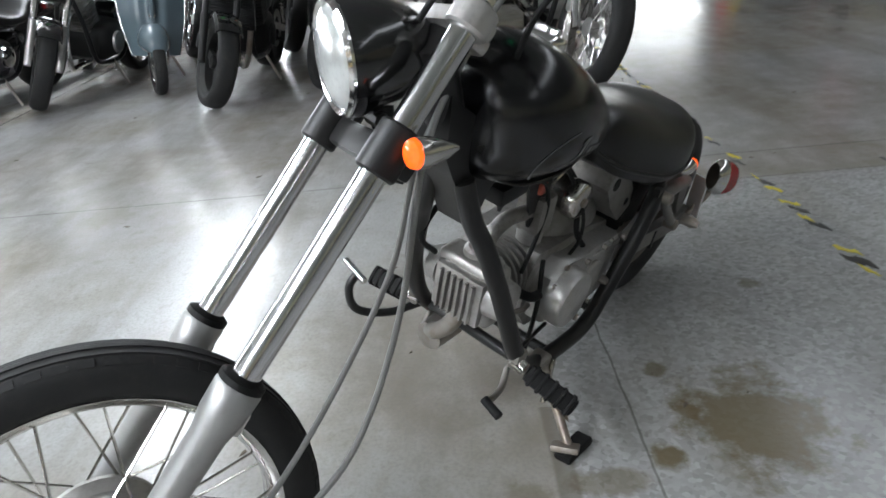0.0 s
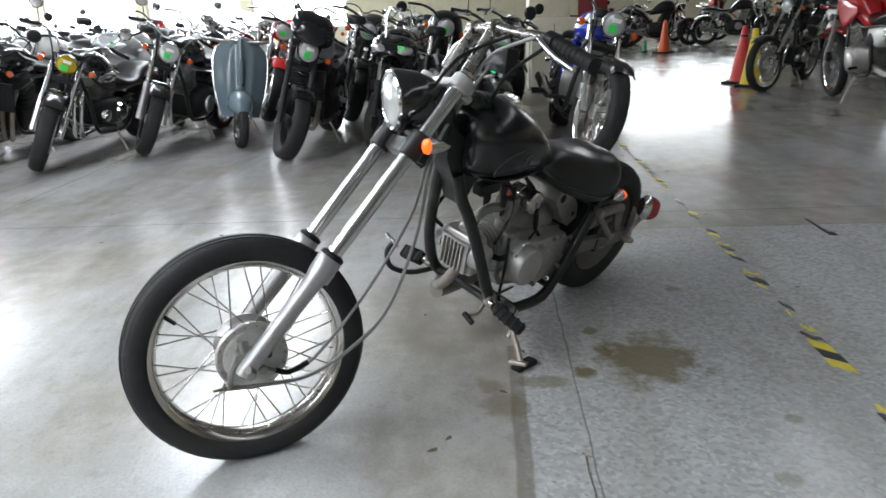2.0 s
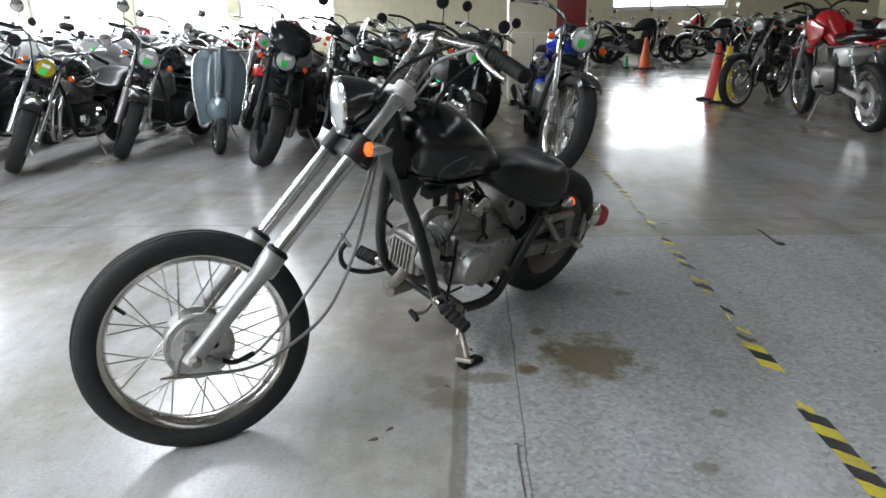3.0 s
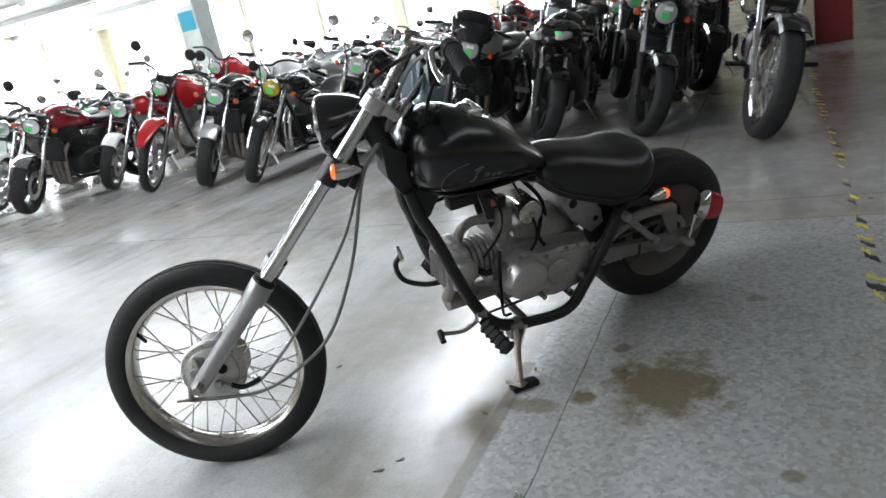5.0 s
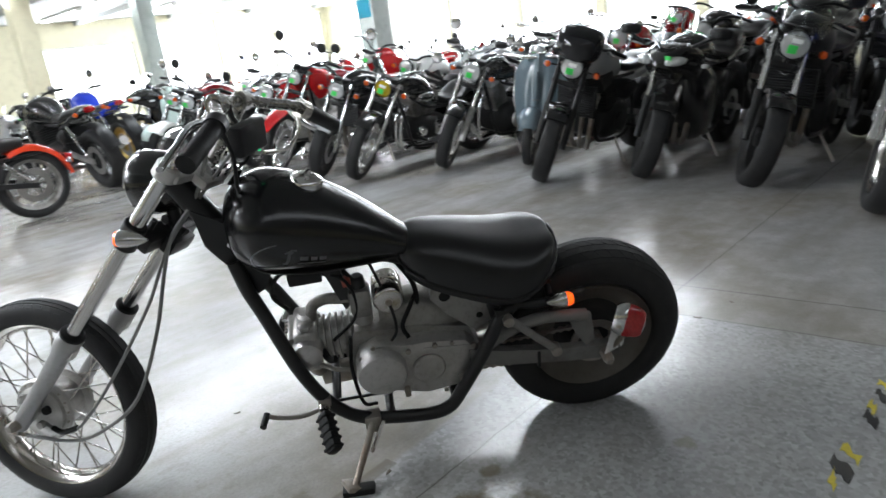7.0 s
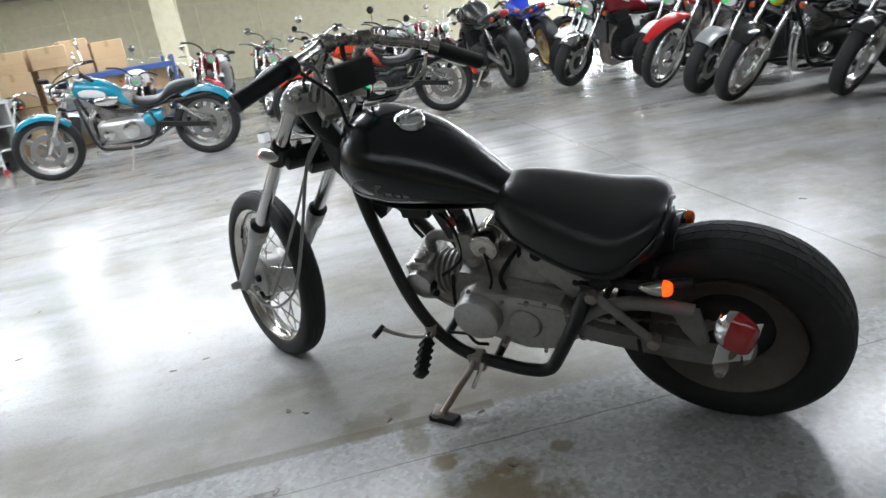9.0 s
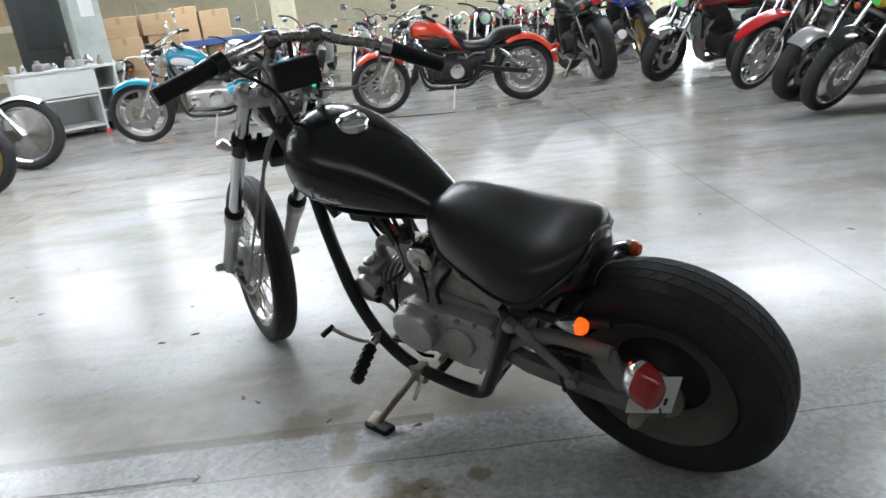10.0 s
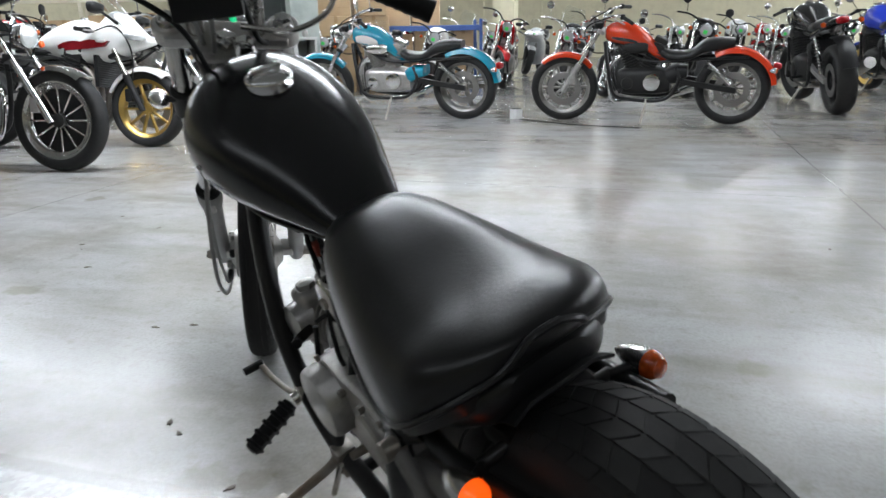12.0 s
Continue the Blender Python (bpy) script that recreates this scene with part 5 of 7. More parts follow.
def arc_guard(bm, radius, width, a0, a1, steps=14, lip=0.35):
    """A curved mudguard over a wheel at the origin, between two angles (0 is back, 90 is up)."""
    rings = []
    for k in range(steps + 1):
        a = radians(a0 + (a1 - a0) * k / steps)
        ring = []
        for y, r in ((-1, -lip), (-0.85, -0.08), (-0.45, 0.02), (0.45, 0.02), (0.85, -0.08), (1, -lip), (0.95, -lip - 0.04), (0.75, -0.14), (0.4, -0.05), (-0.4, -0.05), (-0.75, -0.14), (-0.95, -lip - 0.04)):
            rr = radius + r * width * 0.6
            ring.append(Vector((rr * math.cos(a), y * width / 2, rr * math.sin(a))))
        rings.append(ring)
    return skin(bm, rings)


SMALL_PARTS = {"caliper", "tag", "lamp_stay", "stalk", "lever", "switch", "mirror_glass", "control_cable", "brake_hose", "seat_rail", "spring", "filler_cap", "foot_peg", "front_cover", "air_box", "grip", "side_stand", "instrument", "rocker_cover", "hub", "triple_clamp", "radiator"}


def fins(bm, base, way, length, wide, deep, count):
    """A finned cylinder from base along way."""
    way = Vector(way).normalized()
    side = Vector((0, 1, 0))
    m = Matrix((side.cross(way), side, way)).transposed()
    rings = []

    def ring(h, wy, wx):
        c = Vector(base) + way * h
        rings.append([c + m @ Vector((x, y, 0)) for x, y in ((-wx, -wy * 0.8), (-wx * 0.8, -wy), (wx * 0.8, -wy), (wx, -wy * 0.8), (wx, wy * 0.8), (wx * 0.8, wy), (-wx * 0.8, wy), (-wx, wy * 0.8))])

    step = length / count
    for k in range(count):
        for h, f in ((0.0, 0.8), (0.45, 0.8), (0.5, 1.0), (0.95, 1.0)):
            ring((k + h) * step, wide / 2 * f, deep / 2 * f)
    for h, f in ((0.0, 0.9), (0.05, 0.92), (0.065, 0.8)):
        ring(length + h, wide / 2 * f, deep / 2 * f)
    skin(bm, rings)
    return bm


STYLES = {
    "naked": dict(rf=0.298, wf=0.13, rr=0.312, wr=0.165, wb=1.42, rake=25, leg=0.66, wheel="cast5", ratio=0.735),
    "sport": dict(rf=0.298, wf=0.13, rr=0.315, wr=0.18, wb=1.40, rake=24, leg=0.62, wheel="cast5", ratio=0.735),
    "cruiser": dict(rf=0.325, wf=0.115, rr=0.325, wr=0.165, wb=1.54, rake=31, leg=0.64, wheel="wire", ratio=0.74),
    "chopper": dict(rf=0.345, wf=0.10, rr=0.33, wr=0.17, wb=1.72, rake=37, leg=0.92, wheel="wire", ratio=0.78),
    "trail": dict(rf=0.345, wf=0.088, rr=0.325, wr=0.12, wb=1.42, rake=27, leg=0.82, wheel="wire", ratio=0.78),
    "classic": dict(rf=0.315, wf=0.12, rr=0.315, wr=0.13, wb=1.42, rake=27, leg=0.68, wheel="wire", ratio=0.74),
}


def motorcycle(at, rear, style, paint, label, lean=9.0, steer=24.0, fork=DULL_CHROME, guard=None, wheel=None, rim=None, lamp=LAMP_GLASS, sticker=True,
               screen="", mirrors=True, engine="four", seat_paint=LEATHER, group="parked motorcycles", light_paint=None, boots=False, scale=1.0, plain=False, trim=None):
    """A parked motorcycle: at is where the front tyre meets the floor, rear the direction (degrees) in which its tail points."""
    s = STYLES[style]
    p = PAINTS[paint] if isinstance(paint, str) else paint
    gp = PAINTS[guard] if guard in PAINTS else (guard or p)
    rim = rim or (ENGINE_BLACK if style in ("naked", "sport") else CHROME)
    kind = wheel or s["wheel"]
    rf, wf, rr, wr, wb, leg = s["rf"], s["wf"], s["rr"], s["wr"], s["wb"], s["leg"]
    root = thing("motorcycle", Matrix.Translation((at[0], at[1], 0)) @ Matrix.Rotation(radians(rear), 4, "Z") @ Matrix.Rotation(radians(lean), 4, "X") @ Matrix.Scale(scale, 4), label, "motorcycle", group)

    def piece(name, bm, material, parent, label="", sharp=38):
        """A part; on plainly built machines far off the smallest ones are left out."""
        if plain and name in SMALL_PARTS:
            bm.free()
            return parent
        return part(name, bm, material, parent, label, sharp)

    d = Vector((math.sin(radians(s["rake"])), 0, math.cos(radians(s["rake"]))))
    back = Vector((d.z, 0, -d.x))
    axle = Vector((0, 0, rf))
    crown = axle + d * leg
    pivot = crown + back * 0.055
    turn = Matrix.Translation(pivot) @ Matrix.Rotation(radians(steer), 4, d) @ Matrix.Translation(-pivot)
    drop = (turn @ axle).z - rf
    turn = Matrix.Translation((0, 0, -drop)) @ turn
    shift = turn @ axle
    turn = Matrix.Translation((-shift.x, -shift.y, 0)) @ turn
    wide = 0.10 if style != "trail" else 0.095
    # front end
    bike_wheel(root, "front_wheel", turn @ Matrix.Translation(axle), rf, wf, s["ratio"], kind, rim, not plain)
    for y in (-wide, wide):
        o = Vector((0, y, 0))
        if style in ("naked", "sport", "trail") and fork is not CHROME:
            lower, upper = (ENGINE_BLACK if style != "trail" else ALLOY), fork
        else:
            lower, upper = ALLOY if fork is not CHROME else CHROME, fork
        lg = piece("fork_leg", moved(tube(bmesh.new(), [axle + o - d * 0.02, axle + o + d * leg * 0.45], (0.024, 0.028), 14, smooth=False), turn), lower, root)
        piece("fork_tube", moved(tube(bmesh.new(), [axle + o + d * leg * 0.44, crown + o + d * 0.02], 0.021, 14, smooth=False), turn), upper, root)
        if boots:
            gb = bmesh.new()
            for k in range(8):
                q = axle + o + d * (leg * (0.47 + 0.05 * k))
                tube(gb, [q - d * 0.008, q + d * 0.008], 0.033, 12, smooth=False)
            piece("gaiter", moved(gb, turn), SOFT_RUBBER, lg)
        if style != "scooter":
            piece("caliper", moved(block(bmesh.new(), axle + o * 1.02 + Vector((0.09, 0, 0.10)), (0.06, 0.05, 0.10), bevel=0.012), turn), DARK_PLASTIC if style != "cruiser" else ALLOY, lg)
    for k, mt in ((0.72, FRAME_BLACK), (1.0, ALLOY if style in ("cruiser", "classic") else FRAME_BLACK)):
        piece("triple_clamp", moved(block(bmesh.new(), axle + d * leg * k + back * 0.02, (0.07, wide * 2 + 0.06, 0.035), Matrix.Rotation(radians(s["rake"]), 3, "Y"), bevel=0.012), turn), mt, root)
    if style == "trail":
        zf = 2 * rf + 0.05
        g = moved(hull([(-0.40, 0.035, zf - 0.13, zf - 0.15), (-0.26, 0.065, zf - 0.05, zf - 0.08), (-0.05, 0.085, zf, zf - 0.035), (0.14, 0.085, zf + 0.01, zf - 0.03), (0.30, 0.05, zf - 0.03, zf - 0.06)], 14, 0.5, 3, 18), Matrix.Translation((0, 0, -rf)))
    else:
        g = arc_guard(bmesh.new(), rf + 0.022, wf + 0.045, 38 if style == "cruiser" else 25, 128)
    piece("front_mudguard", moved(g, turn @ Matrix.Translation(axle)), gp, root)
    # lamp
    hx = axle + d * leg * 0.88 - back * (0.10 if style != "sport" else 0.22) + Vector((0, 0, 0.0))
    lm = turn @ Matrix.Translation(hx) @ Matrix.Rotation(radians(-4), 4, "Y")
    r = 0.088 if style in ("naked", "classic") else 0.078
    if style == "sport":
        fairing = root
    else:
        hl = piece("headlight", moved(lathe(bmesh.new(), [(-0.02, r * 0.93), (-0.03, r), (-0.01, r * 1.03), (0.03, r * 0.98), (0.075, r * 0.75), (0.10, r * 0.3)], axis="x", sides=28), lm), light_paint or (CHROME if style in ("cruiser", "classic", "chopper") else GLOSS_BLACK), root)
        piece("lens", moved(lathe(bmesh.new(), [(-0.022, r * 0.92), (-0.036, r * 0.82), (-0.046, r * 0.5), (-0.05, r * 0.15)], axis="x", sides=28), lm), lamp, hl)
        if sticker:
            piece("sticker", moved(block(bmesh.new(), (-0.05, 0.012, -0.022), (0.004, 0.055, 0.05), bevel=0.001, segments=1), lm), STICKER_GREEN, hl, "green paper sticker")
            piece("tag", moved(block(bmesh.new(), (-0.051, 0.0, 0.03), (0.004, 0.06, 0.026), bevel=0.001, segments=1), lm), PAPER, hl, "white paper tag")
        for y in (-1, 1):
            piece("lamp_stay", moved(tube(bmesh.new(), [Vector((0.02, y * r * 0.95, 0)), Vector((0.09, y * wide, -0.01))], 0.008, 6, smooth=False), lm), FRAME_BLACK, hl)
    if style not in ("sport", "trail"):
        for y in (-1, 1):
            q = hx + Vector((0.06, y * (wide + 0.09), -0.03))
            ind = piece("indicator", moved(lathe(bmesh.new(), [(-0.02, 0.022), (0.0, 0.027), (0.02, 0.02), (0.034, 0.006)], q, "x", 14), turn), CHROME if style in ("cruiser", "classic") else DARK_PLASTIC, root)
            piece("lens", moved(lathe(bmesh.new(), [(-0.034, 0.008), (-0.03, 0.02), (-0.018, 0.025)], q, "x", 14), turn), LENS_AMBER, ind)
            piece("stalk", moved(tube(bmesh.new(), [q, q + Vector((0.03, -y * 0.09, 0.0))], 0.007, 6, smooth=False), turn), DARK_PLASTIC, ind)
    # bars, grips, levers, mirrors
    rise = {"naked": 0.09, "sport": 0.0, "cruiser": 0.14, "chopper": 0.13, "trail": 0.12, "classic": 0.10}[style]
    half = {"naked": 0.36, "sport": 0.31, "cruiser": 0.41, "chopper": 0.38, "trail": 0.39, "classic": 0.36}[style]
    pull = {"naked": 0.12, "sport": 0.06, "cruiser": 0.24, "chopper": 0.20, "trail": 0.10, "classic": 0.15}[style]
    c = crown + back * 0.03 + d * 0.03
    line = []
    for y in (-1, 1):
        pts = [c + Vector((pull, y * half, rise * 0.75)), c + Vector((pull * 0.62, y * half * 0.62, rise)), c + Vector((0.02, y * half * 0.32, rise * 0.75)), c + Vector((0, y * 0.05, 0.02))]
        line += pts if y < 0 else pts[::-1]
    bar = piece("handlebar", moved(tube(bmesh.new(), line, 0.0125, 10), turn), CHROME if style in ("cruiser", "classic", "chopper") else DARK_PLASTIC, root)
    for y in (-1, 1):
        e0, e1 = c + Vector((pull, y * half, rise * 0.75)), c + Vector((pull * 0.68, y * half * 0.68, rise * 0.97))
        piece("grip", moved(tube(bmesh.new(), [e0 + (e0 - e1) * 0.08, e1], 0.0175, 10, smooth=False), turn), SOFT_RUBBER, bar)
        piece("lever", moved(tube(bmesh.new(), [e1 + Vector((-0.02, -y * 0.02, 0)), e1 + Vector((-0.07, y * 0.02, -0.01)), e0 + Vector((-0.06, 0, -0.01))], 0.007, 6), turn), ALLOY, bar)
        piece("switch", moved(block(bmesh.new(), e1, (0.045, 0.05, 0.045), bevel=0.01), turn), DARK_PLASTIC, bar)
        if mirrors and style != "sport":
            top = e1 + Vector((0.0, y * 0.06, 0.17))
            mr = piece("mirror", moved(lathe(bmesh.new(), [(-0.022, 0.012), (-0.016, 0.045), (-0.002, 0.056), (0.006, 0.055)], top, "x", 20), turn), CHROME if style in ("cruiser", "classic") else DARK_PLASTIC, root)
            piece("mirror_glass", moved(lathe(bmesh.new(), [(0.006, 0.052), (0.0085, 0.050), (0.009, 0.01)], top, "x", 20), turn), MIRROR, mr)
            piece("mirror_stem", moved(tube(bmesh.new(), [e1 + Vector((0, 0, 0.02)), e1 + Vector((-0.01, y * 0.03, 0.10)), top], 0.005, 6), turn), CHROME if style in ("cruiser", "classic") else DARK_PLASTIC, mr)
    dash = piece("instrument", moved(lathe(bmesh.new(), [(-0.03, 0.03), (-0.02, 0.042), (0.02, 0.044), (0.024, 0.036)], c + Vector((-0.045, -0.045, 0.03)), "z", 20), turn), DARK_PLASTIC, root)
    piece("instrument", moved(lathe(bmesh.new(), [(-0.03, 0.03), (-0.02, 0.042), (0.02, 0.044), (0.024, 0.036)], c + Vector((-0.045, 0.045, 0.03)), "z", 20), turn), DARK_PLASTIC, root)
    # cables
    cb = bmesh.new()
    tube(cb, [c + Vector((pull * 0.4, -half * 0.5, rise)), c + Vector((-0.16, -0.10, 0.02)), hx + Vector((0.05, -0.05, -0.18)), pivot + Vector((0.08, 0, -0.2))], 0.006, 6)
    piece("control_cable", moved(cb, turn), SOFT_RUBBER, root)
    cb = bmesh.new()
    tube(cb, [c + Vector((pull * 0.4, half * 0.5, rise)), c + Vector((-0.14, 0.12, 0.03)), hx + Vector((0.04, 0.08, -0.16)), axle + Vector((0.07, wide, 0.14))], 0.006, 6)
    piece("brake_hose", moved(cb, turn), SOFT_RUBBER, root)
    # frame and body, from the steering head back
    x0 = (axle + d * leg).x + 0.04
    z0 = (axle + d * leg).z
    seat_z = {"naked": 0.80, "sport": 0.82, "cruiser": 0.67, "chopper": 0.66, "trail": 0.87, "classic": 0.78}[style]
    low = 0.24 if style != "trail" else 0.32
    for y in (-1, 1):
        fr = bmesh.new()
        tube(fr, [(x0 + 0.02, y * 0.03, z0 - 0.12), (x0 + 0.06, y * 0.10, 0.55), (x0 + 0.12, y * 0.13, low + 0.06), (x0 + 0.26, y * 0.13, low), (wb * 0.62, y * 0.13, low), (wb * 0.70, y * 0.13, 0.40), (wb * 0.68, y * 0.11, seat_z - 0.14)], 0.017, 10)
        piece("frame_tube", fr, FRAME_BLACK, root)
        fr = bmesh.new()
        tube(fr, [(x0 + 0.05, y * 0.05, z0 - 0.08), (wb * 0.5, y * 0.08, seat_z - 0.08), (wb * 0.8, y * 0.10, seat_z - 0.07), (wb + 0.12, y * 0.09, seat_z - 0.05)], 0.015, 8)
        piece("seat_rail", fr, FRAME_BLACK, root)
        arm = piece("swing_arm", skin(bmesh.new(), [[Vector((x, y * (yy + e), z + f)) for e, f in ((-0.016, -0.024), (0.016, -0.024), (0.016, 0.024), (-0.016, 0.024))] for x, yy, z in ((wb * 0.66, 0.10, 0.42), (wb * 0.8, wr / 2 + 0.035, 0.38), (wb + 0.03, wr / 2 + 0.035, rr))]), ALLOY if style in ("naked", "sport", "trail") else FRAME_BLACK, root)
        if style != "sport":
            sh = piece("shock", tube(bmesh.new(), [(wb * 0.86, y * (wr / 2 + 0.05), seat_z - 0.10), (wb - 0.02, y * (wr / 2 + 0.05), rr + 0.06)], 0.017, 10, smooth=False), CHROME, root)
            cs = bmesh.new()
            e0, e1 = Vector((wb * 0.86, y * (wr / 2 + 0.05), seat_z - 0.13)), Vector((wb - 0.02, y * (wr / 2 + 0.05), rr + 0.10))
            tube(cs, [e0.lerp(e1, k / 72) + Vector((0.026 * math.cos(k * 0.785), 0.026 * math.sin(k * 0.785), 0)) for k in range(73)], 0.0045, 5, smooth=False)
            piece("spring", cs, CHROME if style != "naked" else DARK_PLASTIC, sh)
    # tank
    t0, t1 = x0 + 0.02, wb * 0.60
    top = z0 + (0.10 if style in ("naked", "sport") else 0.06 if style != "trail" else 0.07)
    if style in ("cruiser", "chopper"):
        keys = [(t0, 0.03, z0 + 0.0, z0 - 0.09), (t0 + 0.05, 0.10, z0 + 0.05, z0 - 0.12), (t0 + 0.18, 0.15, z0 + 0.06, z0 - 0.15), (t0 + 0.34, 0.13, z0 + 0.0, z0 - 0.18), (t1 - 0.02, 0.06, seat_z + 0.02, seat_z - 0.10), (t1 + 0.04, 0.02, seat_z - 0.03, seat_z - 0.08)]
    elif style == "trail":
        keys = [(t0 - 0.02, 0.04, z0 + 0.0, z0 - 0.12), (t0 + 0.06, 0.12, z0 + 0.05, z0 - 0.2), (t0 + 0.22, 0.13, z0 + 0.02, z0 - 0.24), (t1 - 0.04, 0.08, seat_z + 0.03, seat_z - 0.12), (t1 + 0.03, 0.05, seat_z, seat_z - 0.1)]
    else:
        keys = [(t0 - 0.01, 0.05, z0 + 0.02, z0 - 0.12), (t0 + 0.05, 0.14, top - 0.01, z0 - 0.15), (t0 + 0.18, 0.175, top + 0.02, z0 - 0.17), (t0 + 0.34, 0.15, top - 0.02, z0 - 0.17), (t1 - 0.02, 0.08, seat_z + 0.05, seat_z - 0.09), (t1 + 0.03, 0.05, seat_z + 0.01, seat_z - 0.08)]
    tk = piece("tank", hull(keys, 18, 0.42, 2.4, 24), p, root, sharp=60)
    piece("filler_cap", lathe(bmesh.new(), [(-0.02, 0.034), (0.008, 0.034), (0.014, 0.024)], (t0 + 0.17, 0, keys[2][2]), "z", 20), CHROME, tk)
    if trim:
        for y in (-1, 1):
            rows = []
            for k in range(11):
                x = t0 + 0.07 + 0.24 * k / 10
                q = min(spline(keys, 120), key=lambda r: abs(r[0] - x))
                mid = q[3] + (q[2] - q[3]) * 0.42
                tall = trim[1] * math.sin(math.pi * (0.06 + 0.88 * k / 10)) ** 0.5
                rows.append([Vector((x, y * (q[1] * (1 - min(0.98, abs(f * tall + trim[2]) / ((q[2] - mid) if f * tall + trim[2] > 0 else (mid - q[3]))) ** 2.4) ** (1 / 2.4) + lift), mid + f * tall + trim[2])) for f, lift in ((-1, 0.0015), (-0.5, 0.0015), (0, 0.0015), (0.5, 0.0015), (1, 0.0015), (1, -0.004), (0.5, -0.004), (0, -0.004), (-0.5, -0.004), (-1, -0.004))])
            piece("tank_panel", skin(bmesh.new(), rows), trim[0], tk, "contrasting tank panel", 60)
    if style == "trail":
        for y in (-1, 1):
            shroud = piece("shroud", hull([(t0 - 0.06, 0.012, z0 - 0.04, z0 - 0.16), (t0 + 0.04, 0.022, z0 - 0.02, z0 - 0.30), (t0 + 0.18, 0.024, z0 - 0.05, z0 - 0.26), (t0 + 0.34, 0.014, z0 - 0.10, z0 - 0.16)], 10, 0.5, 3, 16), p, tk)
            for v in shroud.data.vertices:
                v.co.y += y * 0.135
    # seat
    s0 = t1 - 0.03
    if style in ("cruiser", "chopper"):
        keys = [(s0, 0.06, seat_z + 0.03, seat_z - 0.05), (s0 + 0.10, 0.13, seat_z + 0.0, seat_z - 0.09), (s0 + 0.26, 0.16, seat_z + 0.0, seat_z - 0.08), (s0 + 0.38, 0.15, seat_z + 0.09, seat_z - 0.03), (s0 + 0.52, 0.12, seat_z + 0.11, seat_z + 0.0), (s0 + 0.64, 0.09, seat_z + 0.10, seat_z + 0.02)]
    elif style == "sport":
        keys = [(s0, 0.07, seat_z + 0.03, seat_z - 0.06), (s0 + 0.14, 0.14, seat_z + 0.0, seat_z - 0.06), (s0 + 0.30, 0.14, seat_z + 0.02, seat_z - 0.05), (s0 + 0.38, 0.12, seat_z + 0.11, seat_z + 0.02), (s0 + 0.58, 0.09, seat_z + 0.13, seat_z + 0.06)]
    else:
        keys = [(s0, 0.07, seat_z + 0.03, seat_z - 0.05), (s0 + 0.12, 0.12, seat_z + 0.01, seat_z - 0.06), (s0 + 0.30, 0.14, seat_z + 0.02, seat_z - 0.05), (s0 + 0.40, 0.135, seat_z + 0.06, seat_z - 0.03), (s0 + 0.60, 0.11, seat_z + 0.07, seat_z - 0.01), (s0 + 0.68, 0.07, seat_z + 0.05, seat_z + 0.0)]
    piece("seat", hull(keys, 16, 0.5, 2.8, 20), seat_paint, root, sharp=60)
    # tail
    if style in ("cruiser", "chopper", "classic"):
        piece("rear_mudguard", moved(arc_guard(bmesh.new(), rr + 0.05, wr + 0.06, 8, 118), Matrix.Translation((wb, 0, rr))), p if style != "classic" else CHROME, root)
        tq = Vector((wb + rr + 0.03, 0, rr + 0.20))
    elif style == "trail":
        piece("rear_mudguard", hull([(s0 + 0.45, 0.10, seat_z - 0.01, seat_z - 0.07), (s0 + 0.70, 0.09, seat_z - 0.02, seat_z - 0.06), (s0 + 0.95, 0.08, seat_z + 0.01, seat_z - 0.02), (s0 + 1.02, 0.06, seat_z + 0.01, seat_z - 0.01)], 12, 0.5, 3, 16), p, root)
        piece("side_panel", hull([(s0 + 0.05, 0.10, seat_z - 0.08, seat_z - 0.28), (s0 + 0.25, 0.13, seat_z - 0.06, seat_z - 0.28), (s0 + 0.45, 0.11, seat_z - 0.06, seat_z - 0.16)], 8, 0.5, 3, 16), PAINTS["white"], root)
        tq = Vector((s0 + 0.98, 0, seat_z - 0.03))
    else:
        piece("tail_cowl", hull([(s0 + 0.20, 0.13, seat_z - 0.04, seat_z - 0.15), (s0 + 0.42, 0.125, seat_z + 0.0, seat_z - 0.11), (s0 + 0.62, 0.10, seat_z + 0.05, seat_z - 0.03), (s0 + 0.74, 0.05, seat_z + 0.06, seat_z + 0.02)], 12, 0.5, 2.8, 20), p, root)
        piece("rear_mudguard", moved(arc_guard(bmesh.new(), rr + 0.07, wr * 0.8, 18, 95, lip=0.1), Matrix.Translation((wb, 0, rr))), DARK_PLASTIC, root)
        tq = Vector((s0 + 0.74, 0, seat_z + 0.03))
    tl = piece("tail_lamp", moved(hull([(-0.03, 0.05, 0.03, -0.03), (0.0, 0.055, 0.035, -0.035), (0.03, 0.045, 0.025, -0.025), (0.04, 0.02, 0.01, -0.01)], 8, 0.5, 3, 16), Matrix.Translation(tq)), LENS_RED, root)
    for y in (-1, 1) if not plain else ():
        q = tq + Vector((-0.03, y * 0.15, -0.02))
        ind = piece("indicator", lathe(bmesh.new(), [(-0.034, 0.006), (-0.02, 0.018), (0.0, 0.025), (0.016, 0.024)], q, "x", 12), DARK_PLASTIC if style != "cruiser" else CHROME, root)
        piece("lens", lathe(bmesh.new(), [(0.014, 0.024), (0.026, 0.02), (0.03, 0.008)], q, "x", 12), LENS_AMBER, ind)
        piece("stalk", tube(bmesh.new(), [q, q - Vector((0, y * 0.11, 0))], 0.007, 6, smooth=False), DARK_PLASTIC, ind)
    bike_wheel(root, "rear_wheel", Matrix.Translation((wb, 0, rr)), rr, wr, s["ratio"] * 0.96, kind if kind != "disc" else "cast5", rim, not plain)
    # engine
    ex = (x0 + 0.10 + wb * 0.66) / 2
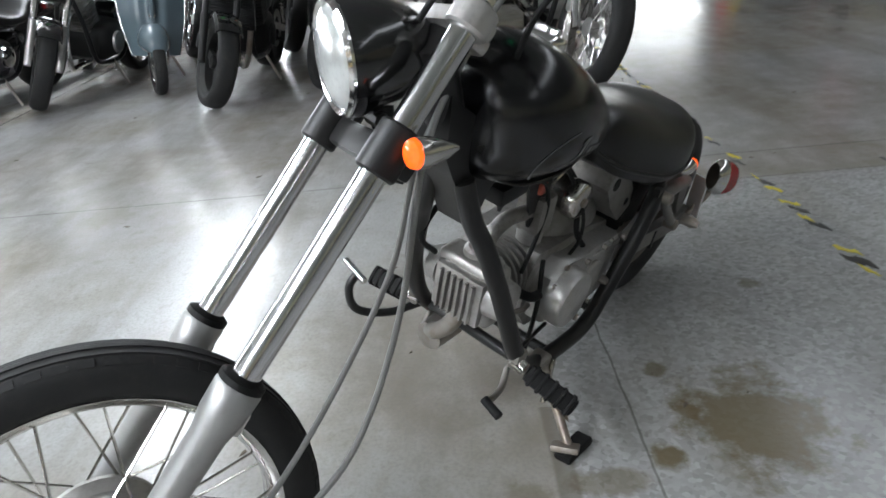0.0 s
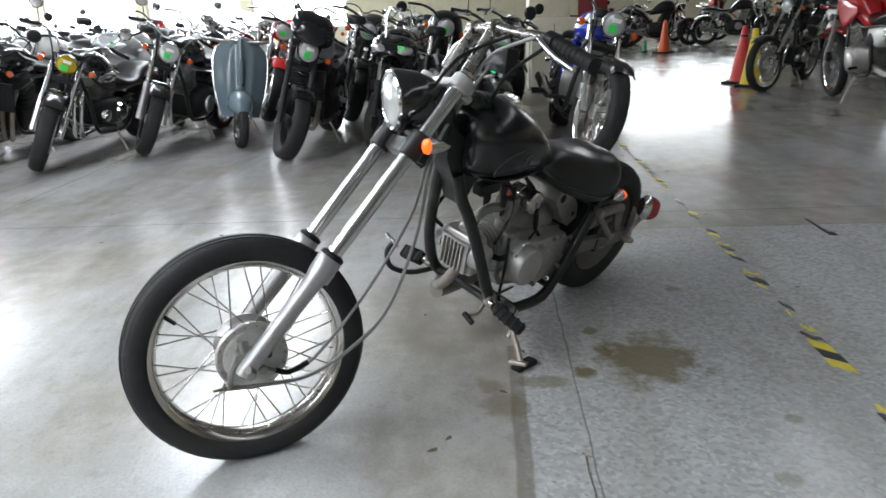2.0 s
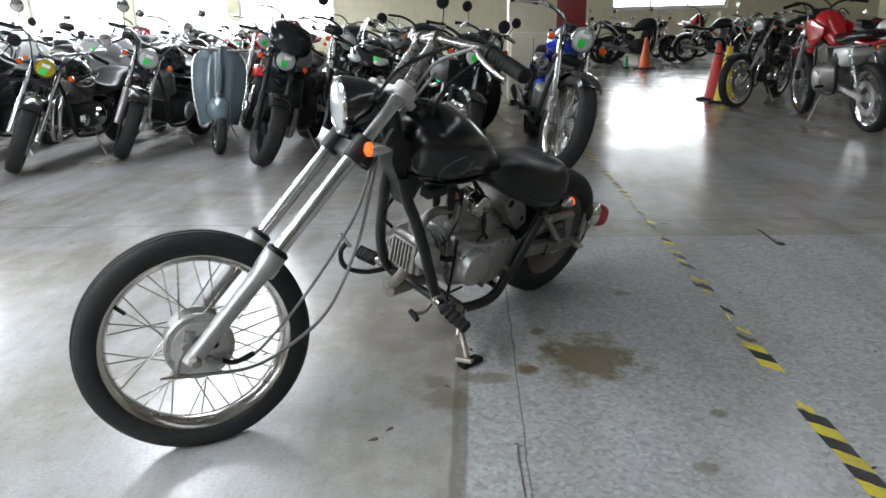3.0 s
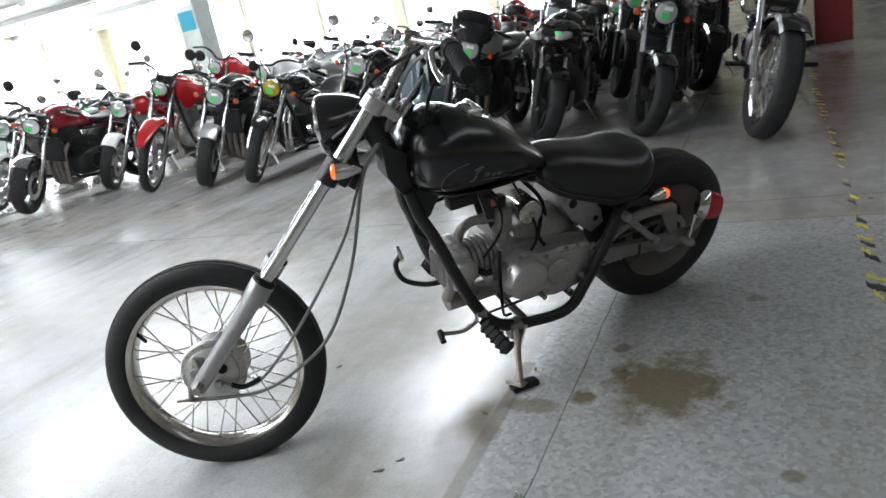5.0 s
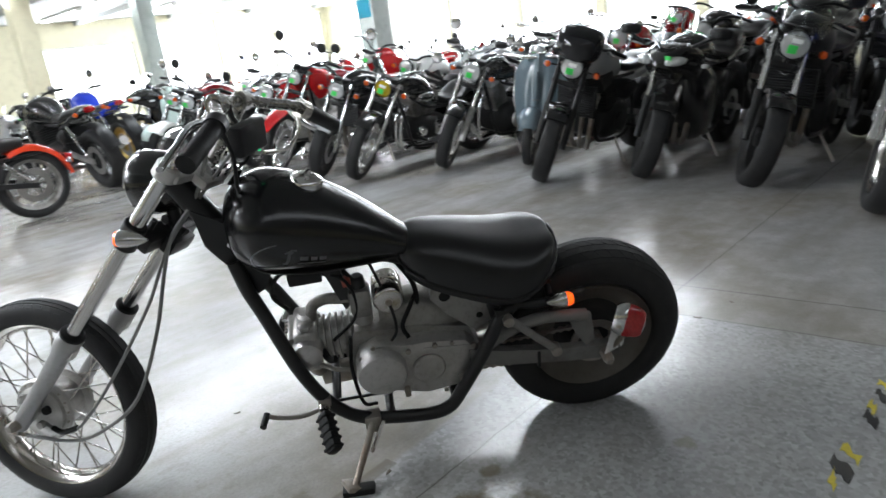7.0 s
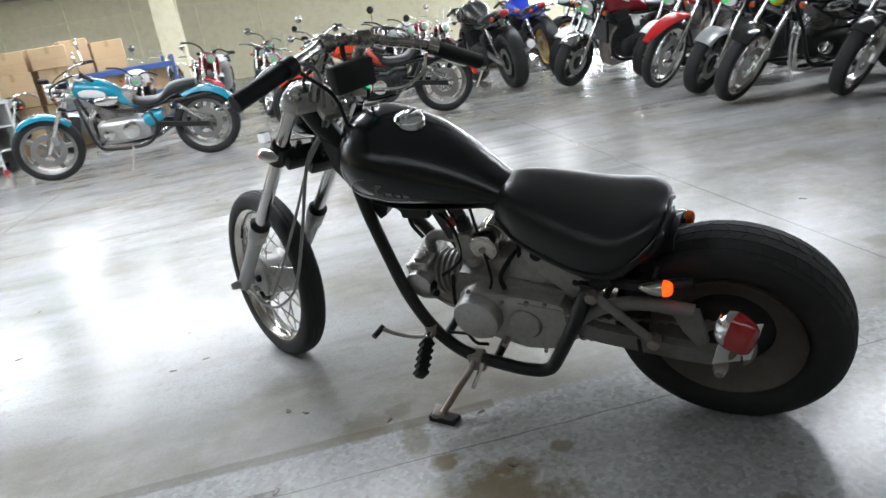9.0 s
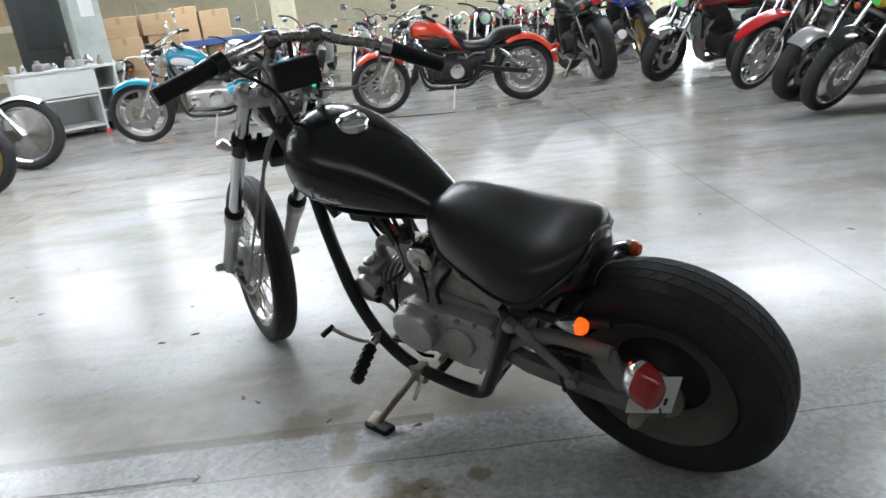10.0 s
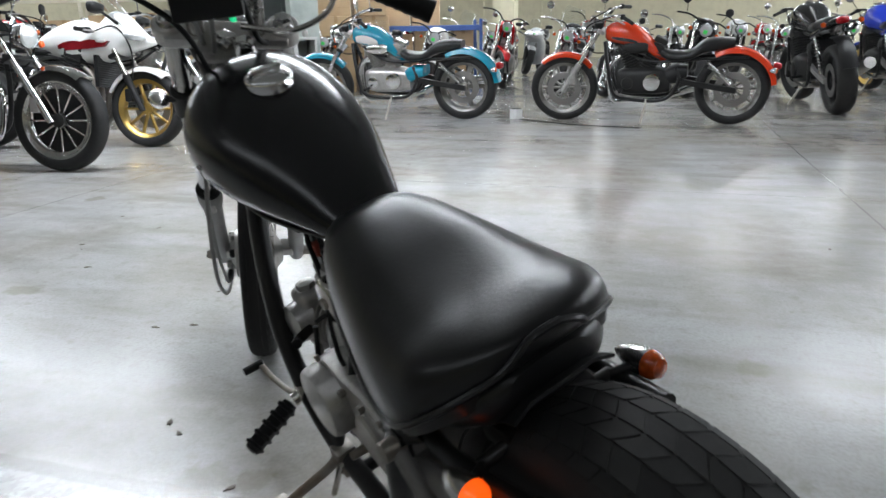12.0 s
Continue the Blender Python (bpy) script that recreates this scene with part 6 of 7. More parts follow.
    ez = low + 0.17
    if engine == "twin":
        en = piece("engine", hull([(ex - 0.22, 0.10, ez + 0.08, ez - 0.10), (ex - 0.12, 0.15, ez + 0.11, ez - 0.13), (ex + 0.10, 0.15, ez + 0.11, ez - 0.13), (ex + 0.26, 0.12, ez + 0.08, ez - 0.11)], 12, 0.5, 4, 24), ENGINE_BLACK if style != "cruiser" or p in (PAINTS["orange"], GLOSS_BLACK) else ALLOY, root)
        for k in (-1, 1):
            piece("cylinder", fins(bmesh.new(), (ex - 0.02 + k * 0.05, 0, ez + 0.08), (k * 0.45, 0, 1), 0.20, 0.15, 0.14, 8), ENGINE_BLACK if p is PAINTS["orange"] else ALLOY_DARK, en)
            piece("rocker_cover", moved(block(bmesh.new(), (0, 0, 0), (0.13, 0.15, 0.05), bevel=0.018), Matrix.Translation((ex - 0.02 + k * 0.18, 0, ez + 0.35)) @ Matrix.Rotation(k * 0.42, 4, "Y")), CHROME if p is not PAINTS["orange"] else ENGINE_BLACK, en)
        piece("side_cover", lathe(bmesh.new(), [(-0.18, 0.05), (-0.175, 0.075), (-0.13, 0.085)], (ex + 0.10, 0, ez - 0.01), "y", 28), CHROME, en)
        piece("front_cover", lathe(bmesh.new(), [(-0.165, 0.03), (-0.16, 0.05), (-0.13, 0.06)], (ex - 0.12, 0, ez - 0.02), "y", 24), CHROME if p is not PAINTS["orange"] else ENGINE_BLACK, en)
        piece("air_cleaner", moved(hull([(-0.10, 0.05, 0.03, -0.03), (-0.05, 0.06, 0.055, -0.055), (0.06, 0.06, 0.055, -0.055), (0.11, 0.045, 0.03, -0.03)], 10, 0.5, 2.6, 18), Matrix.Translation((ex, 0.15, ez + 0.26))), CHROME, en)
        piece("air_box", moved(hull([(-0.10, 0.045, 0.03, -0.03), (-0.05, 0.05, 0.05, -0.05), (0.06, 0.05, 0.05, -0.05), (0.11, 0.04, 0.03, -0.03)], 10, 0.5, 2.6, 18), Matrix.Translation((ex - 0.06, -0.10, ez + 0.30))), ENGINE_BLACK if p is PAINTS["orange"] else CHROME, en)
    else:
        en = piece("engine", hull([(ex - 0.17, 0.14, ez + 0.06, ez - 0.13), (ex - 0.10, 0.19, ez + 0.12, ez - 0.16), (ex + 0.12, 0.19, ez + 0.14, ez - 0.15), (ex + 0.24, 0.13, ez + 0.10, ez - 0.12)], 12, 0.5, 4, 24), ENGINE_BLACK if engine == "four" or p is GLOSS_BLACK else ALLOY_DARK, root)
        piece("cylinder", fins(bmesh.new(), (ex - 0.08, 0, ez + 0.08), (-0.35, 0, 1), 0.20, 0.36 if engine == "four" else 0.17, 0.19, 8), ENGINE_BLACK if engine == "four" else ALLOY_DARK, en)
        piece("head_cover", moved(block(bmesh.new(), (0, 0, 0), (0.17, 0.34 if engine == "four" else 0.16, 0.07), bevel=0.025), Matrix.Translation((ex - 0.175, 0, ez + 0.345)) @ Matrix.Rotation(-0.33, 4, "Y")), ALLOY if engine != "four" else ENGINE_BLACK, en)
        for y in (-1, 1):
            piece("side_cover", lathe(bmesh.new(), [(0.0, 0.085), (0.025, 0.08), (0.032, 0.06), (0.034, 0.01)] if y > 0 else [(0.0, 0.085), (-0.025, 0.08), (-0.032, 0.06), (-0.034, 0.01)], (ex + 0.02, y * 0.185, ez - 0.02), "y", 26), ALLOY if engine != "four" else DARK_PLASTIC, en)
        if style in ("naked", "sport") and engine == "four":
            rows = []
            for k in range(29):
                z, x = 0.46 + 0.24 * k / 28, x0 + (0.003 if k % 2 else 0.009)
                rows.append([Vector((x, -0.17, z)), Vector((x, 0.17, z)), Vector((x0 + 0.035, 0.17, z)), Vector((x0 + 0.035, -0.17, z))])
            rd = skin(bmesh.new(), rows)
            piece("radiator", rd, DARK_PLASTIC, root)
    # exhaust
    pipes = (0.04,) if plain else (-0.12, -0.04, 0.04, 0.12) if engine == "four" else ((-0.03, 0.03) if engine == "twin" else (0.02,))
    for y in pipes:
        piece("exhaust_pipe", tube(bmesh.new(), [(ex - 0.20, y, ez + 0.22), (ex - 0.30, y * 1.1, ez + 0.10), (ex - 0.28, y * 0.9 + 0.02, low - 0.02), (ex - 0.12, y * 0.4 + 0.06, low - 0.05), (ex + 0.15, 0.09, low - 0.04), (wb * 0.72, 0.15, low + 0.02)], 0.02, 10), CHROME if style in ("cruiser", "chopper", "classic") else STEEL, root)
    piece("silencer", tube(bmesh.new(), [(wb * 0.70, 0.155, low + 0.02), (wb * 0.80, 0.19, low + 0.06), (wb + 0.18, 0.20, low + 0.12 if style != "naked" else low + 0.20)], (0.035, 0.05), 16), CHROME if style in ("cruiser", "chopper", "classic") else ALLOY, root)
    piece("side_cover", moved(hull([(-0.12, 0.115, 0.02, -0.08), (-0.02, 0.135, 0.07, -0.10), (0.10, 0.125, 0.07, -0.04)], 8, 0.5, 3, 18), Matrix.Translation((wb * 0.68, 0, seat_z - 0.20))), p if style in ("cruiser", "classic") and p is not PAINTS["orange"] else DARK_PLASTIC, root)
    # stand, pegs, lever
    foot = root.matrix_world @ Vector((wb * 0.50, -0.27, 0))
    ground = root.matrix_world.inverted() @ Vector((foot.x, foot.y, 0.011))
    piece("side_stand", tube(bmesh.new(), [(wb * 0.52, -0.13, low), ground], 0.011, 8, smooth=False), STEEL, root)
    for y in (-1, 1):
        px = wb * 0.60 if style not in ("cruiser", "chopper") else x0 + 0.20
        piece("foot_peg", tube(bmesh.new(), [(px, y * 0.13, low + 0.09), (px, y * 0.26, low + 0.09)], 0.014, 10, smooth=False), SOFT_RUBBER, root)
    # screens and fairings
    if screen == "cowl":
        piece("cowl", moved(hull([(-0.10, 0.05, 0.20, 0.07), (-0.06, 0.13, 0.24, 0.06), (0.0, 0.17, 0.27, 0.05), (0.07, 0.18, 0.29, 0.10), (0.10, 0.17, 0.29, 0.16)], 12, 0.4, 2.6, 24), lm), SMOKED, root, "black bikini cowl")
    if screen in ("visor", "tall"):
        tall = 0.16 if screen == "visor" else 0.34
        rows = []
        for k in range(9):
            f = k / 8
            w = 0.13 + 0.05 * math.sin(f * math.pi)
            rows.append([Vector((-0.06 + 0.10 * f + 0.5 * w * w * (abs(g) ** 2) * 6, w * g, 0.06 + tall * f)) for g in np.linspace(-1, 1, 13)])
        sb = bmesh.new()
        skin(sb, [r1 + [q + Vector((0.004, 0, 0.001)) for q in r1[::-1]] for r1 in rows])
        piece("windscreen", moved(sb, lm), SCREEN, root)
    if style == "sport":
        nose = Vector((x0 - 0.34, 0, z0 - 0.02))
        fb = hull([(nose.x - 0.02, 0.02, nose.z - 0.01, nose.z - 0.05), (nose.x + 0.06, 0.11, nose.z + 0.04, nose.z - 0.09), (nose.x + 0.18, 0.16, nose.z + 0.09, nose.z - 0.13), (nose.x + 0.30, 0.19, nose.z + 0.09, nose.z - 0.20), (nose.x + 0.44, 0.19, nose.z + 0.04, nose.z - 0.26)], 18, 0.55, 3.4, 28)
        if trim:
            fb = hull([(nose.x - 0.05, 0.015, nose.z - 0.03, nose.z - 0.06), (nose.x + 0.06, 0.07, nose.z + 0.06, nose.z - 0.09), (nose.x + 0.17, 0.11, nose.z + 0.17, nose.z - 0.12), (nose.x + 0.26, 0.14, nose.z + 0.19, nose.z - 0.16), (nose.x + 0.40, 0.165, nose.z + 0.06, nose.z - 0.20), (nose.x + 0.58, 0.17, nose.z + 0.01, nose.z - 0.19), (nose.x + 0.70, 0.13, nose.z - 0.04, nose.z - 0.15)], 22, 0.5, 3.0, 28)
        fa = piece("fairing", fb, p, root, "nose fairing", sharp=50)
        deep = low - 0.03
        if not trim:
            piece("belly_fairing", hull([(nose.x + 0.24, 0.13, nose.z - 0.04, nose.z - 0.22), (nose.x + 0.34, 0.20, nose.z - 0.0, (nose.z - 0.22 + deep) / 2), (nose.x + 0.50, 0.225, nose.z - 0.02, deep), (nose.x + 0.68, 0.215, nose.z - 0.12, deep), (nose.x + 0.82, 0.15, nose.z - 0.24, deep + 0.06)], 14, 0.55, 3.2, 24), p, root, "", 50)
        for y in (-1, 1):
            if trim:
                piece("graphic", plate(bmesh.new(), [(nose.x + 0.24, nose.z - 0.045), (nose.x + 0.40, nose.z - 0.03), (nose.x + 0.62, nose.z - 0.075), (nose.x + 0.60, nose.z - 0.11), (nose.x + 0.42, nose.z - 0.10), (nose.x + 0.28, nose.z - 0.085)], y * 0.150, y * 0.174), trim[0], fa, "dark red graphic")
            piece("headlight", moved(hull([(-0.03, 0.02, 0.01, -0.02), (0.01, 0.045, 0.03, -0.03), (0.08, 0.05, 0.035, -0.025), (0.13, 0.02, 0.02, 0.0)], 8, 0.5, 2.4, 18), Matrix.Translation((nose.x + 0.02, y * 0.085, nose.z - 0.01)) @ Matrix.Rotation(y * 0.5, 4, "Z")), LAMP_GLASS, fa, "clear headlight")
            top = nose + Vector((0.22, y * 0.33, 0.17))
            mr = piece("mirror", hull([(top.x - 0.05, 0.02, top.z + 0.02, top.z - 0.02), (top.x - 0.01, 0.075, top.z + 0.04, top.z - 0.035), (top.x + 0.03, 0.08, top.z + 0.042, top.z - 0.04)], 8, 0.5, 3, 18), DARK_PLASTIC, root)
            for v in mr.data.vertices:
                v.co.y += top.y
            piece("mirror_stem", tube(bmesh.new(), [nose + Vector((0.16, y * 0.17, 0.08)), top + Vector((-0.01, 0, -0.01))], 0.011, 8, smooth=False), DARK_PLASTIC, mr)
            piece("indicator", moved(hull([(-0.03, 0.01, 0.01, -0.01), (0.0, 0.02, 0.016, -0.016), (0.04, 0.015, 0.01, -0.01)], 6, 0.5, 2.4, 14), Matrix.Translation(nose + Vector((0.26, y * 0.235, -0.05)))), PAINTS["white"], fa)
        if sticker:
            piece("sticker", moved(block(bmesh.new(), (0, 0, 0), (0.004, 0.06, 0.05), bevel=0.001, segments=1), Matrix.Translation((nose.x + 0.005, -0.075, nose.z + 0.005)) @ Matrix.Rotation(-0.4, 4, "Z")), STICKER_GREEN, fa, "green paper sticker")
        rows = []
        for k in range(9):
            f = k / 8
            w = 0.12 + 0.06 * f - 0.09 * f * f
            rows.append([Vector((nose.x + 0.08 + 0.20 * f + 0.10 * g * g, w * g, nose.z + 0.07 + 0.24 * f)) for g in np.linspace(-1, 1, 13)])
        sb = bmesh.new()
        skin(sb, [r1 + [q + Vector((0.004, 0, 0.001)) for q in r1[::-1]] for r1 in rows])
        piece("windscreen", sb, SCREEN, fa)
    return root


def scooter(at, rear, paint, label, lean=8.0, steer=20.0, scale=1.0):
    """A classic pressed-steel scooter with a wide leg shield."""
    p = PAINTS[paint]
    root = thing("scooter", Matrix.Translation((at[0], at[1], 0)) @ Matrix.Rotation(radians(rear), 4, "Z") @ Matrix.Rotation(radians(lean), 4, "X") @ Matrix.Scale(scale, 4), label, "scooter", "parked motorcycles")
    rf = 0.225
    turn = Matrix.Rotation(radians(steer), 4, "Z")
    bike_wheel(root, "front_wheel", turn @ Matrix.Translation((0, 0, rf)), rf, 0.09, 0.66, "disc", CHROME, False)
    part("fork_link", moved(tube(bmesh.new(), [(0.03, -0.075, rf), (0.06, -0.08, rf + 0.12), (0.13, -0.05, rf + 0.26)], (0.022, 0.03), 12), turn), CHROME, root)
    part("front_mudguard", moved(hull([(-0.16, 0.03, 0.42, 0.38), (-0.12, 0.08, 0.50, 0.34), (0.0, 0.115, 0.56, 0.33), (0.12, 0.12, 0.55, 0.33), (0.22, 0.09, 0.52, 0.36), (0.26, 0.04, 0.48, 0.40)], 14, 0.35, 2.3, 24), turn), p, root)
    # leg shield, bowed, with two long bulges and a horn cover between
    rows = []
    for k in range(19):
        f = k / 18
        z = 0.28 + 0.76 * f
        w = (0.25 + 0.03 * math.sin(f * math.pi) - 0.06 * (1 - f) ** 2) * (1.0 if f < 0.72 else math.sqrt(max(0.06, 1 - ((f - 0.72) / 0.29) ** 2)))
        row = []
        for g in np.linspace(-1, 1, 33):
            bow = 0.11 * g * g
            bulge = -0.022 * math.exp(-((abs(g) - 0.42) / 0.16) ** 2) * math.sin(min(1, max(0, (f - 0.08) / 0.84)) * math.pi)
            spine = -0.03 * math.exp(-(g / 0.10) ** 2) * (1 if 0.25 < f else f / 0.25)
            row.append(Vector((0.20 + 0.12 * f + bow + bulge + spine, w * g, z)))
        rows.append(row)
    sb = bmesh.new()
    skin(sb, [r + [q + Vector((0.012, 0, 0)) for q in r[::-1]] for r in rows])
    shield = part("leg_shield", sb, p, root, "bowed leg shield with two bulges", sharp=60)
    edge = [r[0] for r in rows] + [q for q in rows[-1][4:-4:4]] + [r[-1] for r in rows[::-1]]
    part("edge_trim", tube(bmesh.new(), edge, 0.008, 8, 2), POLISHED, shield, "bright edge trim")
    part("badge", lathe(bmesh.new(), [(-0.012, 0.012), (-0.008, 0.024), (0.0, 0.028)], (0.215, 0, 0.60), "x", 20), CHROME, shield)
    part("horn_cover", hull([(0.195, 0.012, 0.86, 0.60), (0.215, 0.028, 0.88, 0.55), (0.25, 0.035, 0.88, 0.50)], 8, 0.4, 2.4, 16), p, shield)
    part("headset", moved(hull([(0.33, 0.05, 1.00, 0.93), (0.37, 0.08, 1.03, 0.90), (0.45, 0.08, 1.02, 0.91), (0.50, 0.05, 0.99, 0.93)], 10, 0.5, 2.4, 20), turn), p, root)
    part("handlebar", moved(tube(bmesh.new(), [(0.40, -0.33, 1.02), (0.34, -0.12, 1.0), (0.34, 0.12, 1.0), (0.40, 0.33, 1.02)], 0.018, 10), turn), POLISHED, root)
    part("floor_board", block(bmesh.new(), (0.55, 0, 0.29), (0.48, 0.40, 0.05), bevel=0.015), p, root)
    part("body", hull([(0.72, 0.05, 0.60, 0.30), (0.80, 0.13, 0.70, 0.28), (1.0, 0.16, 0.73, 0.30), (1.25, 0.15, 0.66, 0.34), (1.42, 0.08, 0.52, 0.38), (1.48, 0.03, 0.46, 0.40)], 16, 0.45, 2.5, 28), p, root)
    for y in (-1, 1):
        cw = part("side_cowl", hull([(0.84, 0.03, 0.52, 0.36), (0.92, 0.10, 0.58, 0.28), (1.12, 0.13, 0.58, 0.25), (1.30, 0.09, 0.52, 0.30), (1.38, 0.03, 0.46, 0.36)], 14, 0.5, 2.2, 24), p, root)
        for v in cw.data.vertices:
            v.co.y += y * 0.16
    part("seat", hull([(0.74, 0.08, 0.76, 0.70), (0.86, 0.13, 0.80, 0.71), (1.10, 0.14, 0.80, 0.71), (1.34, 0.11, 0.76, 0.68), (1.40, 0.05, 0.73, 0.69)], 12, 0.4, 2.8, 20), LEATHER, root)
    bike_wheel(root, "rear_wheel", Matrix.Translation((1.18, 0, rf)), rf, 0.09, 0.66, "disc", CHROME, False)
    part("side_stand", tube(bmesh.new(), [(0.66, -0.10, 0.28), (0.62, -0.22, 0.045)], 0.011, 8, smooth=False), STEEL, root)
    for y in (-1, 1):
        part("mirror_stem", moved(tube(bmesh.new(), [(0.37, y * 0.22, 1.02), (0.35, y * 0.26, 1.14)], 0.005, 6, smooth=False), turn), CHROME, root)
        part("mirror", moved(lathe(bmesh.new(), [(-0.012, 0.02), (0.0, 0.05), (0.008, 0.046)], (0.35, y * 0.26, 1.18), "x", 18), turn), CHROME, root)
    return root


# front row, in its order along the hall
ROW = 0.845
motorcycle((2.66, 2.76), 61, "cruiser", "blue", "blue chopper with long bright forks parked in the row", fork=CHROME, guard="black", engine="twin", rim=DULL_CHROME, lean=10, steer=15, mirrors=False, scale=0.96)
motorcycle((2.28, 3.44), 59, "naked", "matt", "dark naked motorcycle with clear visor and bright forks", fork=POLISHED, screen="visor", guard="black", wheel="cast3", lean=9, steer=30, scale=ROW)
motorcycle((1.75, 3.92), 61, "sport", "black", "black sport motorcycle with clear screen and green sticker", lean=10, steer=30, scale=ROW)
motorcycle((1.13, 4.08), 58, "naked", "silver", "black naked motorcycle with bikini cowl and silver tank", fork=FRAME_BLACK, screen="cowl", guard="black", wheel="cast3", lean=10, steer=32, mirrors=False, scale=ROW)
scooter((0.94, 4.77), 80, "grey_blue", "grey blue classic scooter with wide leg shield", steer=8, scale=0.77)
motorcycle((0.31, 4.96), 55, "classic", "black", "black street tracker with knobbly tyres and chrome lamp", fork=DULL_CHROME, rim=DULL_CHROME, engine="single", lean=11, steer=34, guard="black", scale=ROW)
motorcycle((-0.37, 4.79), 57, "cruiser", "black", "black bobber with a yellow headlight lens", fork=CHROME, lamp=YELLOW_GLASS, rim=DULL_CHROME, engine="twin", guard="black", lean=11, steer=32, scale=ROW)
motorcycle((-0.85, 5.17), 58, "naked", "black", "dark naked motorcycle with a silver front mudguard", fork=CHROME, rim=ENGINE_BLACK, guard="silver", engine="four", lean=9, steer=34, scale=ROW)
motorcycle((-1.40, 5.48), 60, "trail", "red", "red trail motorcycle with a high front mudguard", fork=CHROME, engine="single", lean=8, steer=30, scale=ROW)
motorcycle((-2.0, 6.2), 60, "classic", "red", "red classic motorcycle with a white front mudguard", fork=CHROME, guard="white", engine="single", lean=8, steer=32, scale=ROW)
motorcycle((-2.63, 5.78), 58, "naked", "dark_red", "dark red naked four with chrome mudguard and round lamp", fork=CHROME, guard=CHROME, engine="four", lean=8, steer=34, scale=0.9)
motorcycle((-3.23, 6.42), 60, "classic", "white", "white classic motorcycle with a round headlight", fork=CHROME, guard="white", engine="single", lean=8, steer=32, scale=0.9)
scooter((-3.92, 7.27), 55, "mint", "pale green scooter at the end of the row", scale=0.9)
motorcycle((-5.2, 8.8), 52, "sport", "black", "black sport motorcycle with gold wheels", rim=GOLD, wheel="cast10", lean=8)
# second line, nose to tail
motorcycle((-4.11, 3.43), 55, "cruiser", "orange", "orange and black cruiser on its side stand", fork=DULL_CHROME, wheel="cast10", rim=ALLOY_DARK, engine="twin", lean=6, steer=10, sticker=False, mirrors=False, trim=(GLOSS_BLACK, 0.016, -0.025), scale=0.91)
motorcycle((-5.28, 1.37), 60, "cruiser", "teal", "teal and white custom cruiser with chrome engine", fork=CHROME, wheel="cast5", rim=ALLOY_DARK, engine="twin", lean=6, steer=12, sticker=False, trim=(PAINTS["white"], 0.05, -0.02), scale=0.94)
motorcycle((-4.80, 6.50), -26, "naked", "black", "black naked motorcycle seen from its tail", wheel="cast3", lean=8, steer=15, sticker=False, mirrors=False)
motorcycle((-5.5, 8.1), -30, "naked", "blue", "blue naked motorcycle by the panelled wall", rim=GOLD, lean=8, steer=15, sticker=False)
# group by the bench
motorcycle((-2.86, -0.46), 248, "cruiser", "brown", "brown cruiser with bright twelve-spoke wheel", fork=CHROME, wheel="cast12", rim=POLISHED, guard=CHROME, engine="twin", lean=8, steer=-2, sticker=False, scale=0.955)
motorcycle((-3.76, -0.08), 250, "sport", "white", "white and dark red sport tourer with gold wheels", screen="", wheel="cast10", rim=GOLD, guard="white", lean=8, steer=-2, sticker=False, trim=(PAINTS["dark_red"], 0.03, -0.04), scale=0.95)
motorcycle((-4.82, 0.31), 249, "cruiser", "black", "black cruiser with polished disc front wheel and screen", fork=CHROME, wheel="disc", rim=POLISHED, guard="silver", engine="twin", screen="tall", lean=8, steer=-2, sticker=False, scale=0.95)
motorcycle((-5.8, -1.1), 250, "naked", "red", "red naked motorcycle parked behind the tourer", lean=8, steer=10, sticker=False)
# across the aisle
motorcycle((6.28, 3.66), 240, "trail", "red", "red and white dirt bike on its stand", fork=ALLOY, engine="single", lean=7, steer=-8, sticker=False, mirrors=False, scale=0.85)
motorcycle((6.10, 4.38), 20, "chopper", "black", "black chopper with very long chrome forks", fork=CHROME, engine="twin", lean=9, steer=-18, sticker=False, mirrors=False, scale=0.78)
motorcycle((6.75, 2.8), 240, "naked", "black", "black naked motorcycle beside the dirt bike", lean=8, steer=-10, sticker=False, scale=0.85)

motorcycle(tuple(hall(5.6, -0.45).xy), 61, "naked", "black", "black naked motorcycle parked behind the blue chopper", fork=FRAME_BLACK, lean=8, steer=25, scale=ROW)

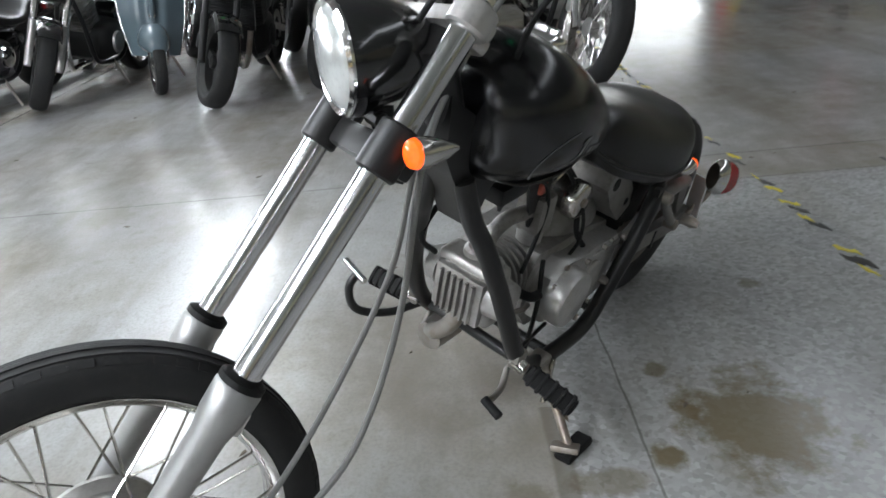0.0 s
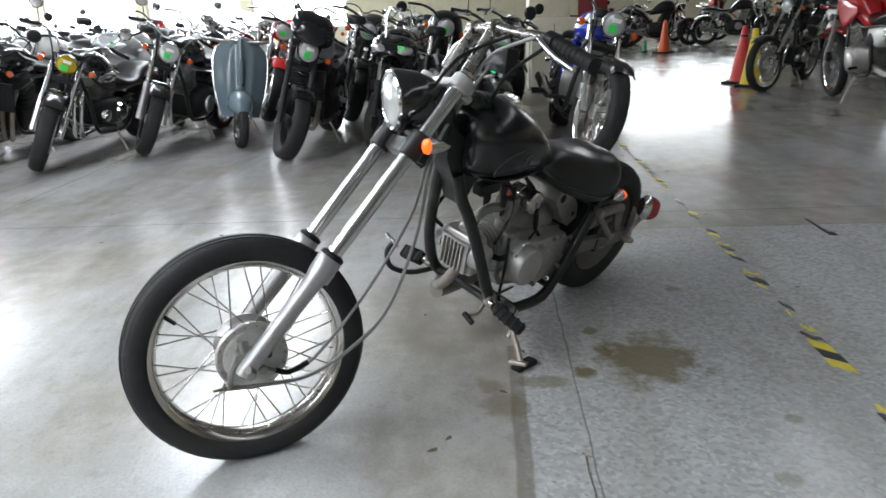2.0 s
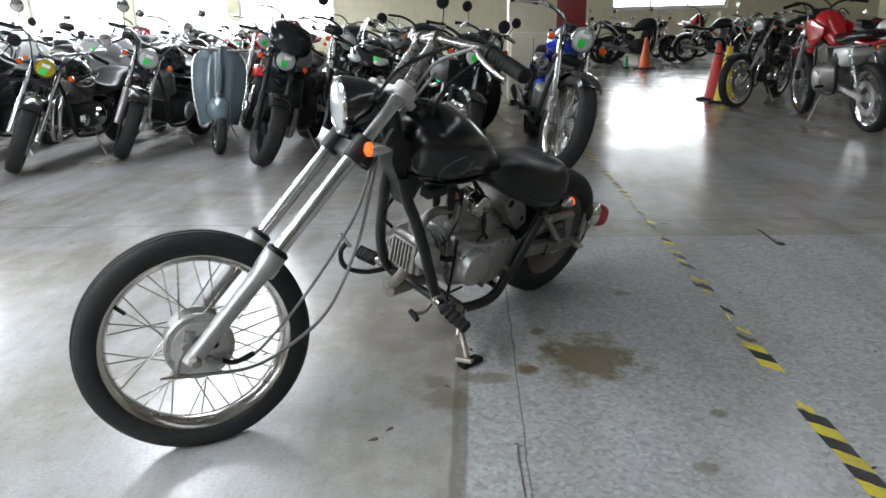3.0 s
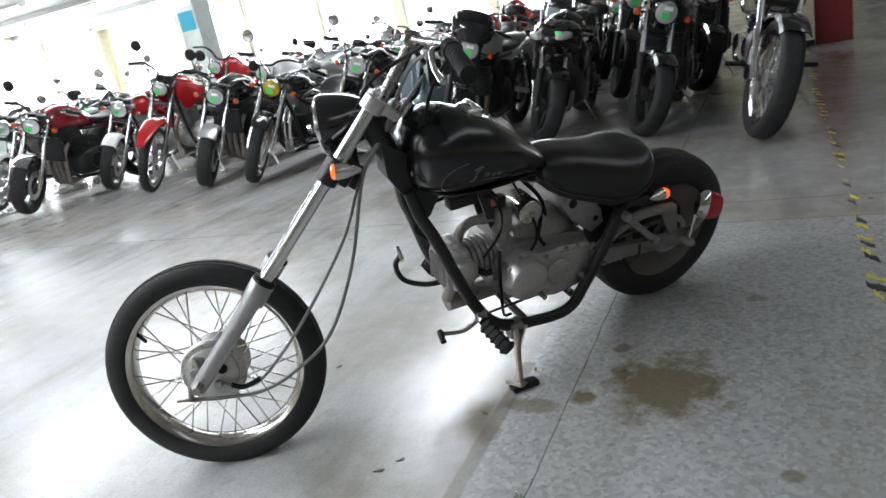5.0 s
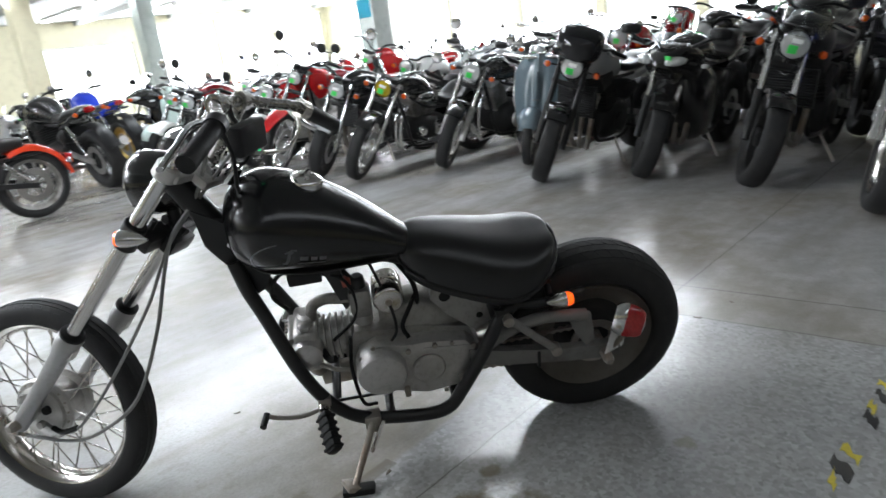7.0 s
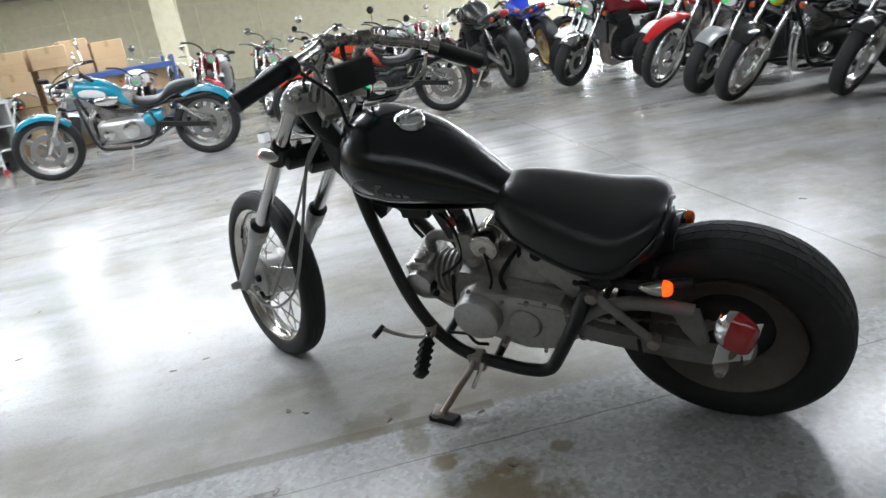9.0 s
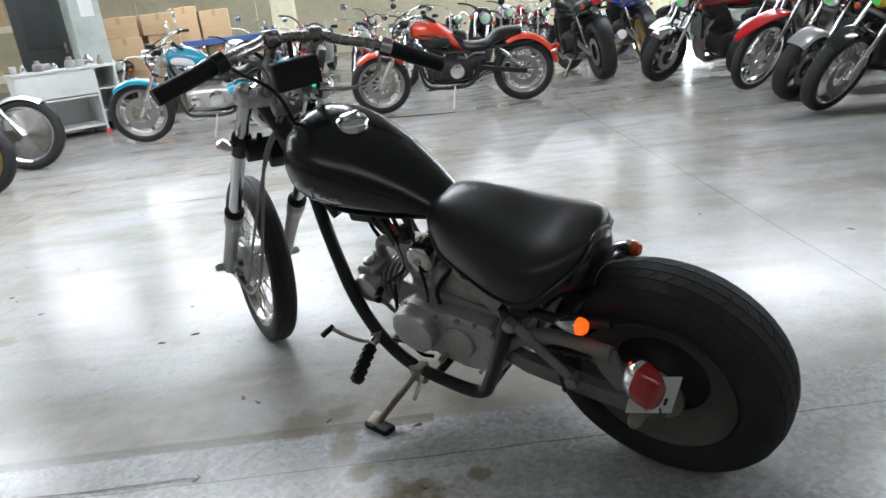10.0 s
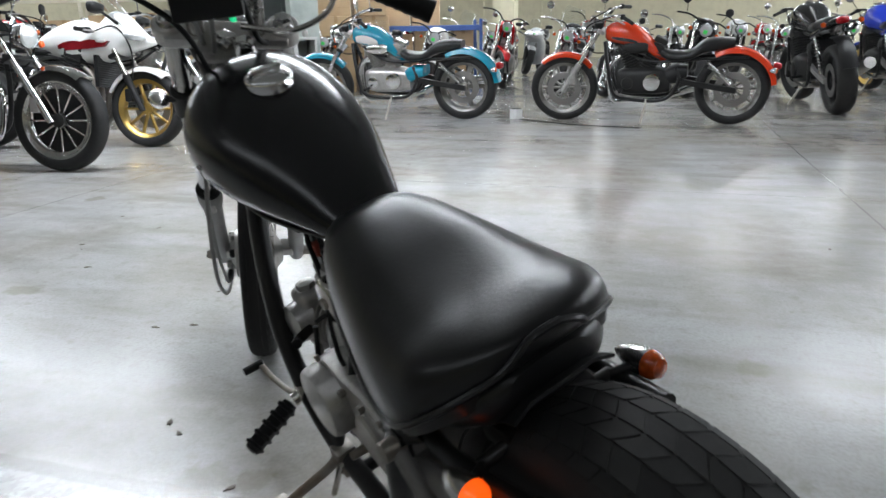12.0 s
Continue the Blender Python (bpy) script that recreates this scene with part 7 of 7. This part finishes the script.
# filler rows: one of each look is built, then repeated along the hall
kinds = [
    motorcycle(tuple(hall(5.75, 0.9).xy), 55, "naked", "black", "black naked motorcycle packed in a row", mirrors=True, plain=True, scale=0.92),
    motorcycle(tuple(hall(5.9, 1.7).xy), 61, "classic", "red", "red classic motorcycle packed in a row", mirrors=False, fork=CHROME, engine="single", plain=True, scale=0.92),
    motorcycle(tuple(hall(5.8, 2.5).xy), 55, "cruiser", "black", "black cruiser packed in a row", mirrors=False, fork=CHROME, engine="twin", plain=True, scale=0.92),
    motorcycle(tuple(hall(5.95, 3.3).xy), 59, "sport", "silver", "silver sport motorcycle packed in a row", plain=True, scale=0.92),
    motorcycle(tuple(hall(5.7, 4.1).xy), 55, "naked", "white", "white naked motorcycle packed in a row", mirrors=False, fork=POLISHED, plain=True, scale=0.92),
    motorcycle(tuple(hall(5.8, 4.9).xy), 57, "trail", "red", "red trail motorcycle packed in a row", mirrors=False, engine="single", plain=True, scale=0.92),
    motorcycle(tuple(hall(5.75, 5.7).xy), 60, "cruiser", "dark_red", "dark red cruiser packed in a row", fork=CHROME, engine="twin", screen="tall", plain=True, scale=0.92),
    motorcycle(tuple(hall(5.6, 6.6).xy), 57, "sport", "black", "black sport motorcycle packed in a row", plain=True, scale=0.92),
    motorcycle(tuple(hall(5.8, 7.4).xy), 57, "classic", "black", "black classic motorcycle packed in a row", engine="single", fork=CHROME, plain=True, scale=0.92),
    motorcycle(tuple(hall(5.8, 0.2).xy), 57, "naked", "matt", "dark grey naked motorcycle packed in a row", mirrors=False, plain=True, scale=0.92),
]
rng = random.Random(7)


def repeat(a, b, rear, k):
    q = hall(a + rng.uniform(-0.12, 0.12), b + rng.uniform(-0.06, 0.06))
    m = Matrix.Translation(q) @ Matrix.Rotation(radians(rear + rng.uniform(-6, 6)), 4, "Z") @ Matrix.Rotation(radians(rng.uniform(6, 10)), 4, "X") @ Matrix.Scale(rng.uniform(0.88, 0.97), 4)
    copy_thing(kinds[k % len(kinds)], m)


k = 0
for a, b0, b1, step in ((7.3, 0.6, 8.2, 0.66), (9.1, 0.8, 8.6, 0.72), (11.3, 1.0, 9.8, 0.85), (13.6, 1.2, 10.8, 1.1)):
    b = b0
    while b < b1:
        k += 1 + (rng.random() < 0.35)
        repeat(a, b, 60, k)
        b += step
# behind the second line, towards the panelled wall
for b, a0, a1, step in ((7.6, -3.6, 2.2, 0.8), (9.9, -3.8, 5.8, 0.8), (12.3, -3.6, 6.2, 1.0)):
    a = a0
    while a < a1:
        k += 1 + (rng.random() < 0.35)
        repeat(a, b, 150, k)
        a += step
# beyond the aisle and behind the group by the bench
for a, b0, b1, step, rear in ((14.3, -9.0, -2.6, 1.5, 146), (15.8, -8.2, -2.6, 0.9, 60), (9.4, -8.0, -4.6, 0.9, 60), (6.4, -7.6, -4.9, 0.9, 240), (-5.0, 2.6, 6.4, 0.8, 240), (-3.2, -3.5, 1.0, 0.95, 240)):
    b = b0
    while b < b1:
        k += 1 + (rng.random() < 0.35)
        repeat(a, b, rear, k)
        b += step

# ---- hazard tape along the bay, worn into separate scraps ----
TAPE_YELLOW = surface("yellow_tape", (0.62, 0.50, 0.03), 0.5, dirt=(0.30, 0.25, 0.06), amount=0.6, fine=90, bump=0.1)
TAPE_BLACK = surface("black_tape", (0.014, 0.014, 0.014), 0.5, dirt=(0.08, 0.075, 0.06), amount=0.4, fine=90, bump=0.1)
tape = thing("hazard_tape", HALL, "worn yellow and black hazard tape stuck along the floor", "floor tape")
tape_rng = random.Random(21)


def edge_b(a):
    """The tape's own line along the hall."""
    return -1.232 + 0.004 * math.sin(a * 1.7)


a = -0.62
stripe = 0
while a < 9.4:
    length = 0.056
    whole = a < 0.82 or 1.05 < a < 1.18
    keep = whole or tape_rng.random() < (0.62 if a < 3.2 else 0.75)
    if 0.86 < a < 1.05:
        keep = tape_rng.random() < 0.25
    if keep:
        b = edge_b(a)
        cut = tape_rng.uniform(0.0, 0.007) if whole else tape_rng.uniform(0.004, 0.036)
        trim_a = 0.0 if whole else tape_rng.uniform(0.0, 0.02)
        low, high = b - 0.027 + cut * tape_rng.choice((0, 1)), b + 0.027 - cut
        pts = []
        n = 5
        for k in range(n + 1):
            pts.append((a + trim_a + 0.044 * k / n + (tape_rng.uniform(-0.002, 0.004) if whole else tape_rng.uniform(-0.012, 0.012)), low + (high - low) * k / n))
        for k in range(n, -1, -1):
            pts.append((a + length - 0.001 + 0.044 * k / n - (tape_rng.uniform(-0.001, 0.006) if whole else tape_rng.uniform(0.0, 0.026)), low + (high - low) * k / n))
        part("stripe", skin(bmesh.new(), [[Vector((x, y, z)) for x, y in pts] for z in (0.0004, 0.0016)]), TAPE_YELLOW if stripe % 2 == 0 else TAPE_BLACK, tape)
    a += length
    stripe += 1


# ---- cabinet and post at the end of the row ----
post = thing("pillar", HALL @ pose(7.92, -1.10, 0), "beige pillar rising behind a steel cabinet", "pillar", kind="structure")
part("shaft", block(bmesh.new(), (0.05, 0.05, H / 2), (0.5, 0.46, H - 0.004), bevel=0.01), BEIGE, post)
cabinet = thing("steel_cabinet", HALL @ pose(7.55, -1.10, 0), "beige steel cabinet with a tall crimson panel beside it", "cabinet")
part("body", block(bmesh.new(), (-0.03, 0.02, 0.40), (0.16, 0.50, 0.78), bevel=0.008), BEIGE, cabinet)
part("panel", block(bmesh.new(), (-0.03, -0.40, 0.95), (0.04, 0.32, 1.896), bevel=0.006), CRIMSON, cabinet, "crimson painted panel")
part("plinth", block(bmesh.new(), (-0.03, 0.02, 0.03), (0.17, 0.51, 0.06), bevel=0.004), DARK_PLASTIC, cabinet)
part("door_gap", block(bmesh.new(), (-0.1115, 0.02, 0.42), (0.003, 0.006, 0.62)), DARK_PLASTIC, cabinet)
part("handle", block(bmesh.new(), (-0.118, 0.05, 0.45), (0.016, 0.014, 0.10), bevel=0.004), CHROME, cabinet, "chrome handle")

# ---- traffic cones ----
CONE_PAINTS = {
    "red": surface("red_cone_plastic", (0.62, 0.035, 0.03), 0.45, amount=0.3, fine=25),
    "yellow": surface("yellow_cone_plastic", (0.75, 0.56, 0.02), 0.45, amount=0.3, fine=25),
    "orange": surface("orange_cone_plastic", (0.75, 0.12, 0.02), 0.45, amount=0.3, fine=25),
    "green": surface("green_cone_plastic", (0.02, 0.25, 0.10), 0.45, amount=0.3, fine=25),
}


def traffic_cone(at, turn, colour, height, label):
    cone = thing("traffic_cone", pose(at[0], at[1], 0, 0, 0, turn), label, "traffic cone", "traffic cones")
    r = height * 0.19
    prof = [(0.02, r * 1.08), (0.035, r)] + [(0.035 + (height - 0.045) * k / 12, r + (0.026 - r) * k / 12) for k in range(1, 13)] + [(height, 0.02), (height - 0.004, 0.012)]
    part("body", lathe(bmesh.new(), prof, (0, 0, 0), "z", 28), CONE_PAINTS[colour], cone)
    part("base", block(bmesh.new(), (0, 0, 0.014), (r * 2.7, r * 2.7, 0.028), bevel=0.01), RUBBER, cone, "black rubber base")
    if height > 0.58:
        part("collar", lathe(bmesh.new(), [(height * 0.80, r * 0.32), (height * 0.81, r * 0.37), (height * 0.84, r * 0.35), (height * 0.85, r * 0.28)], (0, 0, 0), "z", 24), DARK_PLASTIC, cone)
    return cone


traffic_cone((6.56, 5.00), 20, "red", 0.62, "tall red plastic cone on a black base")
traffic_cone((6.40, 4.72), 35, "yellow", 0.60, "tall yellow plastic cone on a black base")
traffic_cone((9.42, 9.20), 10, "orange", 0.56, "orange traffic cone near parked motorcycles")
traffic_cone((9.35, 9.62), 50, "green", 0.22, "small green cone on the floor")

# ---- white work bench with engine parts ----
BENCH_WHITE = surface("white_laminate", (0.66, 0.67, 0.66), 0.45, dirt=(0.45, 0.43, 0.38), amount=0.35, fine=18)
RED_TAPE = surface("red_tape", (0.45, 0.03, 0.03), 0.5, amount=0.3)
bench = thing("work_bench", pose(-7.17, 0.87, 0, 0, 0, 6), "white wooden work bench with open shelves and scuffed sides", "bench")
part("top", block(bmesh.new(), (0, 0, 0.755), (0.66, 1.08, 0.03), bevel=0.004), BENCH_WHITE, bench)
part("front_panel", block(bmesh.new(), (0.30, -0.11, 0.60), (0.02, 0.78, 0.27), bevel=0.003), BENCH_WHITE, bench)
part("shelf", block(bmesh.new(), (0, -0.11, 0.44), (0.60, 0.78, 0.022), bevel=0.003), BENCH_WHITE, bench)
part("shelf", block(bmesh.new(), (0, -0.11, 0.10), (0.60, 0.78, 0.022), bevel=0.003), BENCH_WHITE, bench)
part("back_panel", block(bmesh.new(), (-0.30, 0.0, 0.40), (0.016, 1.02, 0.66), bevel=0.003), BENCH_WHITE, bench)
for y in (-0.51, 0.29, 0.52):
    part("side_panel", block(bmesh.new(), (0.0, y, 0.37), (0.62, 0.024, 0.735), bevel=0.003), BENCH_WHITE, bench)
for y in (0.29, 0.52):
    part("foot_mark", block(bmesh.new(), (0.311, y, 0.025), (0.006, 0.05, 0.05), bevel=0.001, segments=1), RED_TAPE, bench, "red tape at the foot")
for z in (0.25, 0.50):
    part("shelf", block(bmesh.new(), (0.0, 0.405, z), (0.58, 0.20, 0.018), bevel=0.003), BENCH_WHITE, bench)
bench_rng = random.Random(4)
for k in range(9):
    x, y = bench_rng.uniform(-0.2, 0.22), -0.46 + 0.11 * k
    r = bench_rng.uniform(0.035, 0.065)
    h = bench_rng.uniform(0.05, 0.14)
    kind = k % 3
    bm = lathe(bmesh.new(), [(0.0, r * 0.9), (h * 0.2, r), (h * 0.6, r * 0.92), (h * 0.75, r * 0.5), (h, r * 0.45)], (0, 0, 0), "z", 20) if kind else block(bmesh.new(), (0, 0, h / 2), (r * 2.4, r * 2, h), bevel=0.012)
    solid("engine_part", bm, (ALLOY, CHROME, ALLOY_DARK)[kind], "loose metal engine part lying on the white bench", "engine part", pose(-7.17, 0.87, 0.7705, 0, 0, 6) @ pose(x, y, 0, 0, 0, 31 * k), "engine parts")

# ---- cartons and racks by the west end ----
CARDBOARD = surface("brown_cardboard", (0.44, 0.31, 0.18), 0.8, dirt=(0.33, 0.22, 0.12), amount=0.35, fine=25, bump=0.08)
PARCEL_TAPE = surface("brown_parcel_tape", (0.34, 0.22, 0.11), 0.35, amount=0.2)
RACK_BLUE = surface("blue_rack_steel", (0.05, 0.10, 0.28), 0.4, amount=0.3, fine=30)
DARK_DOORWAY = surface("dark_doorway", (0.022, 0.027, 0.026), 0.45, amount=0.4, fine=12)


def carton(m, size):
    x, y, z = size
    box = thing("cardboard_box", m, "closed brown cardboard box with parcel tape", "box", "cardboard boxes")
    part("body", block(bmesh.new(), (0, 0, z / 2), size, bevel=0.006, segments=1), CARDBOARD, box)
    part("tape", block(block(bmesh.new(), (0, 0, z + 0.0012), (x * 0.99, 0.05, 0.0016)), (x / 2 + 0.0012, 0, z - 0.045), (0.0016, 0.05, 0.092)), PARCEL_TAPE, box)
    part("flap_seam", block(bmesh.new(), (x / 2 + 0.0006, 0, z * 0.42), (0.002, y * 0.9, 0.004)), PARCEL_TAPE, box)
    return box


def rack(m, width, depth, heights, material, label):
    r = thing("storage_rack", m, label, "rack", "storage racks")
    top = heights[-1]
    for x in (-depth / 2, depth / 2):
        for y in (-width / 2, width / 2):
            part("post", block(bmesh.new(), (x, y, top / 2 + 0.05), (0.045, 0.045, top + 0.10), bevel=0.004, segments=1), material, r)
    for z in heights:
        part("shelf", block(bmesh.new(), (0, 0, z), (depth, width - 0.05, 0.03), bevel=0.004, segments=1), material, r)
        part("beam", block(bmesh.new(), (depth / 2 + 0.024, 0, z - 0.03), (0.02, width, 0.07), bevel=0.003, segments=1), material, r)
    return r


box_rng = random.Random(12)


def fill_rack(m, width, heights, gap, material=BEIGE, label="beige steel rack full of cardboard boxes"):
    rack(m, width, 0.62, heights, material, label)
    for z in heights:
        y = -width / 2 + 0.08
        while y < width / 2 - 0.35:
            w, h = box_rng.uniform(0.30, 0.56), box_rng.uniform(0.26, 0.5)
            if y + w > width / 2 - 0.04:
                break
            carton(m @ pose(box_rng.uniform(-0.03, 0.05), y + w / 2, z + 0.0152, 0, 0, box_rng.uniform(-3, 3)), (0.48, w, h))
            y += w + box_rng.uniform(0.02, gap)


fill_rack(pose(-8.80, -0.42, 0, 0, 0, 4), 2.1, (0.12, 0.72, 1.32, 1.92), 0.05)
fill_rack(pose(-8.99, -2.51, 0, 0, 0, 4), 2.1, (0.12, 0.72, 1.32, 1.92), 0.05)
fill_rack(pose(-9.03, 3.29, 0, 0, 0, -8), 1.5, (0.12, 0.50, 0.88), 0.12, RACK_BLUE, "blue steel rack with cardboard boxes")
for y, w, n in ((1.79, 0.50, 3), (2.31, 0.47, 3)):
    z = 0.001
    for i in range(n):
        h = (0.62, 0.42, 0.26)[i] * box_rng.uniform(0.94, 1.06)
        carton(pose(-8.6 + box_rng.uniform(-0.03, 0.03), y + box_rng.uniform(-0.02, 0.02), z, 0, 0, box_rng.uniform(-4, 4)), (0.6, w * box_rng.uniform(0.88, 1.0), h))
        z += h + 0.003

# slab standing in for a dark doorway, the opening's shade put into its colour
door = thing("door_1", pose(-8.34, 0.87, 0, 0, 0, 3), "dark door slab standing in for the dark doorway beside stacked boxes", "door", kind="structure")
part("leaf", block(bmesh.new(), (0, 0, 1.05), (0.05, 0.62, 2.1), bevel=0.005), DARK_DOORWAY, door)
part("panel", block(bmesh.new(), (0.028, 0, 1.45), (0.012, 0.42, 0.9), bevel=0.004), DARK_DOORWAY, door)
part("handle", block(bmesh.new(), (0.05, 0.22, 1.0), (0.05, 0.02, 0.12), bevel=0.005), STEEL, door)
notice = thing("notice", pose(-7.88, 1.33, 0, 0, 0, 8), "green and white paper notices taped to the pillar", "notice")
part("green_sheet", block(bmesh.new(), (0.1825, 0.02, 1.72), (0.003, 0.15, 0.07)), STICKER_GREEN, notice, "green sheet")
part("sheet", block(bmesh.new(), (0.1825, 0.02, 1.45), (0.003, 0.16, 0.24)), PAPER, notice, "white sheet")

# notices on the far pillar
board = thing("notice", HALL @ pose(7.9, 6.5, 0), "red, white and teal notices on the grey pillar", "notice")
for z, h, mt in ((2.45, 0.34, CONE_PAINTS["red"]), (2.02, 0.40, PAPER), (1.62, 0.26, PAINTS["teal"])):
    part("sheet", block(bmesh.new(), (-0.1725, 0, z), (0.003, 0.28, h)), mt, board)

# ---- small things on the floor ----
cup = thing("paper_cup", pose(-4.35, 3.05, 0, 0, 0, 20), "small white carton with a dark lid standing on the floor", "cup")
part("body", block(bmesh.new(), (0, 0, 0.045), (0.085, 0.085, 0.09), bevel=0.008), PAPER, cup)
part("lid", block(bmesh.new(), (0, 0, 0.093), (0.06, 0.06, 0.012), bevel=0.004), DARK_PLASTIC, cup)
solid("cord", tube(bmesh.new(), [(-4.29, 3.06, 0.005), (-4.0, 3.2, 0.005), (-3.7, 3.35, 0.005), (-3.3, 3.75, 0.005)], 0.0045, 6), SOFT_RUBBER, "thin black cord lying on the floor", "cord")
solid("wire_hook", tube(bmesh.new(), [(0.53, -0.06, 0.003), (0.66, 0.14, 0.003), (0.775, 0.352, 0.003), (0.795, 0.358, 0.003), (0.79, 0.378, 0.003), (0.778, 0.374, 0.003)], 0.0014, 6), STEEL, "long thin bent wire lying on the floor", "wire")
solid("floor_plate", block(block(bmesh.new(), (0, 0, 0.0015), (0.23, 0.011, 0.003), bevel=0.001, segments=1), (-0.095, -0.016, 0.0012), (0.04, 0.022, 0.0024)), DARK_PLASTIC, "narrow dark metal strip let into the floor", "floor plate", HALL @ pose(2.31, -1.70, 0))
debris = bmesh.new()
debris_rng = random.Random(5)
for k in range(150):
    a, b = debris_rng.uniform(-3, 6), debris_rng.uniform(-2.2, 4.2)
    r = debris_rng.uniform(0.002, 0.007)
    turn = debris_rng.uniform(0, 6.28)
    q = hall(a, b)
    pts = [(q.x + r * f * math.cos(turn + g), q.y + r * f * math.sin(turn + g)) for g, f in ((0, 2.2), (1.2, 0.8), (2.4, 1.4), (3.4, 1.9), (4.6, 0.7))]
    skin(debris, [[Vector((x, y, z)) for x, y in pts] for z in (0.0003, 0.002)])
solid("floor_debris", debris, surface("brown_crumbs", (0.07, 0.055, 0.035), 0.8, amount=0.4), "scattered brown crumbs and leaf scraps on the floor", "debris", kind="stuff")
